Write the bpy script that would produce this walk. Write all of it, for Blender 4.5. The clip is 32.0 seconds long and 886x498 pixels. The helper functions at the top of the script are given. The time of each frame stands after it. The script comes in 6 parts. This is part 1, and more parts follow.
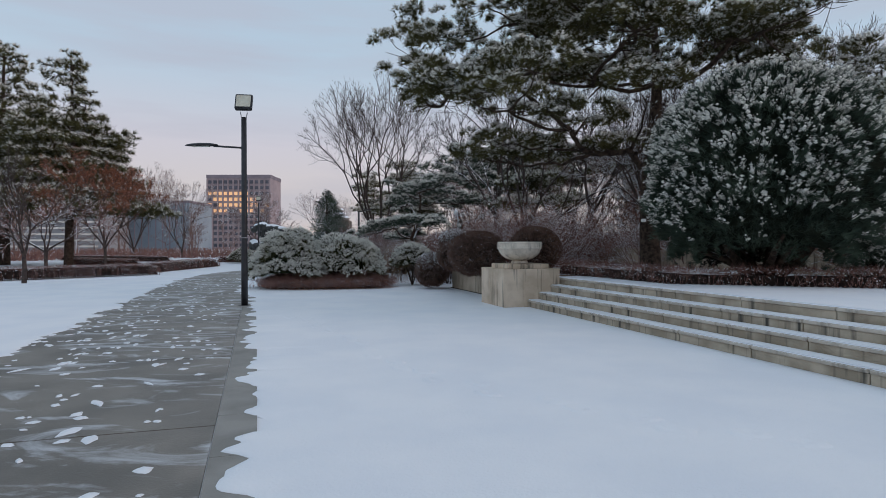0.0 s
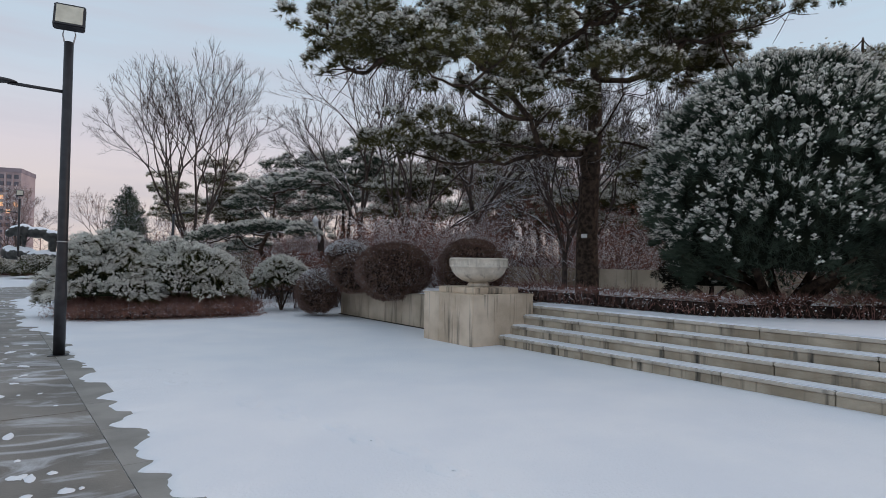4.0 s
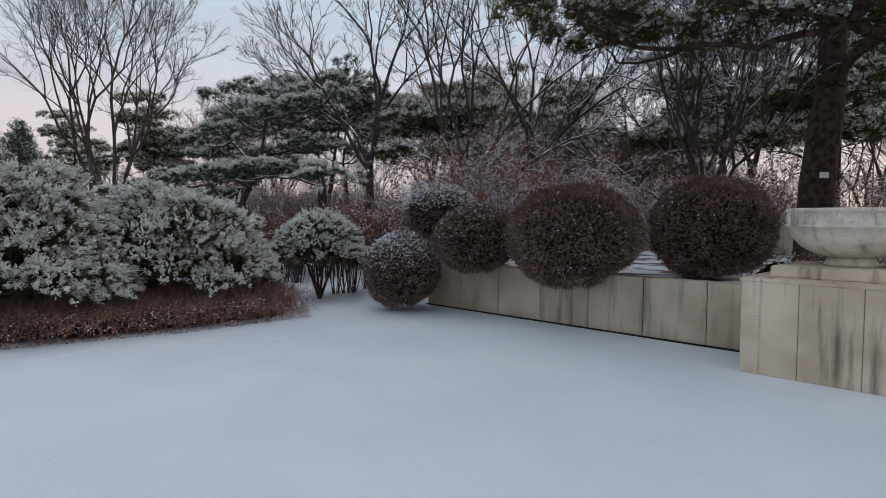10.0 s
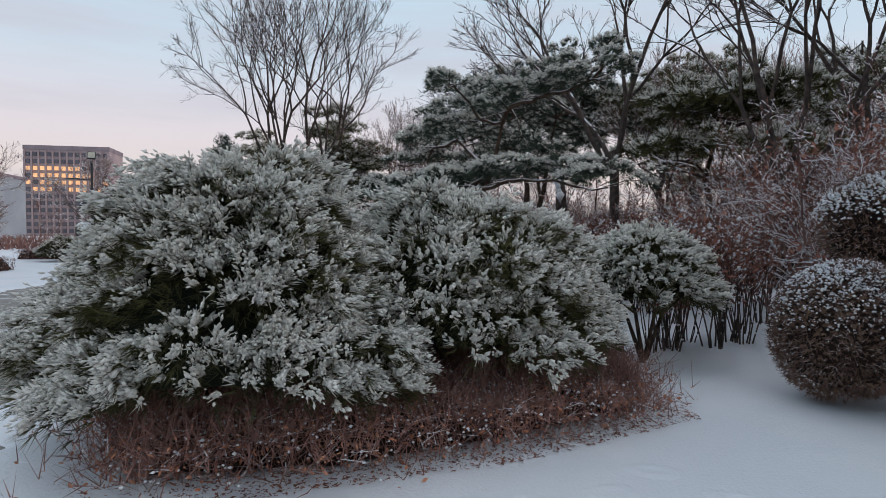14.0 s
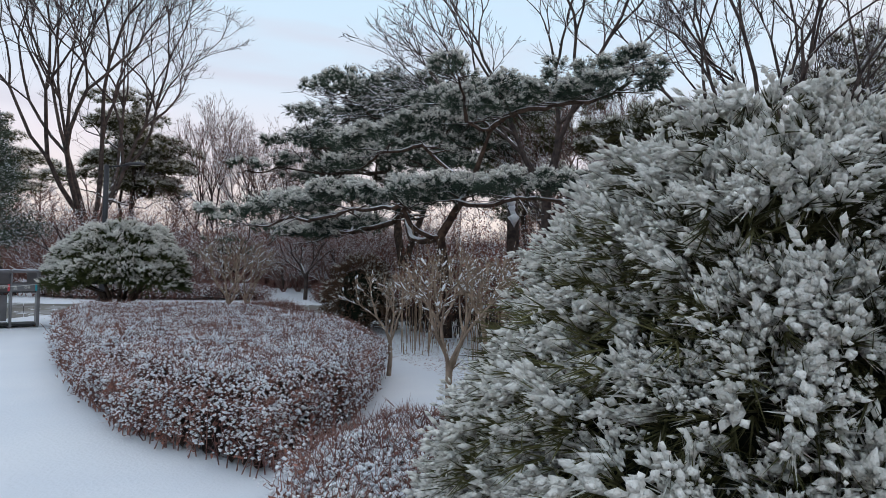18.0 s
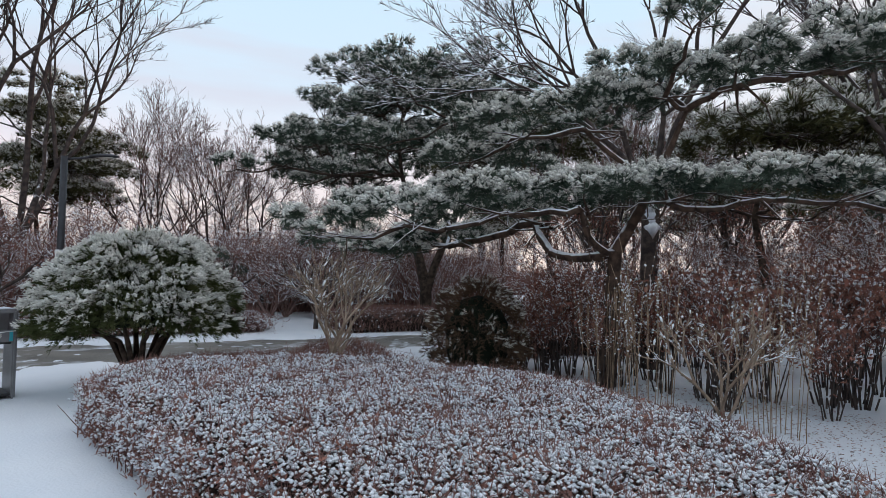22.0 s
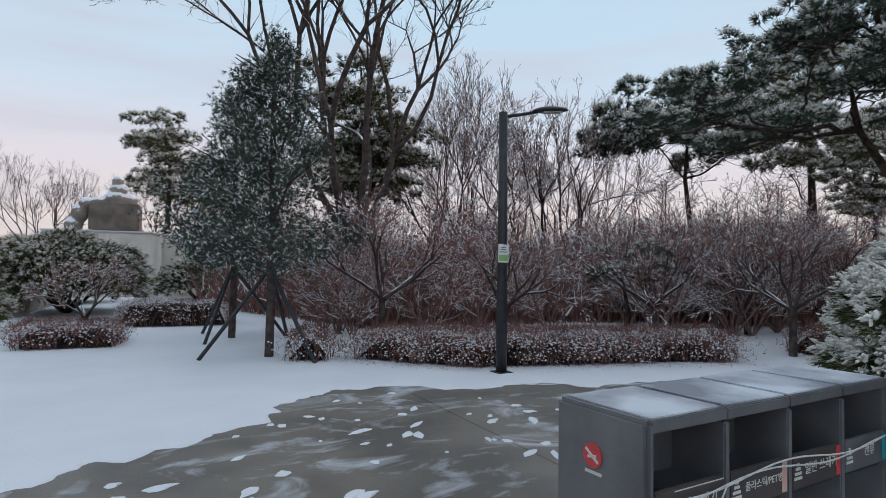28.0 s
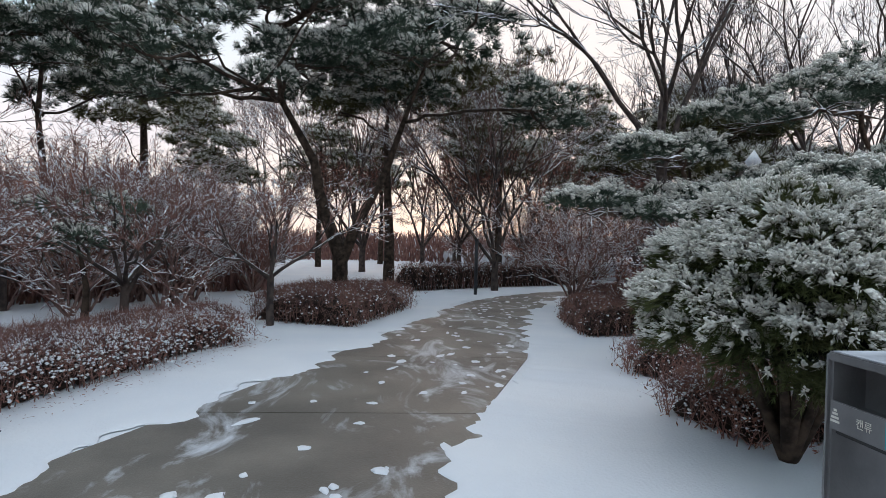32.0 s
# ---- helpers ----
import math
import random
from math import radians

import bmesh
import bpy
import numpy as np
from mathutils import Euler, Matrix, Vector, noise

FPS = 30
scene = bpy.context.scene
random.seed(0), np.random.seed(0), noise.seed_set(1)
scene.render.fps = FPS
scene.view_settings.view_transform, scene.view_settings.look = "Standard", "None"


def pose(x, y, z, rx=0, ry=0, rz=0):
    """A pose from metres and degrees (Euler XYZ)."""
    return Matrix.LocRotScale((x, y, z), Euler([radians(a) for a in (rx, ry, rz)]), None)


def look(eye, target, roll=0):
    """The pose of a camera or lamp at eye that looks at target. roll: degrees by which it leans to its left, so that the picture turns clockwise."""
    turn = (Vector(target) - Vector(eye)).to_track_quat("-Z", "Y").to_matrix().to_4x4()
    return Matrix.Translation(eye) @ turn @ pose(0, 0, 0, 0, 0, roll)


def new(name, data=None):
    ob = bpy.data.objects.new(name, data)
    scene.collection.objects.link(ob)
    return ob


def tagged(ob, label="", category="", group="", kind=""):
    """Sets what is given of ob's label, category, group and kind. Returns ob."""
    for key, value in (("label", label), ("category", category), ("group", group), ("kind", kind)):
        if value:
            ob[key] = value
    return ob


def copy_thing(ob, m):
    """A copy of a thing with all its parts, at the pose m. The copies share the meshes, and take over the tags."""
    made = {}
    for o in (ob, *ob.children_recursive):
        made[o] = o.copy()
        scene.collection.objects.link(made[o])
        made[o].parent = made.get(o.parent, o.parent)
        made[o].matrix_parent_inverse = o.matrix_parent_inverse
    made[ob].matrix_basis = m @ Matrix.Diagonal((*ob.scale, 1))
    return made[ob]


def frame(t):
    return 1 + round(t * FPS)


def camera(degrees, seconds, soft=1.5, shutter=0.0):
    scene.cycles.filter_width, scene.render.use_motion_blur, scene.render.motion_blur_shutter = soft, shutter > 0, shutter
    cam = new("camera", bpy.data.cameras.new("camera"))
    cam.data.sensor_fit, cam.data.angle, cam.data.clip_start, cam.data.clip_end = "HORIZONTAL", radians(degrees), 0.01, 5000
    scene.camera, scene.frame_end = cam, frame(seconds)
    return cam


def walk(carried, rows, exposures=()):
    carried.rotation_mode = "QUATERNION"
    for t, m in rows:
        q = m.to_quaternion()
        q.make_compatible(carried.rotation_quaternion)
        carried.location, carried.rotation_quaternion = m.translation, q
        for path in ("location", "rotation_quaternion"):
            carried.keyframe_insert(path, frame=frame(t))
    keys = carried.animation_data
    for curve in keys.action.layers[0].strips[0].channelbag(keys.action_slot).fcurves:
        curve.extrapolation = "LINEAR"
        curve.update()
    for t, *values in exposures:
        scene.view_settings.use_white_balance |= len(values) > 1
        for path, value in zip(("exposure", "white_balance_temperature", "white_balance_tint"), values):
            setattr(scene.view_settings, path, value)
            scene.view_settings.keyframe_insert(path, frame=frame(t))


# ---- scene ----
cam = camera(73.8, 32.0, 0.4)
PATH = [
    (0, (1.434, 0.953, 1.613), (1.44, 2.953, 1.6), -0.1),
    (0.5, (1.031, 1.449, 1.607), (1.162, 3.445, 1.625), -1.5),
    (1, (0.629, 2.075, 1.629), (0.743, 4.072, 1.65), -0.1),
    (1.5, (0.26, 2.774, 1.597), (0.678, 4.729, 1.63), 0.2),
    (2, (0.05, 3.307, 1.592), (0.599, 5.23, 1.625), 3.0),
    (2.5, (-0.354, 3.885, 1.636), (0.28, 5.782, 1.661), 2.3),
    (4.5, (-1.498, 6.299, 1.604), (-0.818, 8.18, 1.656), 1.0),
    (5, (-1.682, 6.723, 1.598), (-1.192, 8.661, 1.64), -1.6),
    (5.5, (-2.01, 7.419, 1.598), (-1.545, 9.364, 1.638), -0.3),
    (6, (-2.208, 8.038, 1.576), (-1.788, 9.994, 1.562), -0.7),
    (6.5, (-2.44, 8.701, 1.579), (-1.943, 10.637, 1.521), 0.4),
    (7, (-2.667, 9.345, 1.597), (-2.006, 11.231, 1.51), 0.0),
    (7.5, (-2.736, 10.062, 1.602), (-2.036, 11.932, 1.489), 1.7),
    (8, (-2.861, 10.821, 1.584), (-2.096, 12.666, 1.462), -0.4),
    (8.5, (-2.867, 11.559, 1.584), (-2.082, 13.392, 1.428), 2.8),
    (9, (-2.949, 12.277, 1.599), (-2.092, 14.075, 1.418), 0.2),
    (9.5, (-2.946, 13.043, 1.575), (-2.113, 14.857, 1.453), 1.9),
    (10, (-3.029, 13.755, 1.56), (-2.088, 15.517, 1.46), 0.4),
    (10.5, (-3.07, 14.372, 1.63), (-2.214, 16.178, 1.567), 0.3),
    (11, (-3.141, 15.038, 1.635), (-2.31, 16.855, 1.54), 0.3),
    (11.5, (-3.125, 15.6, 1.629), (-2.393, 17.461, 1.579), 2.8),
    (12, (-3.227, 16.44, 1.591), (-2.461, 18.282, 1.449), 1.2),
    (12.5, (-3.2, 16.848, 1.631), (-2.499, 18.72, 1.58), 0.3),
    (13, (-3.383, 17.56, 1.598), (-2.834, 19.482, 1.533), 1.2),
    (13.5, (-3.554, 18.078, 1.636), (-3.098, 20.024, 1.558), -0.0),
    (15.5, (-5.278, 19.801, 1.556), (-4.741, 21.728, 1.587), 1.7),
    (16, (-5.714, 20.336, 1.558), (-5.141, 22.252, 1.532), 4.3),
    (16.5, (-6.126, 20.859, 1.561), (-5.318, 22.688, 1.502), 3.2),
    (17, (-6.415, 21.423, 1.579), (-5.471, 23.187, 1.567), 3.1),
    (17.5, (-6.712, 21.975, 1.58), (-5.586, 23.626, 1.495), 2.5),
    (18, (-6.839, 22.547, 1.618), (-5.636, 24.144, 1.644), 1.8),
    (18.5, (-6.999, 23.091, 1.612), (-5.579, 24.497, 1.684), 1.2),
    (19, (-7.117, 23.647, 1.568), (-5.664, 25.019, 1.631), 2.4),
    (19.5, (-7.271, 24.191, 1.606), (-5.769, 25.503, 1.756), 2.3),
    (20, (-7.461, 24.748, 1.617), (-6.014, 26.124, 1.724), 2.7),
    (20.5, (-7.518, 25.402, 1.64), (-6.163, 26.87, 1.727), 2.4),
    (21, (-7.668, 26.137, 1.621), (-6.315, 27.61, 1.65), 2.9),
    (21.5, (-7.697, 26.886, 1.632), (-6.42, 28.424, 1.686), 1.5),
    (22, (-7.787, 27.548, 1.683), (-6.352, 28.938, 1.757), 1.2),
    (22.5, (-7.764, 28.223, 1.687), (-6.252, 29.528, 1.792), -0.1),
    (23, (-7.891, 28.836, 1.658), (-6.348, 30.103, 1.775), -0.1),
    (23.5, (-7.899, 29.588, 1.627), (-6.369, 30.868, 1.775), 0.4),
    (24, (-8.033, 30.283, 1.651), (-6.572, 31.637, 1.829), 0.6),
    (24.5, (-8.195, 30.985, 1.647), (-6.783, 32.385, 1.862), -0.5),
    (25, (-8.316, 31.746, 1.648), (-7.024, 33.249, 1.919), -0.6),
    (25.5, (-8.588, 32.471, 1.633), (-7.393, 34.044, 1.945), -0.5),
    (26, (-8.649, 32.691, 1.677), (-7.727, 34.441, 1.974), 1.0),
    (26.5, (-8.817, 33.166, 1.662), (-7.908, 34.935, 1.877), 1.8),
    (28.5, (-9.662, 35.546, 1.634), (-8.683, 37.29, 1.638), 0.3),
    (29, (-9.705, 36.215, 1.645), (-8.671, 37.927, 1.607), 0.6),
    (29.5, (-9.743, 36.746, 1.634), (-8.625, 38.405, 1.614), -0.7),
    (30, (-9.688, 37.18, 1.623), (-8.534, 38.812, 1.544), 1.0),
    (30.5, (-9.595, 37.679, 1.596), (-8.262, 39.165, 1.467), 1.8),
    (31, (-9.374, 38.134, 1.592), (-7.578, 38.994, 1.402), 1.1),
    (31.5, (-9.097, 38.577, 1.675), (-7.116, 38.839, 1.581), 1.0),
    (32, (-9.165, 39.135, 1.65), (-7.17, 39.001, 1.612), 1.4),]
walk(cam, [(t, look(eye, target, roll)) for t, eye, target, roll in PATH],
     exposures=[(0, -0.3, 6000, 13), (2, -0.25, 6100, 14), (5, -0.12, 6350, 16), (8, -0.12, 6350, 15), (12, -0.04, 6350, 16), (16, 0.05, 6300, 14), (18, 0.22, 6250, 15), (20, 0.16, 6330, 16), (22, 0.25, 6300, 15), (24, 0.24, 6250, 15), (25, 0.17, 6150, 14), (26.5, -0.12, 5850, 12), (29, 0.18, 6350, 15), (31, 0.42, 6350, 15), (32, 0.40, 6300, 13)])

# ---------------------------------------------------------------- sky and light
world = bpy.data.worlds.new("winter_dawn")
scene.world = world
world.use_nodes = True
wn, wl = world.node_tree.nodes, world.node_tree.links
wn.clear()
out = wn.new("ShaderNodeOutputWorld")
bg_sky = wn.new("ShaderNodeBackground")
sky = wn.new("ShaderNodeTexSky")
sky.sky_type = 'NISHITA'
sky.sun_disc = False
sky.sun_elevation = radians(4.0)
sky.sun_rotation = radians(100.0)
sky.air_density, sky.dust_density, sky.ozone_density = 1.0, 0.6, 2.0
bg_sky.inputs[1].default_value = 0.10
wl.new(sky.outputs[0], bg_sky.inputs[0])
# thin high cloud: pale blue overhead, cream and lilac towards the horizon
tc = wn.new("ShaderNodeTexCoord")
sep = wn.new("ShaderNodeSeparateXYZ")
wl.new(tc.outputs["Generated"], sep.inputs[0])
ramp = wn.new("ShaderNodeValToRGB")
cr = ramp.color_ramp
cr.elements[0].position, cr.elements[0].color = 0.0, (0.91, 0.77, 0.67, 1)
cr.elements[1].position, cr.elements[1].color = 1.0, (0.92, 0.98, 1.02, 1)
for pos, col in ((0.07, (0.88, 0.78, 0.71, 1)), (0.16, (0.84, 0.79, 0.80, 1)), (0.28, (0.66, 0.80, 0.88, 1)), (0.5, (0.56, 0.78, 0.90, 1)), (0.72, (0.68, 0.84, 0.94, 1))):
    e = cr.elements.new(pos)
    e.color = col
wl.new(sep.outputs[2], ramp.inputs[0])
mp = wn.new("ShaderNodeMapping")
mp.inputs["Scale"].default_value = (1.2, 1.2, 9.0)
wl.new(tc.outputs["Generated"], mp.inputs[0])
cn = wn.new("ShaderNodeTexNoise")
cn.inputs["Scale"].default_value, cn.inputs["Detail"].default_value = 1.6, 5.0
wl.new(mp.outputs[0], cn.inputs["Vector"])
cmap = wn.new("ShaderNodeMapRange")
cmap.inputs[1].default_value, cmap.inputs[2].default_value, cmap.inputs[3].default_value, cmap.inputs[4].default_value = 0.48, 0.68, 0.0, 0.55
wl.new(cn.outputs[0], cmap.inputs[0])
cmix = wn.new("ShaderNodeMixRGB")
cmix.inputs[2].default_value = (0.66, 0.64, 0.69, 1)
wl.new(cmap.outputs[0], cmix.inputs[0])
wl.new(ramp.outputs[0], cmix.inputs[1])
# warm glow where the sun is about to show
glow_dot = wn.new("ShaderNodeVectorMath")
glow_dot.operation = 'DOT_PRODUCT'
glow_dot.inputs[1].default_value = (0.945, -0.29, 0.15)
wl.new(tc.outputs["Generated"], glow_dot.inputs[0])
glow_map = wn.new("ShaderNodeMapRange")
glow_map.inputs[1].default_value, glow_map.inputs[2].default_value, glow_map.inputs[4].default_value = 0.72, 1.0, 0.75
wl.new(glow_dot.outputs["Value"], glow_map.inputs[0])
glow_mix = wn.new("ShaderNodeMixRGB")
glow_mix.inputs[2].default_value = (0.98, 0.80, 0.68, 1)
wl.new(glow_map.outputs[0], glow_mix.inputs[0])
wl.new(cmix.outputs[0], glow_mix.inputs[1])
bg_cloud = wn.new("ShaderNodeBackground")
bg_cloud.inputs[1].default_value = 1.0
wl.new(glow_mix.outputs[0], bg_cloud.inputs[0])
mixw = wn.new("ShaderNodeMixShader")
mixw.inputs[0].default_value = 0.9
wl.new(bg_sky.outputs[0], mixw.inputs[1])
wl.new(bg_cloud.outputs[0], mixw.inputs[2])
wl.new(mixw.outputs[0], out.inputs[0])

sun_data = bpy.data.lights.new("sun", 'SUN')
sun_data.energy, sun_data.angle, sun_data.color = 0.9, radians(25), (1.0, 0.74, 0.60)
sun = new("sun", sun_data)
sun.matrix_world = look((60, -12, 20), (0, 0, 0))

# ---------------------------------------------------------------- materials
WHITE = (0.84, 0.86, 0.90, 1)


def mat(name, c1, c2, scale=3.0, rough=0.8, bump=0.3, bscale=30.0, snow=0.0, metal=0.0, streak=0.0, rand=0.0, lo=0.38, hi=0.62):
    """Two colours mixed by noise, fine relief, optional snow lying on faces that look up, optional dark runs."""
    m = bpy.data.materials.new(name)
    m.use_nodes = True
    nt = m.node_tree
    n, l = nt.nodes, nt.links
    b = n["Principled BSDF"]
    b.inputs["Roughness"].default_value, b.inputs["Metallic"].default_value = rough, metal
    b.inputs["Specular IOR Level"].default_value = 0.12 if rough >= 0.65 else 0.5
    no = n.new("ShaderNodeTexNoise")
    no.inputs["Scale"].default_value, no.inputs["Detail"].default_value = scale, 6
    geo = n.new("ShaderNodeNewGeometry")
    l.new(geo.outputs["Position"], no.inputs["Vector"])
    mr = n.new("ShaderNodeMapRange")
    mr.inputs[1].default_value, mr.inputs[2].default_value = lo, hi
    l.new(no.outputs[0], mr.inputs[0])
    mix = n.new("ShaderNodeMixRGB")
    mix.inputs[1].default_value, mix.inputs[2].default_value = (*c1, 1), (*c2, 1)
    l.new(mr.outputs[0], mix.inputs[0])
    col = mix.outputs[0]
    if rand > 0:
        isl = n.new("ShaderNodeHueSaturation")
        rr = n.new("ShaderNodeMapRange")
        rr.inputs[3].default_value, rr.inputs[4].default_value = 1 - rand, 1 + rand
        l.new(geo.outputs["Random Per Island"], rr.inputs[0])
        l.new(rr.outputs[0], isl.inputs["Value"])
        l.new(col, isl.inputs["Color"])
        col = isl.outputs[0]
    if streak > 0:
        mpp = n.new("ShaderNodeMapping")
        mpp.inputs["Scale"].default_value = (5, 5, 0.45)
        l.new(geo.outputs["Position"], mpp.inputs[0])
        sn = n.new("ShaderNodeTexNoise")
        sn.inputs["Scale"].default_value, sn.inputs["Detail"].default_value = 1.3, 7
        l.new(mpp.outputs[0], sn.inputs["Vector"])
        sr = n.new("ShaderNodeMapRange")
        sr.inputs[1].default_value, sr.inputs[2].default_value, sr.inputs[4].default_value = 0.55, 0.70, streak
        l.new(sn.outputs[0], sr.inputs[0])
        sm = n.new("ShaderNodeMixRGB")
        sm.inputs[2].default_value = (0.05, 0.05, 0.045, 1)
        l.new(sr.outputs[0], sm.inputs[0])
        l.new(col, sm.inputs[1])
        col = sm.outputs[0]
    if snow > 0:
        sx = n.new("ShaderNodeSeparateXYZ")
        l.new(geo.outputs["Normal"], sx.inputs[0])
        s2 = n.new("ShaderNodeTexNoise")
        s2.inputs["Scale"].default_value, s2.inputs["Detail"].default_value = 5.0, 4
        l.new(geo.outputs["Position"], s2.inputs["Vector"])
        ad = n.new("ShaderNodeMath")
        ad.operation = 'ADD'
        l.new(sx.outputs[2], ad.inputs[0])
        l.new(s2.outputs[0], ad.inputs[1])
        sr = n.new("ShaderNodeMapRange")
        sr.inputs[1].default_value, sr.inputs[2].default_value = 1.45 - snow, 1.6 - snow
        l.new(ad.outputs[0], sr.inputs[0])
        sm = n.new("ShaderNodeMixRGB")
        sm.inputs[2].default_value = WHITE
        l.new(sr.outputs[0], sm.inputs[0])
        l.new(col, sm.inputs[1])
        col = sm.outputs[0]
    l.new(col, b.inputs["Base Color"])
    if bump > 0:
        bn = n.new("ShaderNodeTexNoise")
        bn.inputs["Scale"].default_value, bn.inputs["Detail"].default_value = bscale, 5
        l.new(geo.outputs["Position"], bn.inputs["Vector"])
        bp = n.new("ShaderNodeBump")
        bp.inputs["Strength"].default_value, bp.inputs["Distance"].default_value = bump, 0.02
        l.new(bn.outputs[0], bp.inputs["Height"])
        l.new(bp.outputs[0], b.inputs["Normal"])
    return m


M_SNOW = mat("snow_ground", (0.73, 0.755, 0.80), (0.78, 0.795, 0.825), 0.8, 0.75, 0.42, 34.0)
M_FLUFF = mat("snow_fluff", (0.80, 0.83, 0.88), (0.90, 0.91, 0.93), 6.0, 0.8, 0.5, 110.0, rand=0.08)
M_FLUFFW = mat("snow_on_needles", (0.74, 0.725, 0.665), (0.90, 0.885, 0.83), 6.0, 0.8, 0.8, 95.0, rand=0.12)
M_STONE = mat("pale_granite", (0.50, 0.40, 0.30), (0.68, 0.565, 0.445), 1.8, 0.75, 0.6, 45, streak=0.92)
M_STEP = mat("step_granite", (0.42, 0.375, 0.315), (0.55, 0.495, 0.42), 3.0, 0.8, 0.5, 50, snow=0.22, streak=0.5)
M_RISER = mat("riser_granite", (0.32, 0.268, 0.20), (0.50, 0.43, 0.335), 2.0, 0.85, 0.6, 50, streak=0.95)
M_URN = mat("urn_stone", (0.55, 0.495, 0.42), (0.74, 0.67, 0.575), 4.0, 0.7, 0.6, 40, streak=0.6)
M_WALL = mat("wall_stone", (0.43, 0.36, 0.275), (0.57, 0.485, 0.38), 1.5, 0.8, 0.4, 50, streak=0.55)
M_POLE = mat("dark_painted_steel", (0.022, 0.022, 0.026), (0.035, 0.035, 0.04), 8, 0.45, 0.1, 80, metal=0.3)
M_BARK = mat("pine_bark", (0.028, 0.021, 0.017), (0.085, 0.060, 0.045), 9, 0.9, 1.0, 14, snow=0.10)
M_BARKD = mat("dark_bark", (0.045, 0.036, 0.034), (0.105, 0.080, 0.070), 7, 0.9, 0.8, 25, snow=0.34)
M_TWIG = mat("twig_brown", (0.13, 0.080, 0.070), (0.26, 0.170, 0.148), 5, 0.9, 0.0, 25, snow=0.16)
M_TWIGR = mat("twig_red_brown", (0.17, 0.092, 0.082), (0.31, 0.172, 0.142), 3, 0.9, 0.0, 25, snow=0.14)
M_CANE = mat("cane_straw", (0.22, 0.15, 0.10), (0.36, 0.26, 0.18), 5, 0.9, 0.0, 25)
M_MAG = mat("grey_brown_bark", (0.23, 0.17, 0.128), (0.38, 0.29, 0.22), 9, 0.9, 0.4, 40, snow=0.04)
M_NEEDLE = mat("pine_needles", (0.050, 0.049, 0.022), (0.122, 0.116, 0.050), 1.2, 0.7, 0.0, rand=0.35)
M_NEEDLEB = mat("blue_green_needles", (0.038, 0.056, 0.042), (0.088, 0.118, 0.085), 1.5, 0.7, 0.0, rand=0.35)
M_NEEDLEY = mat("yellow_green_needles", (0.05, 0.065, 0.022), (0.11, 0.12, 0.05), 1.0, 0.7, 0.0, rand=0.3)
M_NEEDLEK = mat("olive_pine_needles", (0.052, 0.050, 0.020), (0.125, 0.115, 0.046), 0.8, 0.7, 0.0, rand=0.35)
M_LEAFD = mat("dark_evergreen_leaves", (0.016, 0.015, 0.012), (0.035, 0.03, 0.022), 3, 0.8, 0.0, rand=0.3)
M_LEAFO = mat("dry_russet_leaves", (0.20, 0.075, 0.045), (0.33, 0.15, 0.09), 3, 0.85, 0.0, rand=0.35)
M_BARKS = mat("snowy_pine_bark", (0.05, 0.035, 0.028), (0.12, 0.08, 0.06), 9, 0.9, 1.0, 14, snow=0.55)
M_LABEL = mat("white_plastic", (0.72, 0.72, 0.70), (0.80, 0.80, 0.78), 8, 0.5, 0.0)
# near-black on purpose: the shade between conifer sprays is held in this colour
M_SHADE = mat("inner_shade", (0.006, 0.009, 0.006), (0.016, 0.020, 0.012), 5, 0.95, 0.6, 12)
# near-black: painted shade inside hedges; also paving joints and the wall-foot strip
M_SHADE_JOINT = mat("hedge_shade_joint_dark", (0.014, 0.009, 0.008), (0.032, 0.021, 0.017), 5, 0.95, 0.6, 14)
M_LEAFR = mat("dry_red_leaves", (0.19, 0.080, 0.060), (0.32, 0.155, 0.115), 3, 0.85, 0.0, rand=0.4)
M_DRY = mat("dry_russet_litter", (0.34, 0.135, 0.075), (0.50, 0.245, 0.15), 3, 0.85, 0.0, rand=0.4)
M_LEAFB = mat("brown_clipped_leaves", (0.078, 0.050, 0.034), (0.175, 0.112, 0.074), 3, 0.85, 0.0, rand=0.4)
M_SOIL = mat("leaf_litter_snow", (0.17, 0.11, 0.08), (0.80, 0.82, 0.86), 1.6, 0.9, 0.5, 18, lo=0.42, hi=0.52)
M_BRONZE = mat("weathered_bronze", (0.03, 0.03, 0.028), (0.09, 0.085, 0.07), 5, 0.5, 0.4, 20, snow=0.45, metal=0.5)


# ---------------------------------------------------------------- mesh helpers
def obj(name, me, material, parent=None, label=""):
    ob = new(name, me)
    if material:
        me.materials.append(material)
    if parent:
        ob.parent = parent
    if label:
        ob["label"] = label
    return ob


def thing(name, at=(0, 0, 0), label="", category="", group="", kind="", turn=0.0):
    e = new(name)
    e.empty_display_size = 0.2
    e.matrix_basis = pose(*at, 0, 0, turn)
    return tagged(e, label, category, group, kind)


def part(name, bm, material, parent=None, label="", smooth=False):
    me = bpy.data.meshes.new(name)
    bmesh.ops.recalc_face_normals(bm, faces=bm.faces)
    bm.to_mesh(me)
    bm.free()
    if smooth:
        me.polygons.foreach_set("use_smooth", [True] * len(me.polygons))
    return obj(name, me, material, parent, label)


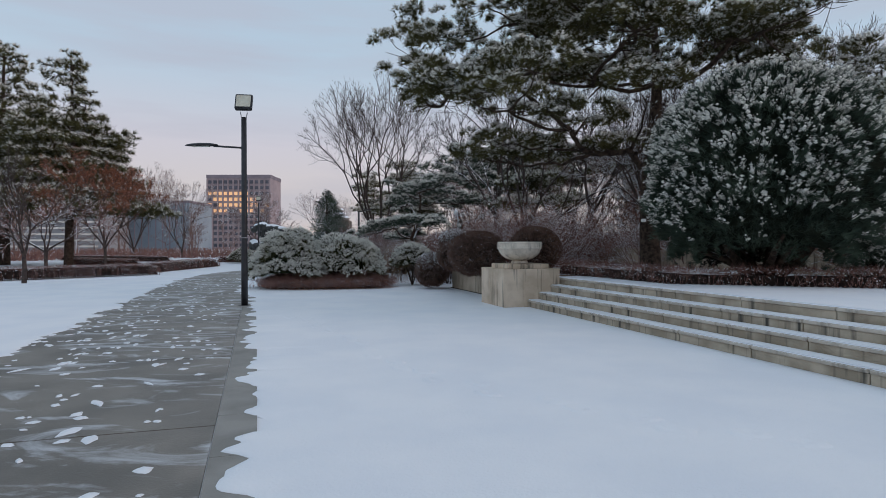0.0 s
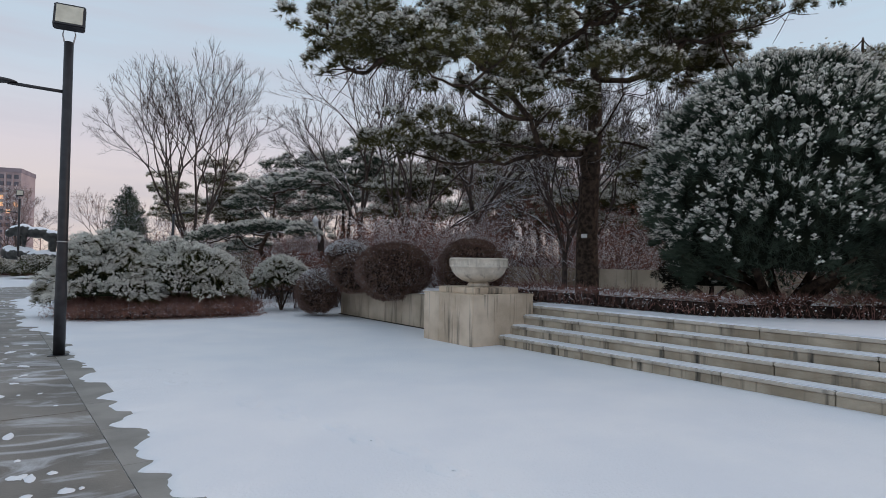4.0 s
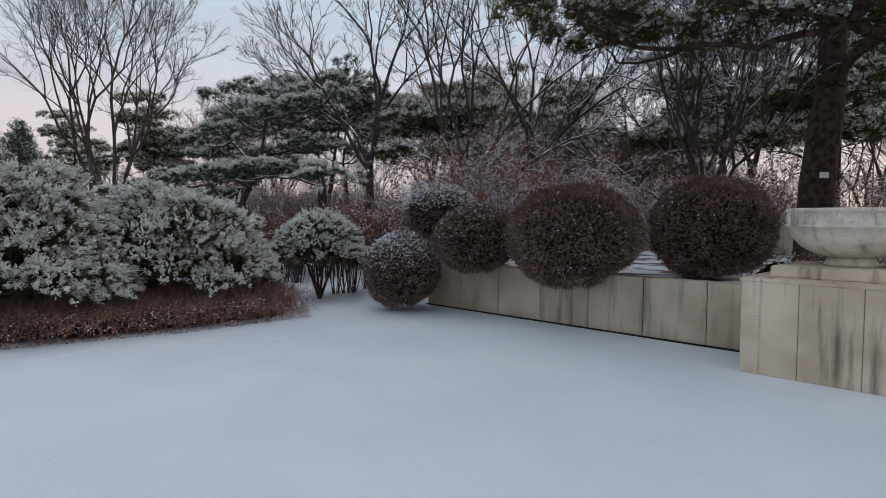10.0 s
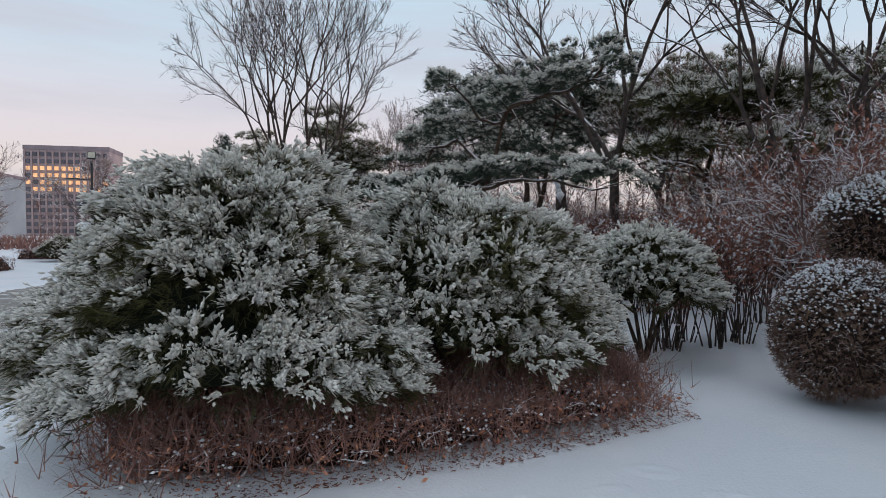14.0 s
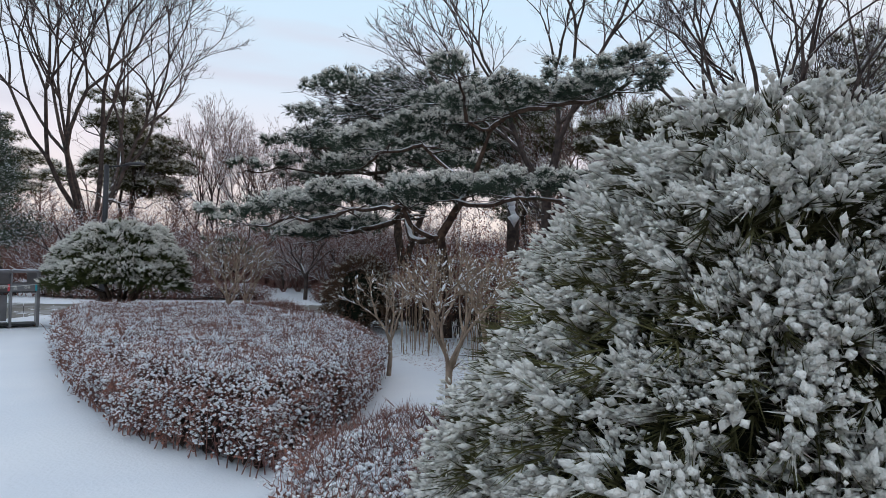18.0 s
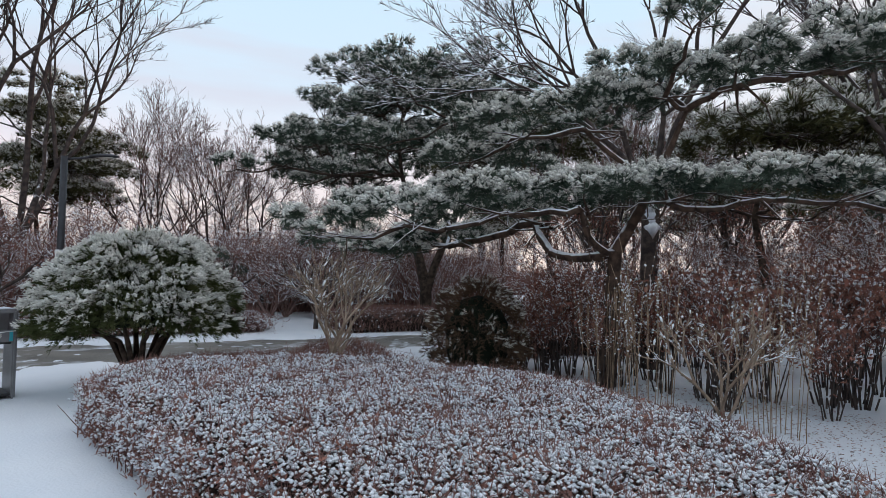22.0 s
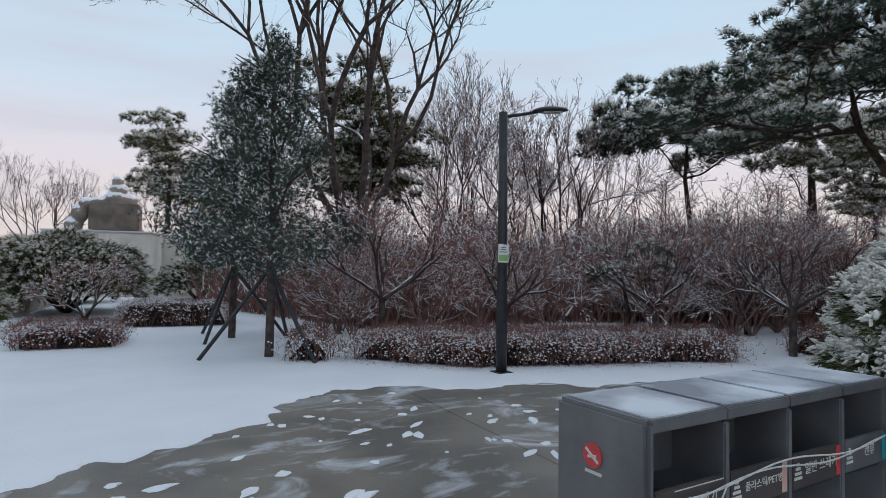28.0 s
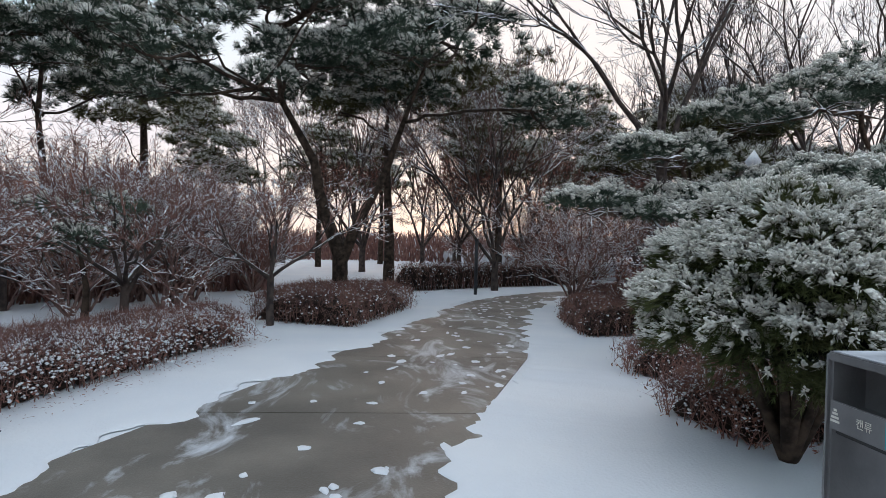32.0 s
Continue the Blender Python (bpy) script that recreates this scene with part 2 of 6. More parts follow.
def tri_mesh(name, V, F, smooth=False):
    V, F = np.asarray(V, np.float32).reshape(-1, 3), np.asarray(F, np.int32).reshape(-1, 3)
    me = bpy.data.meshes.new(name)
    me.vertices.add(len(V))
    me.vertices.foreach_set("co", V.ravel())
    me.loops.add(len(F) * 3)
    me.loops.foreach_set("vertex_index", F.ravel())
    me.polygons.add(len(F))
    me.polygons.foreach_set("loop_start", np.arange(len(F), dtype=np.int32) * 3)
    if smooth:
        me.polygons.foreach_set("use_smooth", np.ones(len(F), bool))
    me.update(calc_edges=True)
    return me


def join(*pairs):
    vs, fs, k = [], [], 0
    for V, F in pairs:
        vs.append(V)
        fs.append(F + k)
        k += len(V)
    return np.concatenate(vs), np.concatenate(fs)


def unit(a):
    return a / np.maximum(np.linalg.norm(a, axis=-1, keepdims=True), 1e-9)


def box(bm, sx, sy, sz, m=None, bevel=0.0):
    r = bmesh.ops.create_cube(bm, size=1.0, matrix=(m or Matrix()) @ Matrix.Diagonal((sx, sy, sz, 1)))
    if bevel:
        es = {e for v in r["verts"] for e in v.link_edges}
        bmesh.ops.bevel(bm, geom=list(es), offset=bevel, segments=2, affect='EDGES')
    return bm


def boxm(sx, sy, sz, m=None, bevel=0.0):
    return box(bmesh.new(), sx, sy, sz, m, bevel)


def boxm_mesh(sx, sy, sz):
    me = bpy.data.meshes.new("slab")
    bm_ = boxm(sx, sy, sz, None, 0.003)
    bm_.to_mesh(me)
    bm_.free()
    return me


def tube_bm(pts, radii, sides=10):
    """A closed round bar along points."""
    bm = bmesh.new()
    rings = []
    pts = [Vector(p) for p in pts]
    for i, p in enumerate(pts):
        d = (pts[min(i + 1, len(pts) - 1)] - pts[max(i - 1, 0)]).normalized()
        q = d.to_track_quat('Z', 'Y')
        r = radii[i] if hasattr(radii, "__len__") else radii
        rings.append([bm.verts.new(p + q @ Vector((math.cos(a) * r, math.sin(a) * r, 0))) for a in [k * math.tau / sides for k in range(sides)]])
    for a, b in zip(rings, rings[1:]):
        for k in range(sides):
            bm.faces.new((a[k], a[(k + 1) % sides], b[(k + 1) % sides], b[k]))
    bm.faces.new(rings[0][::-1])
    bm.faces.new(rings[-1])
    return bm


def lathe_bm(profile, steps=40):
    bm = bmesh.new()
    rings = [[bm.verts.new((r * math.cos(k * math.tau / steps), r * math.sin(k * math.tau / steps), z)) for k in range(steps)] for r, z in profile]
    for a, b in zip(rings, rings[1:]):
        for k in range(steps):
            bm.faces.new((a[k], a[(k + 1) % steps], b[(k + 1) % steps], b[k]))
    bm.faces.new(rings[0][::-1])
    bm.faces.new(rings[-1])
    return bm


def sheet_bm(pts, z):
    bm = bmesh.new()
    bm.faces.new([bm.verts.new((x, y, z)) for x, y in pts])
    return bm


def prism_bm(pts, z0, z1):
    bm = bmesh.new()
    a = [bm.verts.new((x, y, z0)) for x, y in pts]
    b = [bm.verts.new((x, y, z1)) for x, y in pts]
    n = len(pts)
    bm.faces.new(a[::-1])
    bm.faces.new(b)
    for i in range(n):
        bm.faces.new((a[i], a[(i + 1) % n], b[(i + 1) % n], b[i]))
    return bm


# ---------------------------------------------------------------- plant helpers
def blades(P, D, L, n, w, rng, spread=0.6, up=0.0):
    """n thin pointed blades from each point P about the way D."""
    N = len(P)
    P, D = np.repeat(P, n, 0), np.repeat(D, n, 0)
    d = unit(D + rng.normal(0, spread, (N * n, 3)) + (0, 0, up))
    side = unit(np.cross(d, rng.normal(0, 1, (N * n, 3)))) * (w * 0.5)
    ln = (np.repeat(np.broadcast_to(L, (N,)), n) * rng.uniform(0.65, 1.1, N * n))[:, None]
    V = np.stack([P - side, P + side, P + d * ln], 1).reshape(-1, 3)
    return V, np.arange(len(V)).reshape(-1, 3)


OCT_V = np.array([(1, 0, 0), (-1, 0, 0), (0, 1, 0), (0, -1, 0), (0, 0, 1), (0, 0, -1)], float)
CAP_V = np.array([(-1, 0, 0)] + [(-0.62, 0.8 * math.cos(k * math.pi / 2), 0.8 * math.sin(k * math.pi / 2)) for k in range(4)] + [(0.5, math.cos(k * math.pi / 2 + 0.6), math.sin(k * math.pi / 2 + 0.6)) for k in range(4)] + [(1, 0, 0)])
CAP_F = np.array([(0, 1 + (k + 1) % 4, 1 + k) for k in range(4)] + [(1 + k, 1 + (k + 1) % 4, 5 + k) for k in range(4)] + [(1 + (k + 1) % 4, 5 + (k + 1) % 4, 5 + k) for k in range(4)] + [(5 + k, 5 + (k + 1) % 4, 9) for k in range(4)])
OCT_F = np.array([(0, 2, 4), (2, 1, 4), (1, 3, 4), (3, 0, 4), (2, 0, 5), (1, 2, 5), (3, 1, 5), (0, 3, 5)])


def lumps(P, r, rng, flat=0.7, D=None, long=1.0, fine=False):
    """Small rounded lumps; with D, drawn out along it."""
    N = len(P)
    a = rng.uniform(0, math.tau, N)
    s = np.broadcast_to(r, (N,)) * rng.uniform(0.55, 1.3, N)
    V = np.broadcast_to(OCT_V, (N, 6, 3)) * rng.uniform(0.75, 1.25, (N, 6, 1))
    if D is None:
        c, si = np.cos(a)[:, None], np.sin(a)[:, None]
        V = np.stack([V[..., 0] * c - V[..., 1] * si, V[..., 0] * si + V[..., 1] * c, V[..., 2] * flat], -1)
    else:
        e = unit(np.cross(D, rng.normal(0, 1, (N, 3))))
        f = np.cross(D, e)
        if fine:
            V = V[..., 0:1] * D[:, None] * long + V[..., 1:2] * e[:, None] + V[..., 2:3] * f[:, None]
            return (P[:, None] + V * s[:, None, None]).reshape(-1, 3), (np.arange(N)[:, None, None] * 6 + OCT_F).reshape(-1, 3)
        V = np.broadcast_to(CAP_V, (N, 10, 3)) * rng.uniform(0.7, 1.3, (N, 10, 1))
        V = V[..., 0:1] * D[:, None] * long + V[..., 1:2] * e[:, None] + V[..., 2:3] * f[:, None]
        V = (P[:, None] + V * s[:, None, None]).reshape(-1, 3)
        return V, (np.arange(N)[:, None, None] * 10 + CAP_F).reshape(-1, 3)
    V = (P[:, None] + V * s[:, None, None]).reshape(-1, 3)
    return V, (np.arange(N)[:, None, None] * 6 + OCT_F).reshape(-1, 3)


def leaves(P, s, rng):
    """Small folded leaves, two triangles each."""
    N = len(P)
    d, e = unit(rng.normal(0, 1, (N, 3))), unit(rng.normal(0, 1, (N, 3)))
    s = (np.broadcast_to(s, (N,)) * rng.uniform(0.6, 1.3, N))[:, None]
    V = np.stack([P - d * s, P + e * s * 0.5, P + d * s, P - e * s * 0.45], 1).reshape(-1, 3)
    k = np.arange(N)[:, None, None] * 4
    return V, (k + np.array([(0, 1, 2), (0, 2, 3)])).reshape(-1, 3)


def tubes(S, sides=4):
    """Open tapering tubes from rows p0, p1, r0, r1."""
    S = np.asarray(S, float).reshape(-1, 8)
    p0, p1, r0, r1 = S[:, :3], S[:, 3:6], S[:, 6], S[:, 7]
    d = unit(p1 - p0)
    ref = np.where(np.abs(d[:, 2:3]) > 0.9, (1.0, 0, 0), (0, 0, 1.0))
    e = unit(np.cross(d, ref))
    f = np.cross(d, e)
    a = np.arange(sides) * math.tau / sides
    ring = np.cos(a)[None, :, None] * e[:, None] + np.sin(a)[None, :, None] * f[:, None]
    V = np.concatenate([p0[:, None] + ring * r0[:, None, None], p1[:, None] + ring * r1[:, None, None]], 1).reshape(-1, 3)
    i = np.arange(sides)
    j = (i + 1) % sides
    q = np.concatenate([np.stack([i, j, j + sides], 1), np.stack([i, j + sides, i + sides], 1)])
    F = (np.arange(len(S))[:, None, None] * (2 * sides) + q).reshape(-1, 3)
    return V, F


def grow(rng, p, d, length, r, level, segs, wiggle=0.12, lift=0.10, kids=(5, 6, 6, 4), angle=(28, 50), ratio=0.62, bare=0.3, steps=(7, 5, 4, 3), rmin=0.004):
    """A branch and, in turn, its side branches: rows of p0, p1, r0, r1, level."""
    n = steps[min(level, len(steps) - 1)]
    d = np.array(d, float)
    p = np.array(p, float)
    more = level < len(kids)
    start = bare if level == 0 else 0.12
    for k in range(n):
        d = unit(d + rng.normal(0, wiggle, 3) + (0, 0, lift))
        q = p + d * length / n
        ra, rb = max(rmin, r * (1 - 0.86 * k / n)), max(rmin, r * (1 - 0.86 * (k + 1) / n))
        segs.append((*p, *q, ra, rb, level))
        f = (k + 1) / n
        if more and f > start:
            c = kids[level] / max(1, n * (1 - start))
            for _ in range(int(c + rng.random())):
                ang = radians(rng.uniform(*angle))
                side = unit(np.cross(d, rng.normal(0, 1, 3)))
                cd = unit(d * math.cos(ang) + side * math.sin(ang))
                grow(rng, p + (q - p) * rng.random(), cd, length * ratio * rng.uniform(0.65, 1.15) * (1 - 0.45 * f), max(rb * 0.62, rmin), level + 1, segs, wiggle, lift, kids, angle, ratio, bare, steps, rmin)
        p = q
    return segs


def ribbons(S, rng):
    """Flat slips for the thinnest twigs."""
    S = np.asarray(S, float).reshape(-1, 8)
    p0, p1 = S[:, :3], S[:, 3:6]
    e = unit(np.cross(p1 - p0, rng.normal(0, 1, p0.shape)))
    V = np.stack([p0 - e * S[:, 6:7], p0 + e * S[:, 6:7], p1 + e * S[:, 7:8], p1 - e * S[:, 7:8]], 1).reshape(-1, 3)
    k = np.arange(len(S))[:, None, None] * 4
    return V, (k + np.array([(0, 1, 2), (0, 2, 3)])).reshape(-1, 3)


def split_tubes(segs, rng, big=1, sides=(8, 5, 3), flat_from=3):
    """Trunk and limbs apart from twigs."""
    S = np.array(segs)
    lv = S[:, 8]
    trunk = [tubes(S[lv == k][:, :8], sides[k]) for k in range(big + 1) if (lv == k).any()]
    twig = [tubes(S[lv == k][:, :8], 3) if k < flat_from else ribbons(S[lv == k][:, :8], rng) for k in range(big + 1, int(lv.max()) + 1) if (lv == k).any()]
    return join(*trunk), (join(*twig) if twig else None), S


def heap(name, V, F, material, parent, label="", smooth=False):
    """A joined mass of pieces too many to count."""
    ob = obj(name, tri_mesh(name, V, F, smooth), material, parent, label)
    ob["kind"] = "stuff"
    return ob

# ---------------------------------------------------------------- plant kinds
def inside(P, poly):
    x, y = P[:, 0], P[:, 1]
    c = np.zeros(len(P), bool)
    for (x0, y0), (x1, y1) in zip(poly, poly[1:] + poly[:1]):
        if y0 != y1:
            c ^= ((y0 > y) != (y1 > y)) & (x < (x1 - x0) * (y - y0) / (y1 - y0) + x0)
    return c


def edge_distance(P, poly):
    best = np.full(len(P), 1e9)
    for a, b in zip(poly, poly[1:] + poly[:1]):
        a, b = np.array(a), np.array(b)
        t = np.clip(((P - a) @ (b - a)) / max((b - a) @ (b - a), 1e-9), 0, 1)
        best = np.minimum(best, np.linalg.norm(P - a - t[:, None] * (b - a), axis=1))
    return best


def scatter(poly, n, rng):
    A = np.array(poly)
    lo, hi = A.min(0), A.max(0)
    P = rng.uniform(lo, hi, (int(n * 4), 2))
    return P[inside(P, poly)][:n]


def strip(line, width):
    """A polygon round a line."""
    L, R = [], []
    for i, p in enumerate(line):
        a, b = np.array(line[max(i - 1, 0)]), np.array(line[min(i + 1, len(line) - 1)])
        d = (b - a) / np.linalg.norm(b - a)
        nrm = np.array((-d[1], d[0])) * width / 2
        L.append(tuple(np.array(p) + nrm))
        R.append(tuple(np.array(p) - nrm))
    return L + R[::-1]


def bumps(P, k=1.0, seed=0.0):
    return np.array([noise.noise((p[0] * k + seed, p[1] * k, p[2] * k)) for p in P])


def leafy_hedge(name, poly, h, seed, label, leaf, n_leaf, n_snow, z=0.0, snow_r=0.022, blade=0.12, core=None, twig=None, group="", round_=0.35, category="hedge", wild=0.0):
    """A clipped or low wild hedge over an outline: near-black core as inner shade, twigs, leaves, snow on top."""
    rng = np.random.default_rng(seed)
    poly = [tuple(map(float, p)) for p in poly]
    c = np.array(poly).mean(0)
    loc = [(x - c[0], y - c[1]) for x, y in poly]
    t = thing(name, (c[0], c[1], z), label, category, group)

    def top(P):
        e = np.clip(edge_distance(P, loc) / round_, 0, 1)
        w = bumps(np.c_[P, np.zeros(len(P))], 1.3, seed) * 0.10 + bumps(np.c_[P, np.zeros(len(P))], 4.0, seed) * 0.05
        return h * (0.55 + 0.45 * np.sqrt(1 - (1 - e) ** 2) + w)

    # core: a height field with skirts, near-black to paint the hedge's inner shade
    A = np.array(loc)
    lo, hi = A.min(0), A.max(0)
    area = 0.5 * abs(sum(p[0] * q[1] - q[0] * p[1] for p, q in zip(loc, loc[1:] + loc[:1])))
    step = 0.055 if area < 26 else 0.11
    gx, gy = np.arange(lo[0], hi[0] + step, step), np.arange(lo[1], hi[1] + step, step)
    GP = np.stack(np.meshgrid(gx, gy, indexing="ij"), -1).reshape(-1, 2)
    ins = inside(GP, loc) & (edge_distance(GP, loc) > 0.04)
    ny = len(gy)
    idx = np.arange(len(GP)).reshape(len(gx), ny)
    I = ins.reshape(len(gx), ny)
    deep = np.zeros_like(I)
    deep[1:-1, 1:-1] = I[1:-1, 1:-1] & I[:-2, 1:-1] & I[2:, 1:-1] & I[1:-1, :-2] & I[1:-1, 2:]
    zt = np.full(len(GP), 0.02)
    dm = deep.ravel()
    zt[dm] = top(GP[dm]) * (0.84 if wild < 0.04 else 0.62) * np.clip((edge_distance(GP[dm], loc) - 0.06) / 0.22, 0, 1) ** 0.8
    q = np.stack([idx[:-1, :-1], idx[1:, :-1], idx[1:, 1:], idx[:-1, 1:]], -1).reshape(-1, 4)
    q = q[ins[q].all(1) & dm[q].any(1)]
    obj("shade_core", tri_mesh("shade_core", np.c_[GP, zt], np.concatenate([q[:, [0, 1, 2]], q[:, [0, 2, 3]]])), core or M_SHADE_JOINT, t)
    # stems near the edge
    per = []
    for p, q in zip(loc, loc[1:] + loc[:1]):
        p, q = np.array(p), np.array(q)
        m = max(2, int(np.linalg.norm(q - p) * 16))
        per.append(p + (q - p) * rng.random((m, 1)))
    E = np.concatenate(per)
    S = np.concatenate([np.c_[E + rng.normal(0, 0.03, E.shape), np.zeros(len(E)), E + rng.normal(0, 0.06, E.shape), np.full(len(E), h * 0.7) * rng.uniform(0.6, 1.1, len(E)), np.full(len(E), 0.006), np.full(len(E), 0.003)]])
    heap("stem_mass", *tubes(S, 3), twig or M_TWIGR, t)
    # twigs and leaves
    P = scatter(loc, n_leaf, rng)
    zt = top(P)
    frac = np.where(rng.random(len(P)) < 0.65, rng.uniform(0.85, 1.02, len(P)), rng.uniform(0.15, 0.9, len(P)))
    push = np.where(frac < 0.85, 1.0, 0.0)
    Q = np.c_[P, zt * frac]
    k = rng.integers(0, len(E), len(P))
    Q[:, :2] = np.where((push > 0)[:, None], E[k] + rng.normal(0, 0.05 + wild, (len(P), 2)), Q[:, :2])
    Q[:, 2] = np.where(push > 0, rng.uniform(0.1, 0.85, len(P)) * h, Q[:, 2])
    D = unit(np.c_[rng.normal(0, 0.6, (len(Q), 2)), np.full(len(Q), 0.9)])
    heap("twig_mass", *blades(Q, D, blade + wild, 2, 0.008, rng, 0.5), twig or M_TWIGR, t)
    heap("leafage", *leaves(Q + rng.normal(0, 0.02, Q.shape), 0.022, rng), leaf, t)
    if n_snow:
        P = scatter(loc, n_snow, rng)
        Z = top(P) * rng.uniform(0.93, 1.03, len(P))
        kk = rng.integers(0, len(E), int(n_snow * 0.35))
        side = np.c_[E[kk] + rng.normal(0, 0.05 + wild, (len(kk), 2)), h * rng.uniform(0.2, 0.85, len(kk))]
        heap("snow", *lumps(np.concatenate([np.c_[P, Z], side]), snow_r, rng, 0.7), M_FLUFF, t, "snow lying on the twigs", True)
    return t


def dome_points(rng, n, rx, ry, rz, low=-0.35, pads=16, puff=0.13):
    a = rng.uniform(0, math.tau, n)
    s = rng.uniform(low, 1.0, n)
    c = np.sqrt(np.maximum(0, 1 - s * s))
    N = np.stack([np.cos(a) * c, np.sin(a) * c, s], 1)
    ps, pa = rng.uniform(low, 1.0, pads), rng.uniform(0, math.tau, pads)
    pc = np.sqrt(np.maximum(0, 1 - ps * ps))
    C = np.stack([np.cos(pa) * pc, np.sin(pa) * pc, ps], 1)
    cosr = math.cos(1.75 * math.sqrt(2 * (1 - low) / pads))
    near = np.clip(((N @ C.T).max(1) - cosr) / (1 - cosr), 0, 1)
    f = 1 - puff + puff * 1.5 * np.sqrt(near)
    depth = rng.uniform(0.88, 1.02, n)
    P = N * (np.array([rx, ry, rz]) * (f * depth)[:, None])
    return P, unit(N / np.array([rx, ry, rz])), near, depth


def core_dome(rx, ry, rz, cz, low, seed):
    """A closed, uneven inner dome."""
    nu, nv = 28, 12
    a = np.arange(nu) * math.tau / nu
    s = low + (1 - low) * np.arange(nv) / nv
    A, S_ = np.meshgrid(a, s)
    c = np.sqrt(np.maximum(0, 1 - S_ * S_))
    V = np.stack([np.cos(A) * c, np.sin(A) * c, S_], -1).reshape(-1, 3)
    V = V * (1 + 0.10 * bumps(V, 2.6, seed))[:, None] * (rx, ry, rz) + (0, 0, cz)
    V = np.concatenate([V, [(0, 0, cz + rz), (0, 0, cz + low * rz * 0.6)]])
    F = []
    for j in range(nv - 1):
        for i in range(nu):
            p, q, r, s_ = j * nu + i, j * nu + (i + 1) % nu, (j + 1) * nu + (i + 1) % nu, (j + 1) * nu + i
            F += [(p, q, r), (p, r, s_)]
    for i in range(nu):
        F += [((nv - 1) * nu + i, (nv - 1) * nu + (i + 1) % nu, nu * nv), ((i + 1) % nu, i, nu * nv + 1)]
    return V, np.array(F)


def dome_shrub(name, at, rx, ry, z0, z1, seed, sprays, label, needle, L=0.17, snow=0.8, nb=9, low=-0.35, category="shrub", w=0.007, stem=0.07, core_s=0.70, group="", sp=0.25, k=22, rise=0.35, min_nz=-0.25, fr=0.058, legs=9, limb=None, white=8, lump_n=4.2, droop=0.35, rough=0.13, tier=0.55, full=0.93, nt=0, soft_=False, cone=0.0):
    """A low spreading conifer: stem, limbs, inner shade and many flat sprays of needle tufts, snow lying on the sprays."""
    rng = np.random.default_rng(seed)
    t = thing(name, at, label, category, group)
    rz = (z1 - z0) / (1 - low)
    cz = z1 - rz
    i = np.arange(sprays)
    av = i * 2.39996 + rng.normal(0, 0.25, sprays)
    fv = (i + 0.5) / sprays
    if nt:
        wave = 0.10 * np.sin(av * 2 + seed) + 0.08 * np.sin(av * 5 + seed * 2)
        fv = np.clip((np.floor(fv * nt) + 0.5 + rng.normal(0, 0.13, sprays)) / nt + wave * 0.6, 0.01, 0.995)
    sv = np.clip(low + (1 - low) * fv + rng.normal(0, 0.012 if nt else 0.04, sprays), -0.99, 0.995)
    cv = np.sqrt(1 - sv * sv)
    N = np.stack([np.cos(av) * cv, np.sin(av) * cv, sv], 1)
    f = 1 + rough * 1.6 * bumps(N, 1.9, seed) + rng.uniform(-rough, rough * 0.5, sprays)
    C = N * (np.array([rx, ry, rz]) * f[:, None]) + (0, 0, cz)
    C[:, :2] *= (1 - cone * np.sin(np.clip(sv, 0, 1) * math.pi))[:, None]
    U = unit(N * (1, 1, 0.5) * (1 - tier) + (0, 0, 0.35 + tier))
    OUT = unit(N * (1, 1, 0.1) + rng.normal(0, 0.12, N.shape))
    S_ = sp * rng.uniform(0.65, 1.35, sprays)
    j = np.repeat(i, k)
    n = len(j)
    e1 = unit(np.cross(U, OUT))
    e2 = np.cross(e1, U)
    th, rr = rng.uniform(0, math.tau, n), np.sqrt(rng.random(n))
    disc = e1[j] * np.cos(th)[:, None] + e2[j] * np.sin(th)[:, None]
    P = C[j] + disc * (rr * S_[j])[:, None] + U[j] * ((0.12 - droop * rr ** 2) * S_[j] + rng.normal(0, 0.015, n))[:, None]
    D = unit(OUT[j] * 0.75 + disc * rr[:, None] * 0.75 + U[j] * rise + rng.normal(0, 0.22, P.shape))
    dn = unit(D + (0, 0, -0.45))
    g1 = blades(P - D * L * 0.3, D, L, nb, w, rng, 0.27)
    g2 = blades(P - dn * L * 0.2 - U[j] * 0.06, dn, L, max(3, nb * 2 // 3), w, rng, 0.32)
    heap("needle_mass", *join(g1, g2), needle, t)
    # solid dark dome painted as the shade inside the shrub
    obj("inner_shade", tri_mesh("inner_shade", *core_dome(rx * core_s, ry * core_s, rz * core_s, cz, low, seed), smooth=True), M_SHADE, t)
    laden = rng.random(sprays) < full
    ok = laden[j] & (N[j, 2] + rng.normal(0, 0.12, n) > min_nz) & (rng.random(n) < snow * np.clip((1.12 - rr) * 3, 0.25, 1))
    nl = max(1, int(round(lump_n)))
    q = np.repeat(np.flatnonzero(ok), nl)
    m = len(q)
    size = np.repeat(rng.uniform(0.6, 1.35, int(ok.sum())), nl)
    E = unit(D[q] + rng.normal(0, 0.26, (m, 3)))
    run = rng.uniform(-0.1, 0.75, m)
    lv = lumps(P[q] + E * (L * run * size)[:, None] + rng.normal(0, L * 0.055, (m, 3)) + (0, 0, 0.036), L * fr * size * (1.15 - 0.75 * np.clip(run, 0, 1)), rng, 0.68, E if soft_ else None, 2.6, True)
    wv = blades(P[ok] - D[ok] * L * 0.15 + (0, 0, 0.012), D[ok], L * 0.95, white, w * 1.5, rng, 0.24)
    mi = max(200, sprays * 5)
    vi = unit(rng.normal(0, 1, (mi, 3)))
    vi[:, 2] = np.where(vi[:, 2] < low, -vi[:, 2], vi[:, 2])
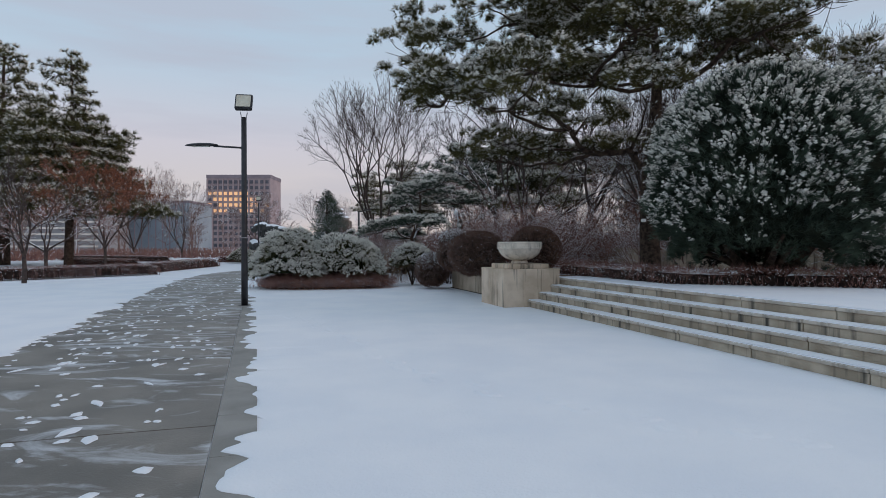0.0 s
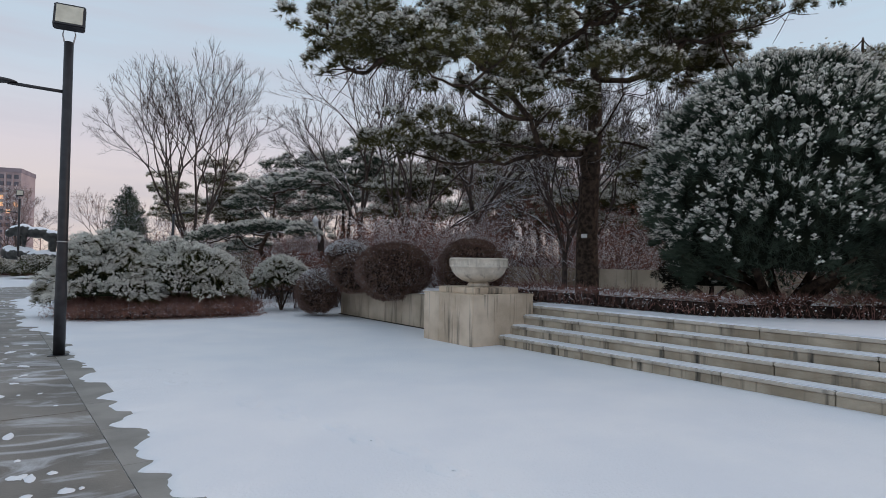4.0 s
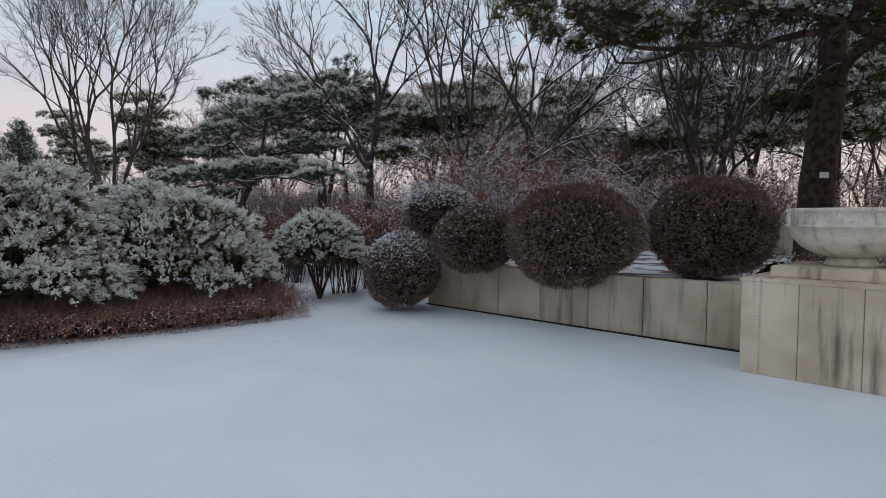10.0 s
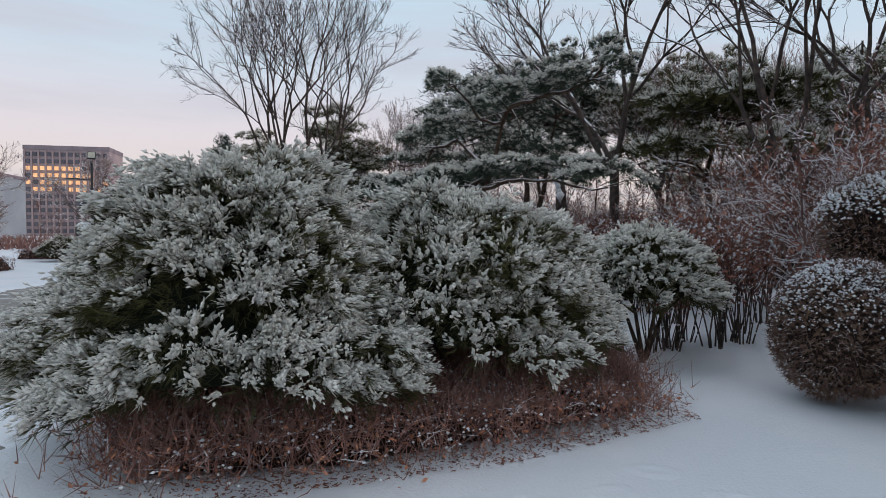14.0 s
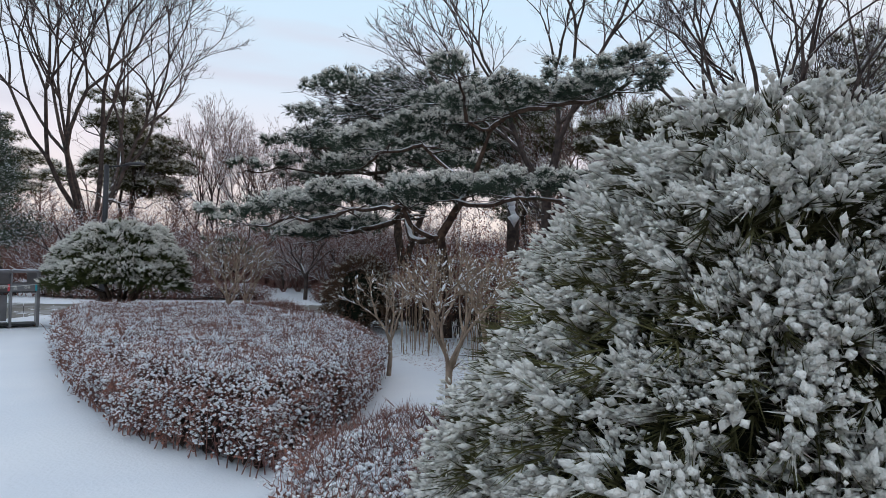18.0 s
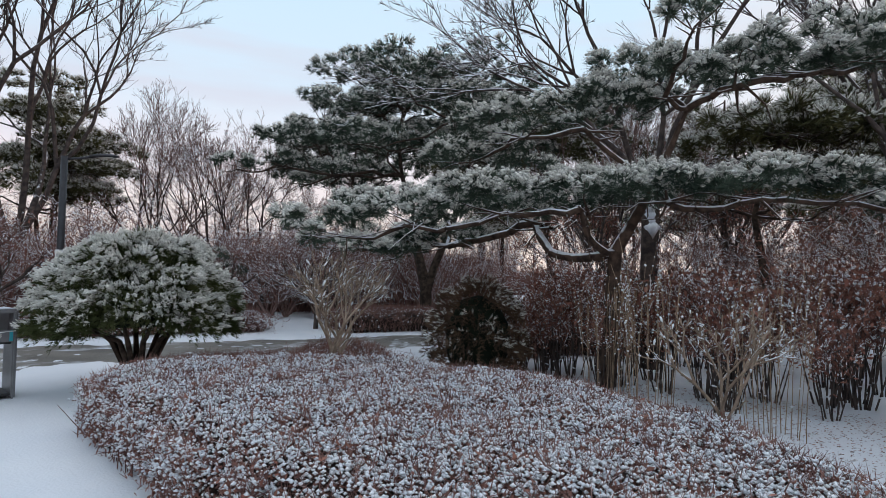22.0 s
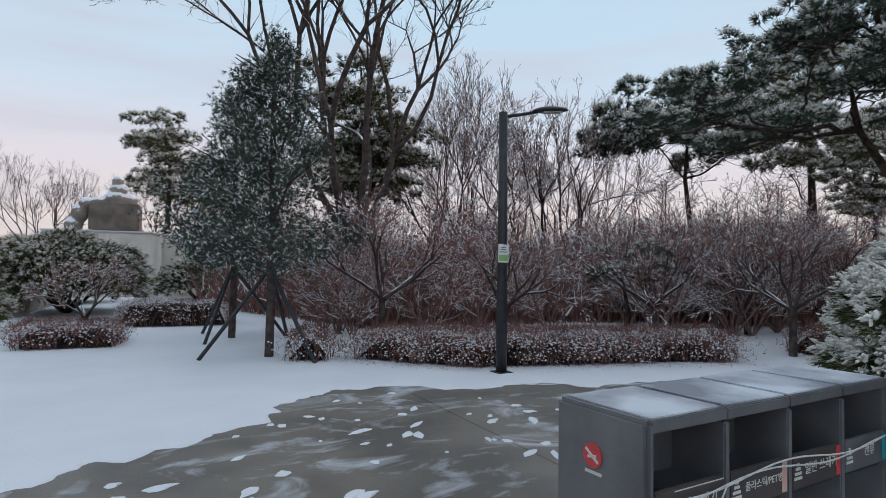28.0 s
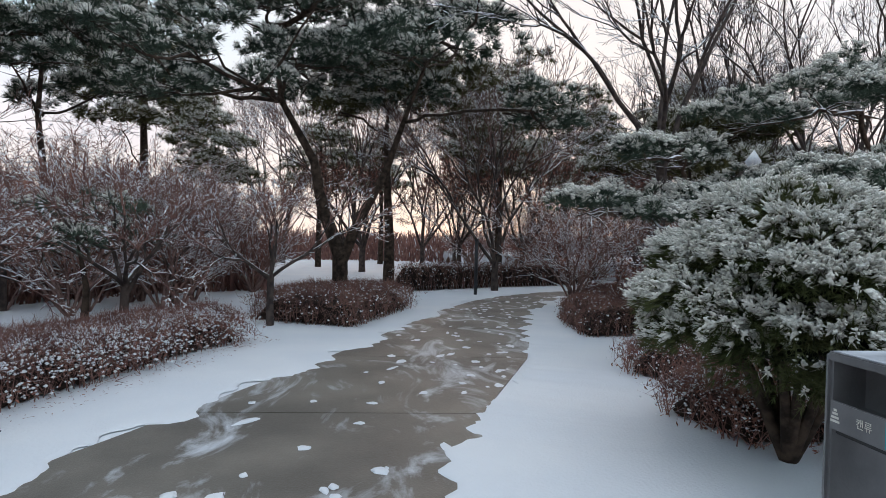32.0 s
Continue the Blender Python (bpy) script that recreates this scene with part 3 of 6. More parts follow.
    inner = blades(vi * (rx, ry, rz) * rng.uniform(0.70, 0.92, (mi, 1)) + (0, 0, cz), unit(vi * (1, 1, 0.4) + (0, 0, -0.15)), L * 1.2, 8, w, rng, 0.30)
    heap("inner_needles", *inner, needle, t)
    heap("snow", *join(lv, wv), M_FLUFFW, t, "snow lying on the needle sprays", True)
    for q_ in range(legs):
        a = q_ * math.tau / legs + rng.uniform(-0.3, 0.3)
        q = np.array((math.cos(a) * rx * 0.30, math.sin(a) * ry * 0.30, max(0.25, z0 * 0.8)))
        e = np.array((math.cos(a) * rx * 0.80, math.sin(a) * ry * 0.80, z0 + 0.35 * (z1 - z0) * rng.uniform(0.2, 1)))
        mid_ = (q + e) / 2 + rng.normal(0, 0.05, 3)
        S = [(0, 0, -0.03, *q, stem, stem * 0.6), (*q, *mid_, stem * 0.6, stem * 0.4), (*mid_, *e, stem * 0.4, stem * 0.2)]
        obj("limb", tri_mesh("limb", *tubes(S, 7), smooth=True), limb or M_BARK, t)
    return t


def ball_bush(name, at, rx, ry, rz, seed, n, label, n_snow, leaf=None, group="clipped ball bushes"):
    """A clipped round bush: near-black core as inner shade, twigs, small leaves, snow on its upper side. at is the
    centre of its foot.
    """
    rng = np.random.default_rng(seed)
    t = thing(name, at, label, "bush", group)
    P, N, near, depth = dome_points(rng, n, rx, ry, rz, -0.97, 12, 0.10)
    P[:, 2] += rz * 0.97
    D = unit(N + rng.normal(0, 0.4, P.shape) + (0, 0, 0.2))
    # dark filling, so gaps between the leaves look shaded
    obj("shade_core", tri_mesh("shade_core", *core_dome(rx * 0.86, ry * 0.86, rz * 0.86, rz * 0.97, -0.97, seed), smooth=True), M_SHADE_JOINT, t)
    heap("leafage", *leaves(P, 0.026, rng), leaf or M_LEAFB, t)
    heap("twig_mass", *blades(P, D, 0.07, 3, 0.006, rng, 0.4), M_TWIG, t)
    P, N, _, _ = dome_points(rng, n_snow, rx, ry, rz, 0.0, 12, 0.06)
    ok = rng.random(len(P)) < np.clip(N[:, 2] * 1.2, 0, 1)
    heap("snow", *lumps((P + (0, 0, rz * 0.97))[ok] * (1.02, 1.02, 1.0), 0.015, rng), M_FLUFF, t, "snow on the upper leaves", True)
    return t


def pine(name, at, trunk, pads, seed, label, needle=None, dens=130, L=0.26, blades_n=8, snow=0.4, w=0.014, r0=0.25, category="pine tree", bark=None, near=True, flat=0.34, fork=None, cs=0.24, sb=4, sl=1):
    """A pine: leaning trunk (local points), limbs to flat pads of needle tufts (x, y, z, half width), snow on the pads."""
    rng = np.random.default_rng(seed)
    t = thing(name, at, label, category)
    stems = [np.array(trunk, float)] + ([np.array(fork, float)] if fork else [])
    for k, T in enumerate(stems):
        m = len(T)
        rad = r0 * (1 - 0.25 * k) * (1 - 0.82 * np.arange(m) / (m - 1))
        obj("trunk", tri_mesh("trunk", *tubes([(*T[i], *(T[i + 1] + (T[i + 1] - T[i]) * 0.02), rad[i], rad[i + 1]) for i in range(m - 1)], 14), smooth=True), bark or M_BARK, t)
    # each bough runs on from the trunk or from a pad nearer to it
    nodes = [(T[i], 0.0, -1) for T in stems for i in range(1, len(T))]
    axis = stems[0][:, :2].mean(0)
    order = sorted(pads, key=lambda p: math.hypot(p[0] - axis[0], p[1] - axis[1]))
    first, links = len(nodes), []
    for x, y, z, a in order:
        c = np.array((x, y, z - a * 0.22))
        cost = [np.linalg.norm(n_ - c) + 0.30 * far_ + (max(0.0, n_[2] - z - 0.3) * 1.5) for n_, far_, _ in nodes]
        i = int(np.argmin(cost))
        links.append(i)
        nodes.append((c, nodes[i][1] + np.linalg.norm(nodes[i][0] - c), i))
    load = np.ones(len(nodes))
    for q in range(len(nodes) - 1, first - 1, -1):
        if nodes[q][2] >= first:
            load[nodes[q][2]] += load[q]
    S_all, PP, DD, SS, SD = [], [], [], [], []
    for o, (x, y, z, a) in enumerate(order):
        c, p, e = np.array((x, y, z)), nodes[links[o]][0], nodes[first + o][0]
        span = np.linalg.norm(e - p)
        ra = min(r0 * 0.55, 0.016 + 0.020 * math.sqrt(load[first + o]))
        rb = min(ra, 0.012 + 0.018 * math.sqrt(max(0.0, load[first + o] - 1)))
        bend = rng.normal(0, 0.07, 3) * span
        S, prev, n = [], p, 6
        for j in range(1, n + 1):
            f = j / n
            q = p + (e - p) * f + bend * math.sin(f * math.pi) + (rng.normal(0, 0.018, 3) * span if j < n else 0) - (0, 0, 0.05 * span * math.sin(f * math.pi))
            S.append((*prev, *q, ra + (rb - ra) * (f - 1 / n), ra + (rb - ra) * f))
            prev = q
        for j in range(6):
            b0 = p + (e - p) * rng.uniform(0.75, 1)
            q = prev + unit(rng.normal(0, 1, 3) * (1, 1, 0.25)) * a * 0.7
            mq = (b0 + q) / 2 + rng.normal(0, 0.06, 3) * a
            S.append((*b0, *mq, rb * 0.6, 0.010))
            S.append((*mq, *q, 0.010, 0.005))
        if near:
            obj("limb", tri_mesh("limb", *tubes(S, 6), smooth=True), bark or M_BARK, t)
        S_all += S
        # puffs of needles over the pad
        nc = max(6, int(1.15 * a * a / (cs * cs)))
        th, rr = rng.uniform(0, math.tau, nc), np.sqrt(rng.random(nc)) * a
        cc = c + np.stack([np.cos(th) * rr, np.sin(th) * rr, (1 - (rr / a) ** 2) * a * flat * rng.uniform(-0.3, 1, nc) + rng.normal(0, 0.06, nc) * a], 1)
        n = max(12, int(dens * a * a))
        k = rng.integers(0, nc, n)
        v = unit(rng.normal(0, 1, (n, 3)) + (0, 0, 0.45))
        P = cc[k] + v * (cs * rng.uniform(0.35, 0.85, nc)[k])[:, None] * (1, 1, 0.62)
        out_ = unit(cc[k] - c + (0, 0, 0.1))
        D = unit(v * 1.1 + out_ * 0.35 + (0, 0, 0.25) + rng.normal(0, 0.12, P.shape))
        white = rng.random(nc) < min(0.97, snow * 1.2)
        PP.append(P)
        DD.append(D)
        ok = white[k] & (v[:, 2] > 0.12) & (rng.random(n) < 0.85)
        SS.append(P[ok])
        SD.append(D[ok])
    P, D, Q, E = map(np.concatenate, (PP, DD, SS, SD))
    if not near:
        heap("branch_work", *tubes(S_all, 4), bark or M_BARK, t)
    heap("needle_mass", *blades(P - D * L * 0.2, D, L, blades_n, w, rng, 0.42), needle or M_NEEDLE, t)
    if len(Q):
        fingers = lumps(np.repeat(Q + E * L * 0.3, sl, 0) + rng.normal(0, L * 0.16, (len(Q) * sl, 3)) + (0, 0, 0.02), L * 0.19, rng, 0.6)
        heap("snow", *join(blades(Q + (0, 0, 0.015), E, L * 0.95, sb, w * 1.1, rng, 0.40), fingers), M_FLUFFW, t, "snow lying on the needle pads", True)
    return t


def crown_pads(seed, c, r, n, a0, a1):
    """Pads scattered through the outer part of an ellipsoid crown."""
    rng = np.random.default_rng(seed)
    out = []
    for _ in range(n):
        v = unit(rng.normal(0, 1, 3)) * rng.uniform(0.45, 1.0)
        if v[2] < -0.55:
            v[2] *= -0.5
        out.append((c[0] + v[0] * r[0], c[1] + v[1] * r[1], c[2] + v[2] * r[2], rng.uniform(a0, a1) * (1.15 - 0.35 * max(v[2], 0))))
    return out


def snow_lines(S, rng, part_=0.4, thick=1.0):
    """Thin ridges of snow on the upper side of branches that do not stand too steep."""
    S = np.asarray(S, float)[:, :8]
    d = S[:, 3:6] - S[:, :3]
    flat_ = 1 - np.abs(d[:, 2]) / np.maximum(np.linalg.norm(d, axis=1), 1e-9)
    S = S[rng.random(len(S)) < part_ * np.clip(flat_ * 2.2, 0.12, 1)].copy()
    up = np.maximum(S[:, 6], S[:, 7]) * 0.55 + 0.002
    S[:, 2] += up
    S[:, 5] += up
    S[:, 6] = S[:, 6] * 0.62 + 0.0035 * thick
    S[:, 7] = S[:, 7] * 0.62 + 0.0030 * thick
    return tubes(S, 3)


def bare_tree(name, at, seed, h, label, stems=1, r=0.14, kids=(6, 6, 6, 4), spread=0.15, angle=(28, 52), ratio=0.6, lift=0.08, bare=0.3, wiggle=0.10, bark=None, twig=None, group="", snow_n=0, turn=0.0, leaf_n=0, leaf=None, category="tree", lean=(0, 0), flat_from=3, snow_r=0.02, rmin=0.004, base_r=0.06, line=0.4, thick=1.0):
    rng = np.random.default_rng(seed)
    t = thing(name, at, label, category, group, turn=turn)
    segs = []
    for k in range(stems):
        a = k * math.tau / max(stems, 1) + rng.uniform(-0.5, 0.5)
        s = spread * rng.uniform(0.6, 1.3) if stems > 1 else 0.03
        br = base_r * rng.uniform(0.3, 1)
        grow(rng, (br * math.cos(a) * (stems > 1), br * math.sin(a) * (stems > 1), -0.05), unit(np.array((math.cos(a) * s + lean[0], math.sin(a) * s + lean[1], 1.0))), h * 0.9 * rng.uniform(0.85, 1.08), r, 0, segs, wiggle, lift, kids, angle, ratio, bare, rmin=rmin)
    (tv, tf), tw, S = split_tubes(segs, rng, 0 if flat_from < 2 else 1, flat_from=flat_from)
    if stems > 5:
        heap("stem_clump", tv, tf, bark or M_BARKD, t, "", True)
    else:
        obj("trunk", tri_mesh("trunk", tv, tf, smooth=True), bark or M_BARKD, t)
    if tw:
        heap("twig_mass", *tw, twig or M_TWIG, t)
    if snow_n:
        i = rng.integers(0, len(S), snow_n)
        f = rng.random((snow_n, 1))
        P = S[i, :3] * (1 - f) + S[i, 3:6] * f
        heap("snow", *join(lumps(P + (0, 0, 0.008), snow_r, rng, 0.8), snow_lines(S, rng, line, thick)), M_FLUFF, t, "snow caught on the twigs")
    if leaf_n:
        i = rng.integers(0, len(S), leaf_n)
        f = rng.random((leaf_n, 1))
        P = S[i, :3] * (1 - f) + S[i, 3:6] * f + rng.normal(0, 0.06, (leaf_n, 3))
        P = P[P[:, 2] > h * 0.22]
        heap("leafage", *leaves(P, 0.045, rng), leaf or M_LEAFR, t)
    return t


def fork(rng, p, d, length, r, depth, segs, level, lift, open_, rmin, ratio=0.77, shoots=2):
    """A limb that divides again and again, with short side shoots."""
    p = np.array(p, float)
    n = 3
    d = np.array(d, float)
    for q_ in range(n):
        d = unit(d + rng.normal(0, 0.115, 3) + (0, 0, lift))
        q = p + d * length / n
        ra, rb = max(rmin, r * (1 - 0.28 * q_ / n)), max(rmin, r * (1 - 0.28 * (q_ + 1) / n))
        segs.append((*p, *q, ra, rb, level))
        if depth < 5 and level > 0:
            for _ in range(shoots if rng.random() < 0.75 else 0):
                side = unit(np.cross(d, rng.normal(0, 1, 3)))
                e = unit(d + side * rng.uniform(0.5, 1.0) + (0, 0, 0.15))
                g = p + (q - p) * rng.random()
                ln = length * rng.uniform(0.25, 0.65)
                h = g + e * ln * 0.5
                h2 = h + unit(e + (0, 0, 0.3) + rng.normal(0, 0.2, 3)) * ln * 0.5
                segs.append((*g, *h, max(rmin, ra * 0.3), rmin, 9))
                segs.append((*h, *h2, rmin, rmin * 0.7, 9))
        p = q
    if depth > 0:
        kids = 2 + (rng.random() < 0.35)
        a0 = rng.uniform(0, math.tau)
        e = unit(np.cross(d, (0.3, 0.2, 1.0)))
        f = np.cross(d, e)
        for c in range(kids):
            a = a0 + c * math.tau / kids + rng.uniform(-0.4, 0.4)
            tilt = math.tan(radians(rng.uniform(*open_)) * (0.6 if c == 0 else 1.0))
            fork(rng, p, unit(d + (e * math.cos(a) + f * math.sin(a)) * tilt), length * ratio * rng.uniform(0.82, 1.15), max(rmin, r * (0.74 if c == 0 else 0.62)), depth - 1, segs, level + 1, lift, open_, rmin, ratio, shoots)
    return segs


def forked_tree(name, at, seed, h, label, limbs=5, r=0.12, depth=5, lean=(20, 45), fork_z=0.12, lift=0.05, open_=(14, 30), rmin=0.005, bark=None, twig=None, group="", category="tree", snow_n=0, leaf_n=0, leaf=None, leaf_s=0.045, snow_r=0.022, shoots=2, trunk=1, line=0.45, thick=1.0, turn=0.0):
    """A bare broadleaf tree: a short trunk, limbs that fan out and divide."""
    rng = np.random.default_rng(seed)
    t = thing(name, at, label, category, group, turn=turn)
    segs = []
    z = h * fork_z
    if trunk:
        segs += [(0, 0, -0.05, 0.02, 0.01, z * 0.5, r * 1.25, r * 1.05, 0), (0.02, 0.01, z * 0.5, 0, 0, z, r * 1.05, r, 0)]
    L0 = h * (1 - fork_z) / sum(0.77 ** q for q in range(depth + 1)) * 1.06
    for c in range(limbs):
        a = c * math.tau / limbs + rng.uniform(-0.35, 0.35)
        s_ = math.tan(radians(rng.uniform(*lean)))
        p0 = (0, 0, z - rng.uniform(0, 0.25) * z) if trunk else (0.12 * math.cos(a) * h * 0.12, 0.12 * math.sin(a) * h * 0.12, -0.05)
        fork(rng, p0, unit(np.array((math.cos(a) * s_, math.sin(a) * s_, 1.0))), L0 * rng.uniform(0.85, 1.12), r * (0.62 if trunk else 0.8), depth, segs, 1, lift, open_, rmin, shoots=shoots)
    S = np.array(segs)
    lv = S[:, 8]
    tb = [tubes(S[lv == q][:, :8], 10 if q == 0 else 7 if q < 3 else 5) for q in range(4) if (lv == q).any()]
    if r < 0.07:
        heap("branch_work", *join(*tb), bark or M_BARKD, t, "", True)
    else:
        obj("trunk", tri_mesh("trunk", *join(*tb), smooth=True), bark or M_BARKD, t)
    heap("twig_mass", *join(tubes(S[(lv > 3) & (lv < 9)][:, :8], 3), ribbons(S[lv == 9][:, :8], rng)), twig or M_BARKD, t)
    if snow_n:
        q = rng.integers(0, len(S), snow_n)
        f = rng.random((snow_n, 1))
        P = S[q, :3] * (1 - f) + S[q, 3:6] * f + (0, 0, 0.008)
        dd = unit(S[q, 3:6] - S[q, :3])
        heap("snow", *join(lumps(P, snow_r, rng, 0.8, dd, 2.6), snow_lines(S, rng, line, thick)), M_FLUFF, t, "snow caught on the branches", True)
    if leaf_n:
        q = rng.integers(0, len(S), leaf_n)
        f = rng.random((leaf_n, 1))
        P = S[q, :3] * (1 - f) + S[q, 3:6] * f + rng.normal(0, 0.07, (leaf_n, 3))
        heap("leafage", *leaves(P[P[:, 2] > h * 0.2], leaf_s, rng), leaf or M_LEAFR, t)
    return t


def again(src, name, at, turn=0.0, scale=1.0, label="", group=""):
    """Another plant of the same growth, turned and scaled."""
    c = copy_thing(src, pose(*at, 0, 0, turn) @ Matrix.Scale(scale, 4))
    c.name = name
    return tagged(c, label, "", group)

# ---------------------------------------------------------------- ground and path
UX, UY = np.array((0.956, 0.292)), np.array((-0.292, 0.956))
O = np.array((3.05, 16.15))


def uv(u, v):
    p = O + UX * u + UY * v
    return float(p[0]), float(p[1])


bm = bmesh.new()
bmesh.ops.create_grid(bm, x_segments=40, y_segments=40, size=900.0)
ground = part("ground", bm, M_SNOW)
tagged(ground, "snow-covered park ground", "ground", kind="structure")

# paved path: right edge of the first straight, then the bend to the east
RIGHT = [(3.0, -5.3), (0.95, 1.3), (-1.8, 10.1), (-3.85, 16.6), (-6.85, 26.0), (-8.1, 30.0), (-8.4, 34.0), (-8.0, 37.2), (-6.2, 38.55), (-3.9, 38.45), (-2.0, 37.6), (0.9, 36.9), (3.6, 36.3), (5.4, 35.6), (7.5, 34.7), (8.8, 32.6), (10.0, 29.4), (11.0, 26.0)]
LEFT = [(-0.9, -6.5), (-2.9, 0.2), (-5.2, 9.4), (-7.2, 15.7), (-10.2, 25.2), (-11.3, 29.5), (-12.0, 34.5), (-11.4, 39.5), (-8.95, 41.0), (-7.3, 42.35), (-5.8, 41.85), (-3.0, 40.85), (-0.9, 40.0), (3.2, 38.6), (5.4, 37.8), (7.6, 36.4), (9.3, 34.6), (11.2, 31.5), (12.6, 28.0)]
M_CONC = mat("wet_concrete", (0.116, 0.103, 0.087), (0.195, 0.173, 0.146), 0.9, 0.52, 0.25, 60)
nt = M_CONC.node_tree
no = nt.nodes.new("ShaderNodeTexNoise")
no.inputs["Scale"].default_value, no.inputs["Detail"].default_value, no.inputs["Distortion"].default_value, no.inputs["Roughness"].default_value = 1.0, 9, 1.6, 0.62
g = nt.nodes.new("ShaderNodeNewGeometry")
mpg = nt.nodes.new("ShaderNodeMapping")
mpg.inputs["Rotation"].default_value, mpg.inputs["Scale"].default_value = (0, 0, radians(-28)), (0.75, 1.45, 1)
nt.links.new(g.outputs["Position"], mpg.inputs[0])
nt.links.new(mpg.outputs[0], no.inputs["Vector"])
mr = nt.nodes.new("ShaderNodeMapRange")
mr.inputs[1].default_value, mr.inputs[2].default_value, mr.inputs[4].default_value = 0.52, 0.70, 0.80
nt.links.new(no.outputs[0], mr.inputs[0])
mx = nt.nodes.new("ShaderNodeMixRGB")
mx.inputs[2].default_value = (0.66, 0.69, 0.74, 1)
old = nt.nodes["Principled BSDF"].inputs["Base Color"].links[0].from_socket
nt.links.new(mr.outputs[0], mx.inputs[0])
nt.links.new(old, mx.inputs[1])
nt.links.new(mx.outputs[0], nt.nodes["Principled BSDF"].inputs["Base Color"])
M_KERB = mat("kerb_concrete", (0.22, 0.215, 0.20), (0.30, 0.29, 0.27), 1.5, 0.7, 0.3, 60)


def smooth_line(line, step=0.5):
    """Catmull-Rom through the points."""
    A = [np.array(p, float) for p in line]
    A = [2 * A[0] - A[1]] + A + [2 * A[-1] - A[-2]]
    out_ = []
    for i in range(1, len(A) - 2):
        n = max(2, int(np.linalg.norm(A[i + 1] - A[i]) / step))
        for k in range(n):
            t = k / n
            out_.append(0.5 * ((2 * A[i]) + (A[i + 1] - A[i - 1]) * t + (2 * A[i - 1] - 5 * A[i] + 4 * A[i + 1] - A[i + 2]) * t * t + (3 * A[i] - A[i - 1] - 3 * A[i + 1] + A[i + 2]) * t ** 3))
    return out_ + [A[-2]]


path = thing("path", (0, 0, 0), "wet grey concrete footpath with patches of trodden snow", "path", kind="structure")


def slabs(name, L, R, z, material, gap=0.022):
    """One slab between each pair of stations of the two edges."""
    for (a, b), (c, d) in zip(zip(L, L[1:]), zip(R, R[1:])):
        a, b, c, d = map(np.array, (a, b, c, d))
        g1, g2 = (b - a) / np.linalg.norm(b - a) * gap / 2, (d - c) / np.linalg.norm(d - c) * gap / 2
        quad = [tuple(a + g1), tuple(c + g2), tuple(d - g2), tuple(b - g1)]
        bmq = prism_bm(quad, z - 0.05, z)
        part(name, bmq, material, path)


def station(line, ys, axis):
    A = np.array(line)
    out_ = []
    for y in ys:
        for p, q in zip(A, A[1:]):
            if (p[axis] - y) * (q[axis] - y) <= 0 and p[axis] != q[axis]:
                out_.append(tuple(p + (q - p) * (y - p[axis]) / (q[axis] - p[axis])))
                break
    return out_


bed = [(tuple(np.array(a) * (1 - f) + np.array(b) * f), tuple(np.array(b) * (1 - f) + np.array(a) * f)) for a, b, f in zip(LEFT, RIGHT, [0.1] * 5 + [0.24] * 8 + [0.15] * 5)]
part("bed", sheet_bm([a for a, b in bed[1:-1]] + [b for a, b in bed[1:-1]][::-1], 0.004), M_SHADE_JOINT, path, "dark bed showing in the joints")
ys = [6.2 + 3.3 * k for k in range(-3, 9)]
Rs = station(RIGHT, ys, 1)
Ls = station(LEFT, [y - 1.05 for y in ys], 1)
slabs("paving_slab", Ls, Rs, 0.012, M_CONC)
corner = [Ls[-1], Rs[-1], (-8.2, 34.6), (-8.05, 37.0), (-6.35, 38.5), (-6.25, 42.16), (-7.3, 42.52), (-8.85, 41.15), (-10.2, 40.55), (-11.45, 39.5), (-12.0, 34.5)]
part("paving_slab", prism_bm(corner, -0.04, 0.0116), M_CONC, path)
xs = [-6.25, -3.7, -1.1, 1.5, 4.1, 6.2, 7.6, 9.2, 10.6]
Le = station(LEFT[9:], xs[1:], 0)
Re = station(RIGHT[8:], xs[1:], 0)
slabs("paving_slab", [(-6.25, 42.16)] + Le, [(-6.35, 38.5)] + Re, 0.012, M_CONC)
# lighter kerb slabs beside the first straight
ks = [1.0 + 1.1 * k for k in range(-4, 26)]
K0 = station(RIGHT, ks, 1)
K1 = [tuple(np.array(p) + (0.34, 0.105)) for p in K0]
for (a, b), (c, d) in zip(zip(K0, K0[1:]), zip(K1, K1[1:])):
    part("kerb_slab", prism_bm([tuple(np.array(a) + (0.006, 0.004)), c, tuple(np.array(d) - (-0.002, 0.007)), tuple(np.array(b) + (0.008, -0.004))], -0.04, 0.0125), M_KERB, path)


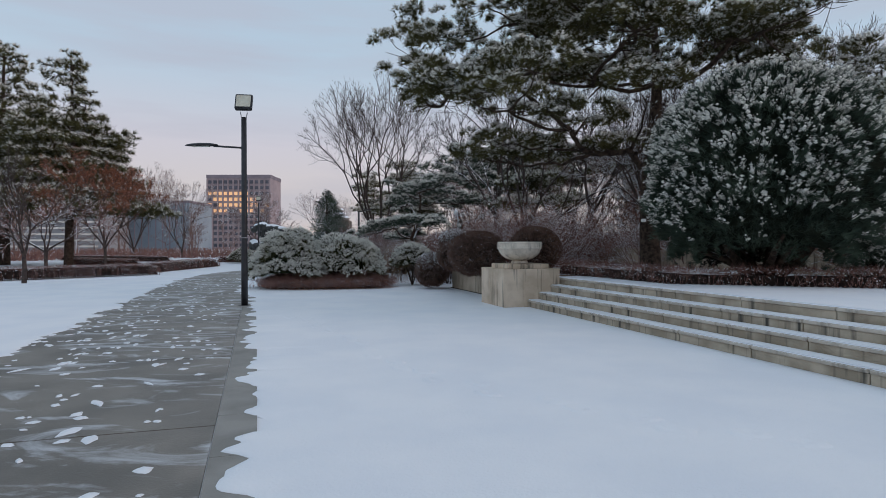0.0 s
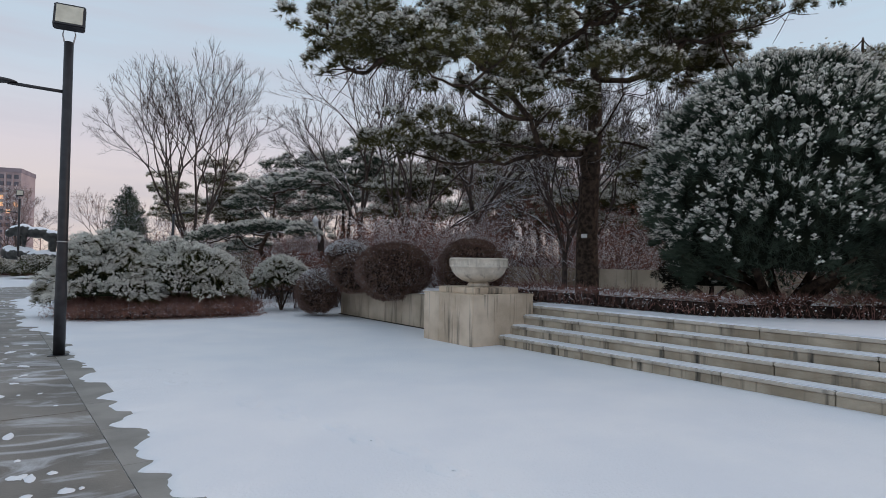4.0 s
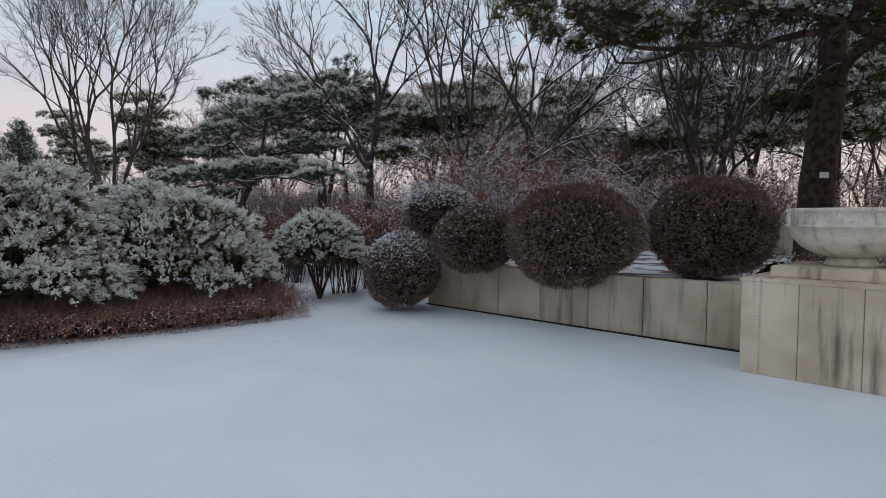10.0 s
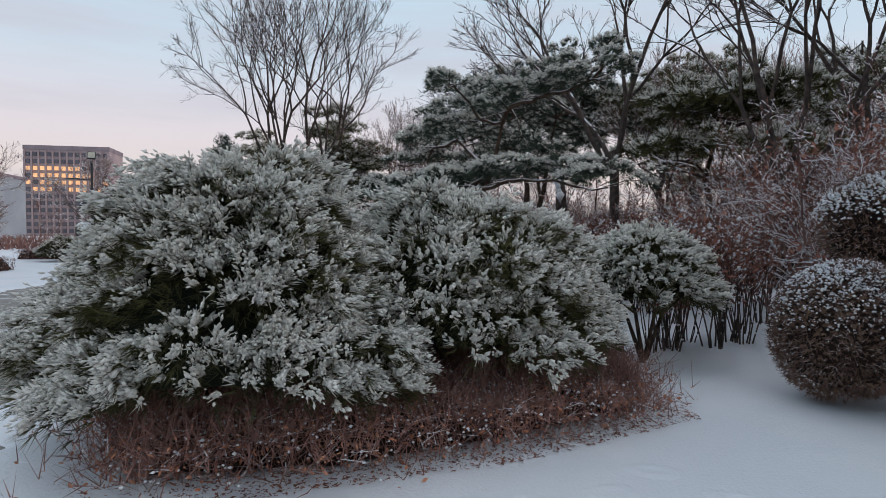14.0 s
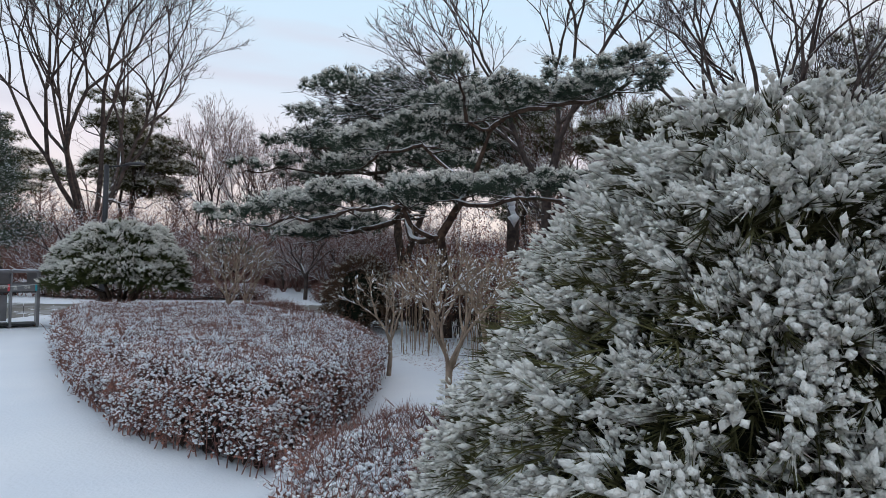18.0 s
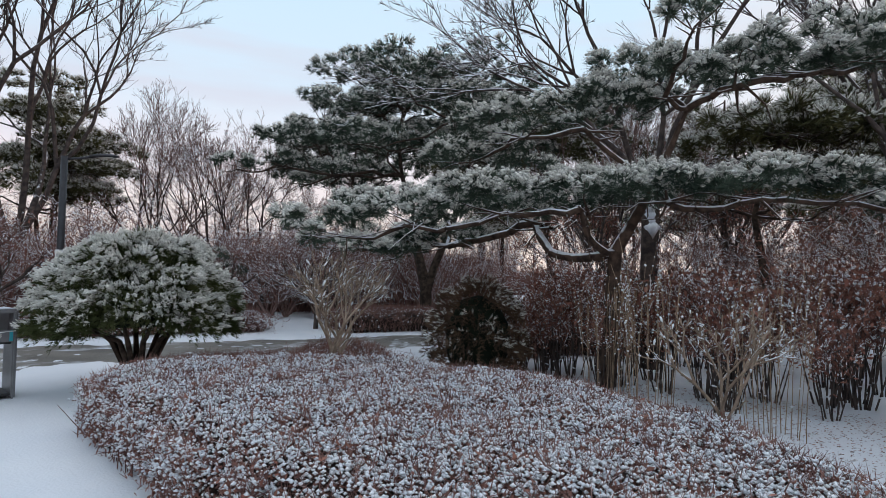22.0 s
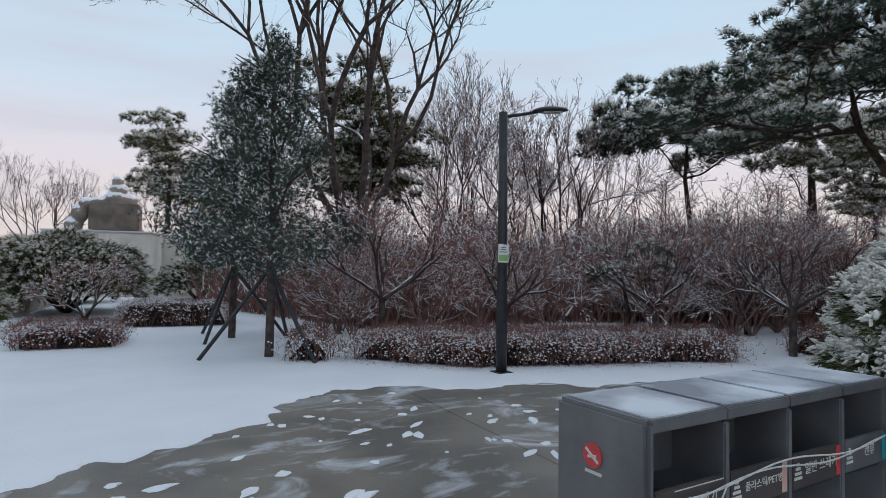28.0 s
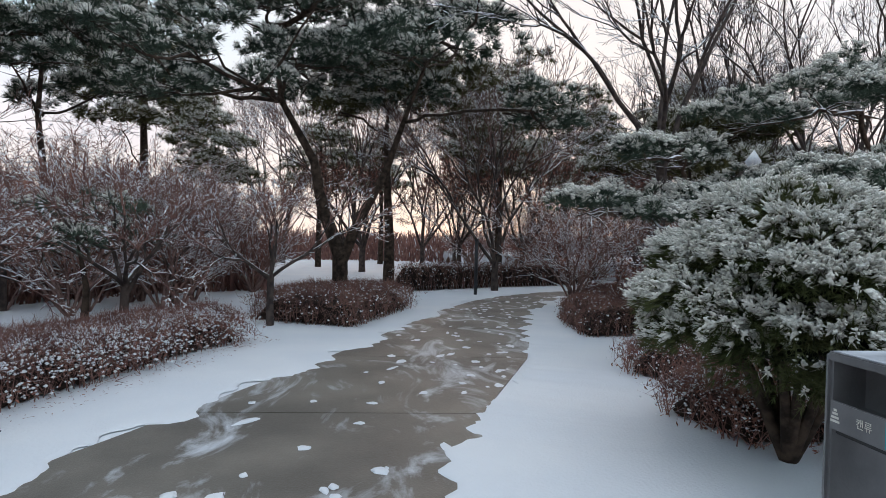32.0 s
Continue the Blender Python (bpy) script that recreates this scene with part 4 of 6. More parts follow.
def snow_edge(name, line, side, out_w, seed, amp=0.16, inset=0.0, late=0.0, late_y=18.5, bare=0.0):
    """Snow lying over the edge of the paving, with an uneven melted rim. side: +1 rim to the left of the line's way."""
    pts = smooth_line(line, 0.05)
    rows = []
    for i, p in enumerate(pts):
        d = pts[min(i + 1, len(pts) - 1)] - pts[max(i - 1, 0)]
        d /= np.linalg.norm(d)
        nrm = np.array((-d[1], d[0])) * side
        w = inset + late * (min(1, max(0, (p[1] - late_y) / 3)) if late_y < 30 else min(1, max(0, (p[0] + 8.6) / 2)) * (p[1] > 33)) + amp * (noise.noise((p[0] * 1.7 + seed, p[1] * 1.7, 0)) * 1.6 + noise.noise((p[0] * 5 + seed, p[1] * 5, 3)) * 0.8 + noise.noise((p[0] * 12, p[1] * 12, seed)) * 0.16)
        rim = p + nrm * w
        low = min(1.0, max(0.06, (w - bare + 0.10) / 0.16))
        rows.append([(*(rim), 0.010 * low), (*(rim - nrm * 0.012), 0.020 * low), (*(rim - nrm * 0.10), 0.025 * low), (*(rim - nrm * (out_w * 0.5)), 0.012 * low), (*(p - nrm * (out_w + 0.5)), -0.002)])
    bm_ = bmesh.new()
    vs = [[bm_.verts.new(q) for q in r] for r in rows]
    for a, b in zip(vs, vs[1:]):
        for k in range(4):
            bm_.faces.new((a[k], a[k + 1], b[k + 1], b[k]))
    ob = part(name, bm_, M_SNOW, None, smooth=True)
    return tagged(ob, "snow lying over the edge of the footpath", "snow", kind="structure")


snow_edge("snow_edge_left", LEFT, -1, 1.4, 3.0, 0.20, 0.30, -0.24, 33.0, bare=-0.5)
snow_edge("snow_edge_right", RIGHT[:6], 1, 1.4, 9.0, 0.20, -0.30, 0.44, bare=-0.33)
snow_edge("snow_edge_bend", RIGHT[5:], 1, 1.2, 17.0, 0.20, 0.04)

# ---------------------------------------------------------------- terrace, steps, plinth
TZ = 0.74
terrace = part("terrace", prism_bm([uv(2.03, -60), uv(2.03, 1.31), uv(1.25, 1.32), uv(1.25, 7.3), uv(9, 9.5), uv(70, 14), uv(70, -60)], -0.05, TZ), M_SOIL)
tagged(terrace, "raised terrace of thin snow and dry leaves", "terrace", kind="structure")
plaza_snow = part("terrace_snow", prism_bm([uv(1.71, -60), uv(1.71, 0.0), uv(2.5, 0.0), uv(2.5, -3.2), uv(6, -5.8), uv(14, -10.5), uv(40, -22), uv(40, -60)], TZ, TZ + 0.02), M_SNOW)
tagged(plaza_snow, "smooth snow on the upper terrace", "snow", kind="structure")
steps = thing("stone_steps", (*uv(0.65, 0), 0), "four pale granite steps with snow on the treads", "steps", kind="structure")
rs = random.Random(4)
for k in range(4):
    v = 1.3
    while v > -34:
        ln = rs.uniform(1.35, 1.75)
        w = 0.33 + 0.03 if k < 3 else 0.42
        a = UX * (0.33 * k + w / 2) + UY * (v - ln / 2)
        m = pose(float(a[0]), float(a[1]), 0.185 * k, 0, 0, 17)
        part("riser_stone", boxm(w - 0.03, ln - 0.014, 0.128, m @ pose(0.015, 0, 0.064), 0.004), M_RISER, steps)
        part("step_slab", boxm(w, ln - 0.016, 0.052, m @ pose(0, 0, 0.159), 0.010), M_STEP, steps)
        v -= ln
tread = bmesh.new()
for k in range(3):
    a = UX * (0.33 * k + 0.185) + UY * (-16)
    box(tread, 0.275, 34, 0.016, pose(float(a[0]) + 0.004, float(a[1]), 0.185 * (k + 1) + 0.006, 0, 0, 17), 0.006)
part("tread_snow", tread, M_SNOW, steps, "snow on the treads")["kind"] = "stuff"

plinth = thing("urn_plinth", (*uv(0.8, 0.8), 0), "pale streaked stone plinth beside the steps", "plinth", turn=17)
for i in range(3):
    part("stone_panel", boxm(0.02, 0.525, 0.95, pose(-0.80, -0.53 + 0.53 * i, 0.475), 0.004), M_STONE, plinth)
    part("stone_panel", boxm(0.525, 0.02, 0.95, pose(-0.53 + 0.53 * i, -0.80, 0.475), 0.004), M_STONE, plinth)
part("core", boxm(1.58, 1.58, 0.94, pose(0, 0, 0.47)), M_STONE, plinth)
part("cap", boxm(1.63, 1.63, 0.045, pose(0, 0, 0.965), 0.01), M_STONE, plinth)
part("upper_slab", boxm(1.18, 1.18, 0.12, pose(0, 0, 1.047), 0.012), M_STONE, plinth)
urn = thing("stone_urn", (*uv(0.8, 0.8), 1.107), "round pale stone bowl with a carved band", "urn", turn=17)
part("foot", lathe_bm([(0.22, 0), (0.24, 0.02), (0.22, 0.06), (0.2, 0.09)], 32), M_URN, urn, smooth=True)
part("bowl", lathe_bm([(0.18, 0.085), (0.33, 0.12), (0.46, 0.20), (0.545, 0.30), (0.580, 0.395), (0.600, 0.400), (0.603, 0.425), (0.592, 0.430), (0.592, 0.555), (0.603, 0.560), (0.603, 0.585), (0.58, 0.595), (0.54, 0.59), (0.51, 0.5), (0.1, 0.42)], 56), M_URN, urn, smooth=True)
band = bmesh.new()
for k in range(36):
    a = k * math.tau / 36
    box(band, 0.022, 0.05 if k % 2 else 0.03, 0.06 if k % 3 else 0.10, pose(0.594 * math.cos(a), 0.594 * math.sin(a), 0.492, 0, 0, math.degrees(a)), 0.003)
part("carved_band", band, M_URN, urn)["kind"] = "stuff"
for k in range(4):
    a = math.radians(45 + 90 * k)
    part("boss", boxm(0.03, 0.11, 0.16, pose(0.598 * math.cos(a), 0.598 * math.sin(a), 0.492, 0, 0, math.degrees(a)), 0.006), M_URN, urn)

wall = thing("garden_wall", (*uv(1.12, 4.4), 0), "low pale stone retaining wall under the ball bushes", "wall", kind="structure", turn=17)
for i in range(7):
    part("wall_panel", boxm(0.25, 0.83, 0.80, pose(0, -2.5 + 0.84 * i, 0.40), 0.008), M_WALL, wall)
part("foot_strip", boxm(0.07, 5.86, 0.012, pose(-0.16, 0.02, 0.006)), M_SHADE_JOINT, wall, "dark strip along the foot of the wall")
back_wall = thing("back_wall", (*uv(9.5, 0), TZ), "low pale wall at the back of the terrace", "wall", kind="structure", turn=17)
for i in range(12):
    part("wall_panel", boxm(0.3, 2.0, 0.72, pose(0, -12 + 2.02 * i, 0.36), 0.01), M_WALL, back_wall)

# ---------------------------------------------------------------- lamps
def street_lamp(name, at, h, arm_z, arm_way, arm_len, label, flood=False, rise=0.135):
    t = thing(name, at, label, "street lamp")
    part("base_plate", boxm(0.26, 0.26, 0.02, pose(0, 0, 0.01), 0.004), M_POLE, t)
    part("pole", tube_bm([(0, 0, 0), (0, 0, 0.9), (0, 0, 1.82), (0, 0, h)], [0.085, 0.085, 0.075, 0.068], 16), M_POLE, t, smooth=True)
    part("joint_ring", tube_bm([(0, 0, 1.81), (0, 0, 1.83)], 0.082, 16), M_METAL, t)
    a = math.atan2(arm_way[1], arm_way[0])
    m = pose(0, 0, arm_z, 0, 0, math.degrees(a))
    arm = tube_bm([(0, 0, 0), (arm_len * 0.30, 0, arm_len * rise * 0.4), (arm_len * 0.55, 0, arm_len * rise * 0.8)], 0.026, 10)
    bmesh.ops.transform(arm, matrix=m, verts=arm.verts)
    part("arm", arm, M_POLE, t, smooth=True)
    hm = m @ pose(arm_len * 0.76, 0, arm_len * rise, 0, -4 if rise > 0.1 else 2, 0)
    head = bmesh.new()
    bmesh.ops.create_uvsphere(head, u_segments=20, v_segments=12, radius=1.0)
    for v in head.verts:
        f = 1.0 - 0.35 * v.co.x
        v.co = Vector((v.co.x * arm_len * 0.30, v.co.y * 0.13 * min(1.0, f), v.co.z * (0.065 if v.co.z > 0 else 0.030)))
    bmesh.ops.transform(head, matrix=hm, verts=head.verts)
    hd = part("lamp_head", head, M_POLE, t, smooth=True)
    part("lens", boxm(arm_len * 0.30, 0.14, 0.012, hm @ pose(0.02, 0, -0.028), 0.004), M_LENS, hd)
    if flood:
        for s in (-1, 1):
            part("bracket", tube_bm([(0.06 * s, 0, h - 0.02), (0.09 * s, 0, h + 0.12), (0.07 * s, 0, h + 0.22)], 0.012, 6), M_METAL, t)
        fm = pose(0, 0, h + 0.40, -24, 0, 8)
        fl = part("floodlight", boxm(0.44, 0.14, 0.46, fm, 0.02), M_POLE, t)
        part("glass", boxm(0.37, 0.01, 0.36, fm @ pose(0, -0.072, 0.0), 0.003), M_LENS, fl)
    return t


M_METAL = mat("grey_metal", (0.30, 0.30, 0.31), (0.42, 0.42, 0.43), 6, 0.4, 0.1, 80, metal=0.7)
M_LENS = mat("lamp_lens", (0.45, 0.44, 0.36), (0.55, 0.54, 0.45), 5, 0.25, 0.1, 60)
street_lamp("street_lamp", (-3.83, 16.75, 0), 5.03, 4.22, (-1, -0.15), 1.42, "dark steel street lamp with a floodlight on top", True, 0.03)
street_lamp("street_lamp", (-4.36, 42.45, 0), 4.02, 3.95, (0.95, -0.35), 1.0, "dark steel street lamp with a small green notice")
street_lamp("street_lamp", (-15.7, 56.4, 0), 5.6, 4.6, (-1, 0.1), 1.4, "far dark steel street lamp with a floodlight", True, 0.03)

# ---------------------------------------------------------------- plants by the plaza
dome_shrub("dwarf_pine", (-4.35, 23.55, 0), 1.38, 1.38, 0.52, 2.16, 11, 350, "broad snow-laden dwarf pine with long needles", M_NEEDLE, 0.145, 1.0, 9, -0.22, min_nz=-0.9, k=17, sp=0.22, lump_n=14, fr=0.084, full=0.93, rough=0.13, white=6, nt=7, droop=0.5, core_s=0.72, soft_=True, cone=0.20)
dome_shrub("dwarf_pine", (-2.39, 24.14, 0), 1.45, 1.35, 0.64, 1.92, 12, 320, "domed snow-laden dwarf pine over a red-leaved bed", M_NEEDLE, 0.14, 0.92, 9, -0.22, sp=0.22, k=14, nt=7, droop=0.5, lump_n=11, fr=0.098, full=0.82, white=6, soft_=True, min_nz=-0.4, core_s=0.76)
dome_shrub("dwarf_pine", (0.25, 25.0, 0), 0.78, 0.74, 0.80, 1.62, 13, 140, "small snowy dwarf pine on a thin stem", M_NEEDLE, 0.12, 0.95, 11, -0.2, sp=0.18, k=14, core_s=0.65, legs=5, stem=0.032, nt=5, lump_n=8, fr=0.12, white=6, min_nz=-0.6, soft_=True)
leafy_hedge("red_leaved_bed", [(-5.4, 23.9), (-4.9, 22.6), (-3.6, 22.5), (-2.4, 22.75), (-0.9, 23.2), (-0.6, 24.3), (-1.8, 25.4), (-4.8, 25.2)], 0.38, 21, "bed of dry russet twigs and leaves under the dwarf pines", M_DRY, 15000, 3200, snow_r=0.014, blade=0.12, twig=M_TWIGR, wild=0.15, category="shrub bed")
ball_bush("ball_bush", (1.1, 22.95, 0.05), 0.63, 0.63, 0.66, 31, 7000, "clipped ball bush with snow, at the end of the wall", 5200)
ball_bush("ball_bush", (2.0, 23.3, 1.2), 0.68, 0.66, 0.52, 32, 4200, "clipped ball bush capped with snow", 5200)
ball_bush("ball_bush", (1.98, 22.0, 0.72), 0.68, 0.66, 0.55, 33, 6200, "brown clipped ball bush hanging over the wall", 700)
ball_bush("ball_bush", (2.62, 20.35, 0.62), 0.93, 0.90, 0.73, 34, 13000, "large brown clipped ball bush hanging over the wall", 250)
ball_bush("ball_bush", (4.35, 19.42, 0.76), 0.82, 0.82, 0.72, 35, 11000, "large brown clipped ball bush behind the urn", 80)
leafy_hedge("terrace_hedge", strip([uv(2.9, 2.4), uv(2.9, -3.2), uv(6.2, -5.9), uv(13, -9.5), uv(24, -14)], 0.7), 0.38, 41, "low clipped hedge of dry red-brown leaves", M_LEAFR, 24000, 5000, z=TZ, snow_r=0.015, wild=0.05)

ball_bush("brown_shrub", (14.4, 14.7, TZ), 1.7, 1.5, 0.78, 36, 12000, "broad brown twiggy shrub before the far wall", 2500, None, "")

# big pine and round conifer on the terrace
pine("black_pine", (8.3, 20.25, TZ), [(0, 0, -0.1), (-0.1, -0.1, 1.6), (-0.15, -0.3, 3.2), (0.05, -0.2, 4.6), (0.2, 0, 6.2), (0.1, 0, 8.0), (-0.2, 0, 10.0)],
     crown_pads(51, (-0.4, -0.6, 7.6), (6.0, 4.8, 2.7), 39, 0.9, 1.6) + [(-7.6, -1.5, 6.9, 1.5), (-6.6, -2, 5.6, 1.6), (-5, -3, 4.9, 1.5), (-3.2, -2.5, 4.5, 1.5), (-7.0, 0, 8.0, 1.5), (4.5, -2, 6.4, 1.2), (-3.5, 2, 4.4, 1.3), (-1.5, -3.5, 5.2, 1.3), (2.2, -3.0, 4.6, 1.2), (-5.4, 0.5, 9.2, 1.4), (-1.2, -1.6, 3.9, 0.8), (-2.4, -1.8, 3.8, 0.9), (-3.6, -1.2, 4.0, 0.9), (-6.2, -3.2, 5.2, 1.2), (-4.4, -4.2, 5.6, 1.2), (2.6, -0.6, 4.4, 0.9), (-5.6, 0.2, 3.9, 1.1), (-4.6, 0.6, 3.9, 1.1), (-3.6, -0.4, 3.7, 1.0), (-5.0, -0.9, 4.2, 1.1), (-7.2, -1.6, 5.3, 1.2), (-6.2, -2.0, 5.6, 1.3), (-5, -2.4, 5.9, 1.3), (-7.6, -1.0, 6.2, 1.2)], 52,
     "tall spreading black pine with snow on its boughs", M_NEEDLEK, 300, 0.20, 13, 0.85, w=0.014, r0=0.34, sb=3, sl=3, cs=0.28)
obj("tree_tag", boxm_mesh(0.16, 0.012, 0.10), M_LABEL).matrix_basis = pose(7.93, 19.88, 2.40, 0, 0, -30)
tagged(bpy.data.objects["tree_tag"], "small white number tag on the pine trunk", "tag")
dome_shrub("round_conifer", (8.75, 14.3, TZ), 2.45, 2.45, 0.65, 4.85, 53, 760, "dense round conifer with snow-tipped shoots", M_NEEDLEB, 0.22, 0.62, 12, -0.72, w=0.013, stem=0.14, core_s=0.88, sp=0.24, k=10, rise=2.2, min_nz=-0.38, fr=0.16, lump_n=4, rough=0.07, tier=0.25, white=5, full=0.92)
dome_shrub("dark_yew", (10.9, 13.2, TZ), 0.9, 0.8, 0.1, 0.95, 55, 60, "low dark evergreen with snow on its side", M_NEEDLEB, 0.14, 0.7, 8, -0.4, legs=5)
dome_shrub("dark_yew", (9.9, 17.3, TZ), 1.25, 1.1, 0.35, 1.35, 56, 90, "cloud-pruned dark evergreen under the pine", M_LEAFD, 0.12, 0.2, 12, -0.3, legs=6, rough=0.22, w=0.011)

# spreading pine with long snowy boughs
SP = (0.4, 32.0)
pads = [(-3.0, 34.2, 2.3, 0.8), (-2.3, 33.6, 2.5, 0.9), (-1.6, 32.6, 2.65, 0.95), (-1.0, 31.6, 2.75, 0.95), (-0.4, 30.7, 2.8, 0.95), (0.2, 29.8, 2.85, 0.9), (0.8, 28.9, 2.8, 0.9), (1.4, 28.0, 2.6, 0.85), (-1.2, 35.4, 2.0, 0.8), (-0.4, 34.6, 2.3, 0.9), (0.2, 33.2, 2.7, 0.9), (0.6, 31.5, 2.9, 0.8),
        (-0.7, 33.0, 3.9, 0.9), (-0.3, 32.0, 4.0, 1.0), (-0.1, 30.9, 4.3, 1.0), (0.3, 30.0, 4.4, 1.0), (0.8, 29.3, 4.5, 0.9), (1.5, 28.8, 4.7, 0.8), (-1.0, 30.1, 4.7, 0.45), (0.5, 31.5, 4.7, 0.8), (-0.6, 34.0, 3.6, 0.8), (1.6, 28.6, 5.1, 0.5),
        (-1.4, 36.7, 2.15, 0.55), (-0.9, 36.2, 2.2, 0.6), (-0.4, 35.5, 2.25, 0.6), (-1.6, 36.0, 2.85, 0.5), (-0.9, 35.5, 3.0, 0.6), (-0.3, 34.9, 3.1, 0.6)]
pine("spreading_pine", (*SP, 0), [(0, 0, -0.1), (-0.2, -0.2, 1.2), (-0.5, -0.4, 2.0), (-0.1, -0.8, 3.0), (0.0, -1.2, 4.0)],
     [(x - SP[0], y - SP[1], z, a) for x, y, z, a in pads], 54,
     "low spreading pine with long snow-covered boughs", M_NEEDLEB, 620, 0.16, 9, 0.95, w=0.010, r0=0.15, bark=M_BARKS, flat=0.26, cs=0.20, sb=6, sl=4)
pine("dwarf_pine_tree", (-0.6, 43.6, 0), [(0, 0, -0.1), (0.1, 0, 0.8), (0, 0.1, 1.6)], [(0, 0, 1.9, 0.8), (-0.7, 0.2, 1.5, 0.6), (0.6, -0.3, 1.5, 0.6)], 57, "small snowy pine behind the hedge", M_NEEDLEB, 260, 0.18, 8, 0.6, w=0.01, r0=0.07)

stump = thing("broken_trunk", (2.47, 32.3, 0), "broken grey tree trunk with snow plastered on it", "tree trunk")
part("trunk", tube_bm([(0.12, 0, -0.05), (0.06, 0.02, 1.3), (0, 0, 2.6), (-0.10, -0.02, 3.35)], [0.19, 0.16, 0.13, 0.07], 12), M_BARKD, stump, smooth=True)
V_, F_ = lumps(np.array([(-0.06 - 0.03 * k, -0.10, 2.55 + 0.11 * k) for k in range(8)]), 0.13, np.random.default_rng(3), 1.3)
heap("snow", V_, F_, M_FLUFF, stump, "snow stuck to the broken top", True)

# low clipped azalea hedge with snow
leafy_hedge("azalea_hedge", [(-5.3, 26.7), (-5.9, 28.2), (-6.1, 30.1), (-6.1, 32.0), (-6.0, 34.2), (-5.2, 35.0), (-3.6, 34.4), (-2.7, 33.0), (-2.2, 31.2), (-2.8, 29.2), (-4.2, 27.4)], 0.60, 61, "broad low azalea hedge dotted with snow", M_LEAFR, 24000, 42000, snow_r=0.0145)
leafy_hedge("azalea_shrub", [(-5.6, 25.3), (-5.1, 24.7), (-4.2, 24.9), (-3.6, 25.9), (-4.2, 26.6), (-5.2, 26.2)], 0.42, 58, "small loose azalea between the pine and the hedge", M_LEAFR, 3800, 9000, snow_r=0.016, wild=0.03)
leafy_hedge("azalea_shrub", [(-4.5, 35.3), (-3.2, 35.0), (-2.6, 35.8), (-3.6, 36.6), (-4.6, 36.3)], 0.34, 59, "low azalea under the domed pine", M_LEAFR, 1800, 900, snow_r=0.014, wild=0.06)
leafy_hedge("azalea_shrub", [(-2.6, 34.6), (-1.4, 34.9), (-1.1, 35.9), (-2.0, 36.3), (-2.9, 35.6)], 0.40, 60, "low twiggy azalea beside the path", M_LEAFR, 1500, 700, snow_r=0.014, wild=0.09)
dome_shrub("domed_pine", (-4.84, 36.14, 0), 1.16, 0.97, 0.84, 2.08, 62, 350, "umbrella-shaped dwarf pine under thick snow", M_NEEDLEY, 0.105, 0.97, 16, -0.16, stem=0.055, k=21, sp=0.20, min_nz=0.06, rise=0.2, droop=0.6, fr=0.105, lump_n=12, rough=0.11, tier=0.6, core_s=0.72, full=0.92, white=7, nt=4, legs=12, soft_=True)
dome_shrub("dark_conical_bush", (-0.6, 33.7, 0), 0.72, 0.72, 0.05, 1.6, 63, 90, "dark conical evergreen bush", M_LEAFB, 0.10, 0.35, 9, -0.6, sp=0.2, rough=0.06, w=0.009)

# young magnolias and canes
M_BUD = mat("cream_buds", (0.42, 0.33, 0.22), (0.62, 0.54, 0.42), 9, 0.8, 0.0, rand=0.2)
mag = forked_tree("young_magnolia", (-3.4, 33.7, 0), 71, 1.95, "young bare tree with stout pale branches, cream buds and snow", 4, 0.036, 3, (14, 40), 0.36, 0.06, (20, 44), 0.0075, M_MAG, M_MAG, "young magnolias", snow_n=60, snow_r=0.011, shoots=1, line=0.30, thick=1.0, leaf_n=420, leaf=M_BUD, leaf_s=0.012)
for i, (x, y, s) in enumerate([(-3.45, 26.9, 0.9), (-2.9, 26.95, 0.9), (-1.8, 26.7, 0.85), (-2.2, 26.3, 0.9), (-2.6, 29.3, 0.75), (-2.9, 34.2, 0.9)]):
    again(mag, "young_magnolia", (x, y, 0), 70 * i, s)
straw = bare_tree("straw_canes", (-1.2, 30.6, 0), 74, 1.9, "clump of pale straw-coloured canes", 16, 0.006, (3,), 0.07, (8, 20), 0.4, 0.05, 0.5, 0.03, M_CANE, M_CANE, "straw canes", 120, category="shrub", flat_from=1, snow_r=0.016, base_r=0.34)
for x, y, s in [(-0.8, 29.4, 0.95), (-1.3, 28.0, 0.85), (-0.5, 31.5, 0.9)]:
    again(straw, "straw_canes", (x, y, 0), 90 * x, s)
cane = bare_tree("cane_thicket", (0.0, 30.2, 0), 72, 1.75, "thicket of thin dark stems with dry leaves", 9, 0.012, (6, 5), 0.22, (18, 42), 0.42, 0.05, 0.5, 0.06, M_BARKD, M_TWIGR, "thicket", 160, leaf_n=520, leaf=M_LEAFR, category="shrub", flat_from=1, base_r=0.16)
rng = np.random.default_rng(5)
for i in range(60):
    y = rng.uniform(25.6, 34.6)
    x = 0.1 + rng.uniform(0, 1) ** 1.5 * 4.0 - 0.9 * (27.5 < y < 29.5) + (0.6 if y < 27 else 0)
    again(cane, "cane_thicket", (x, y, 0), rng.uniform(0, 360), rng.uniform(0.75, 1.15))

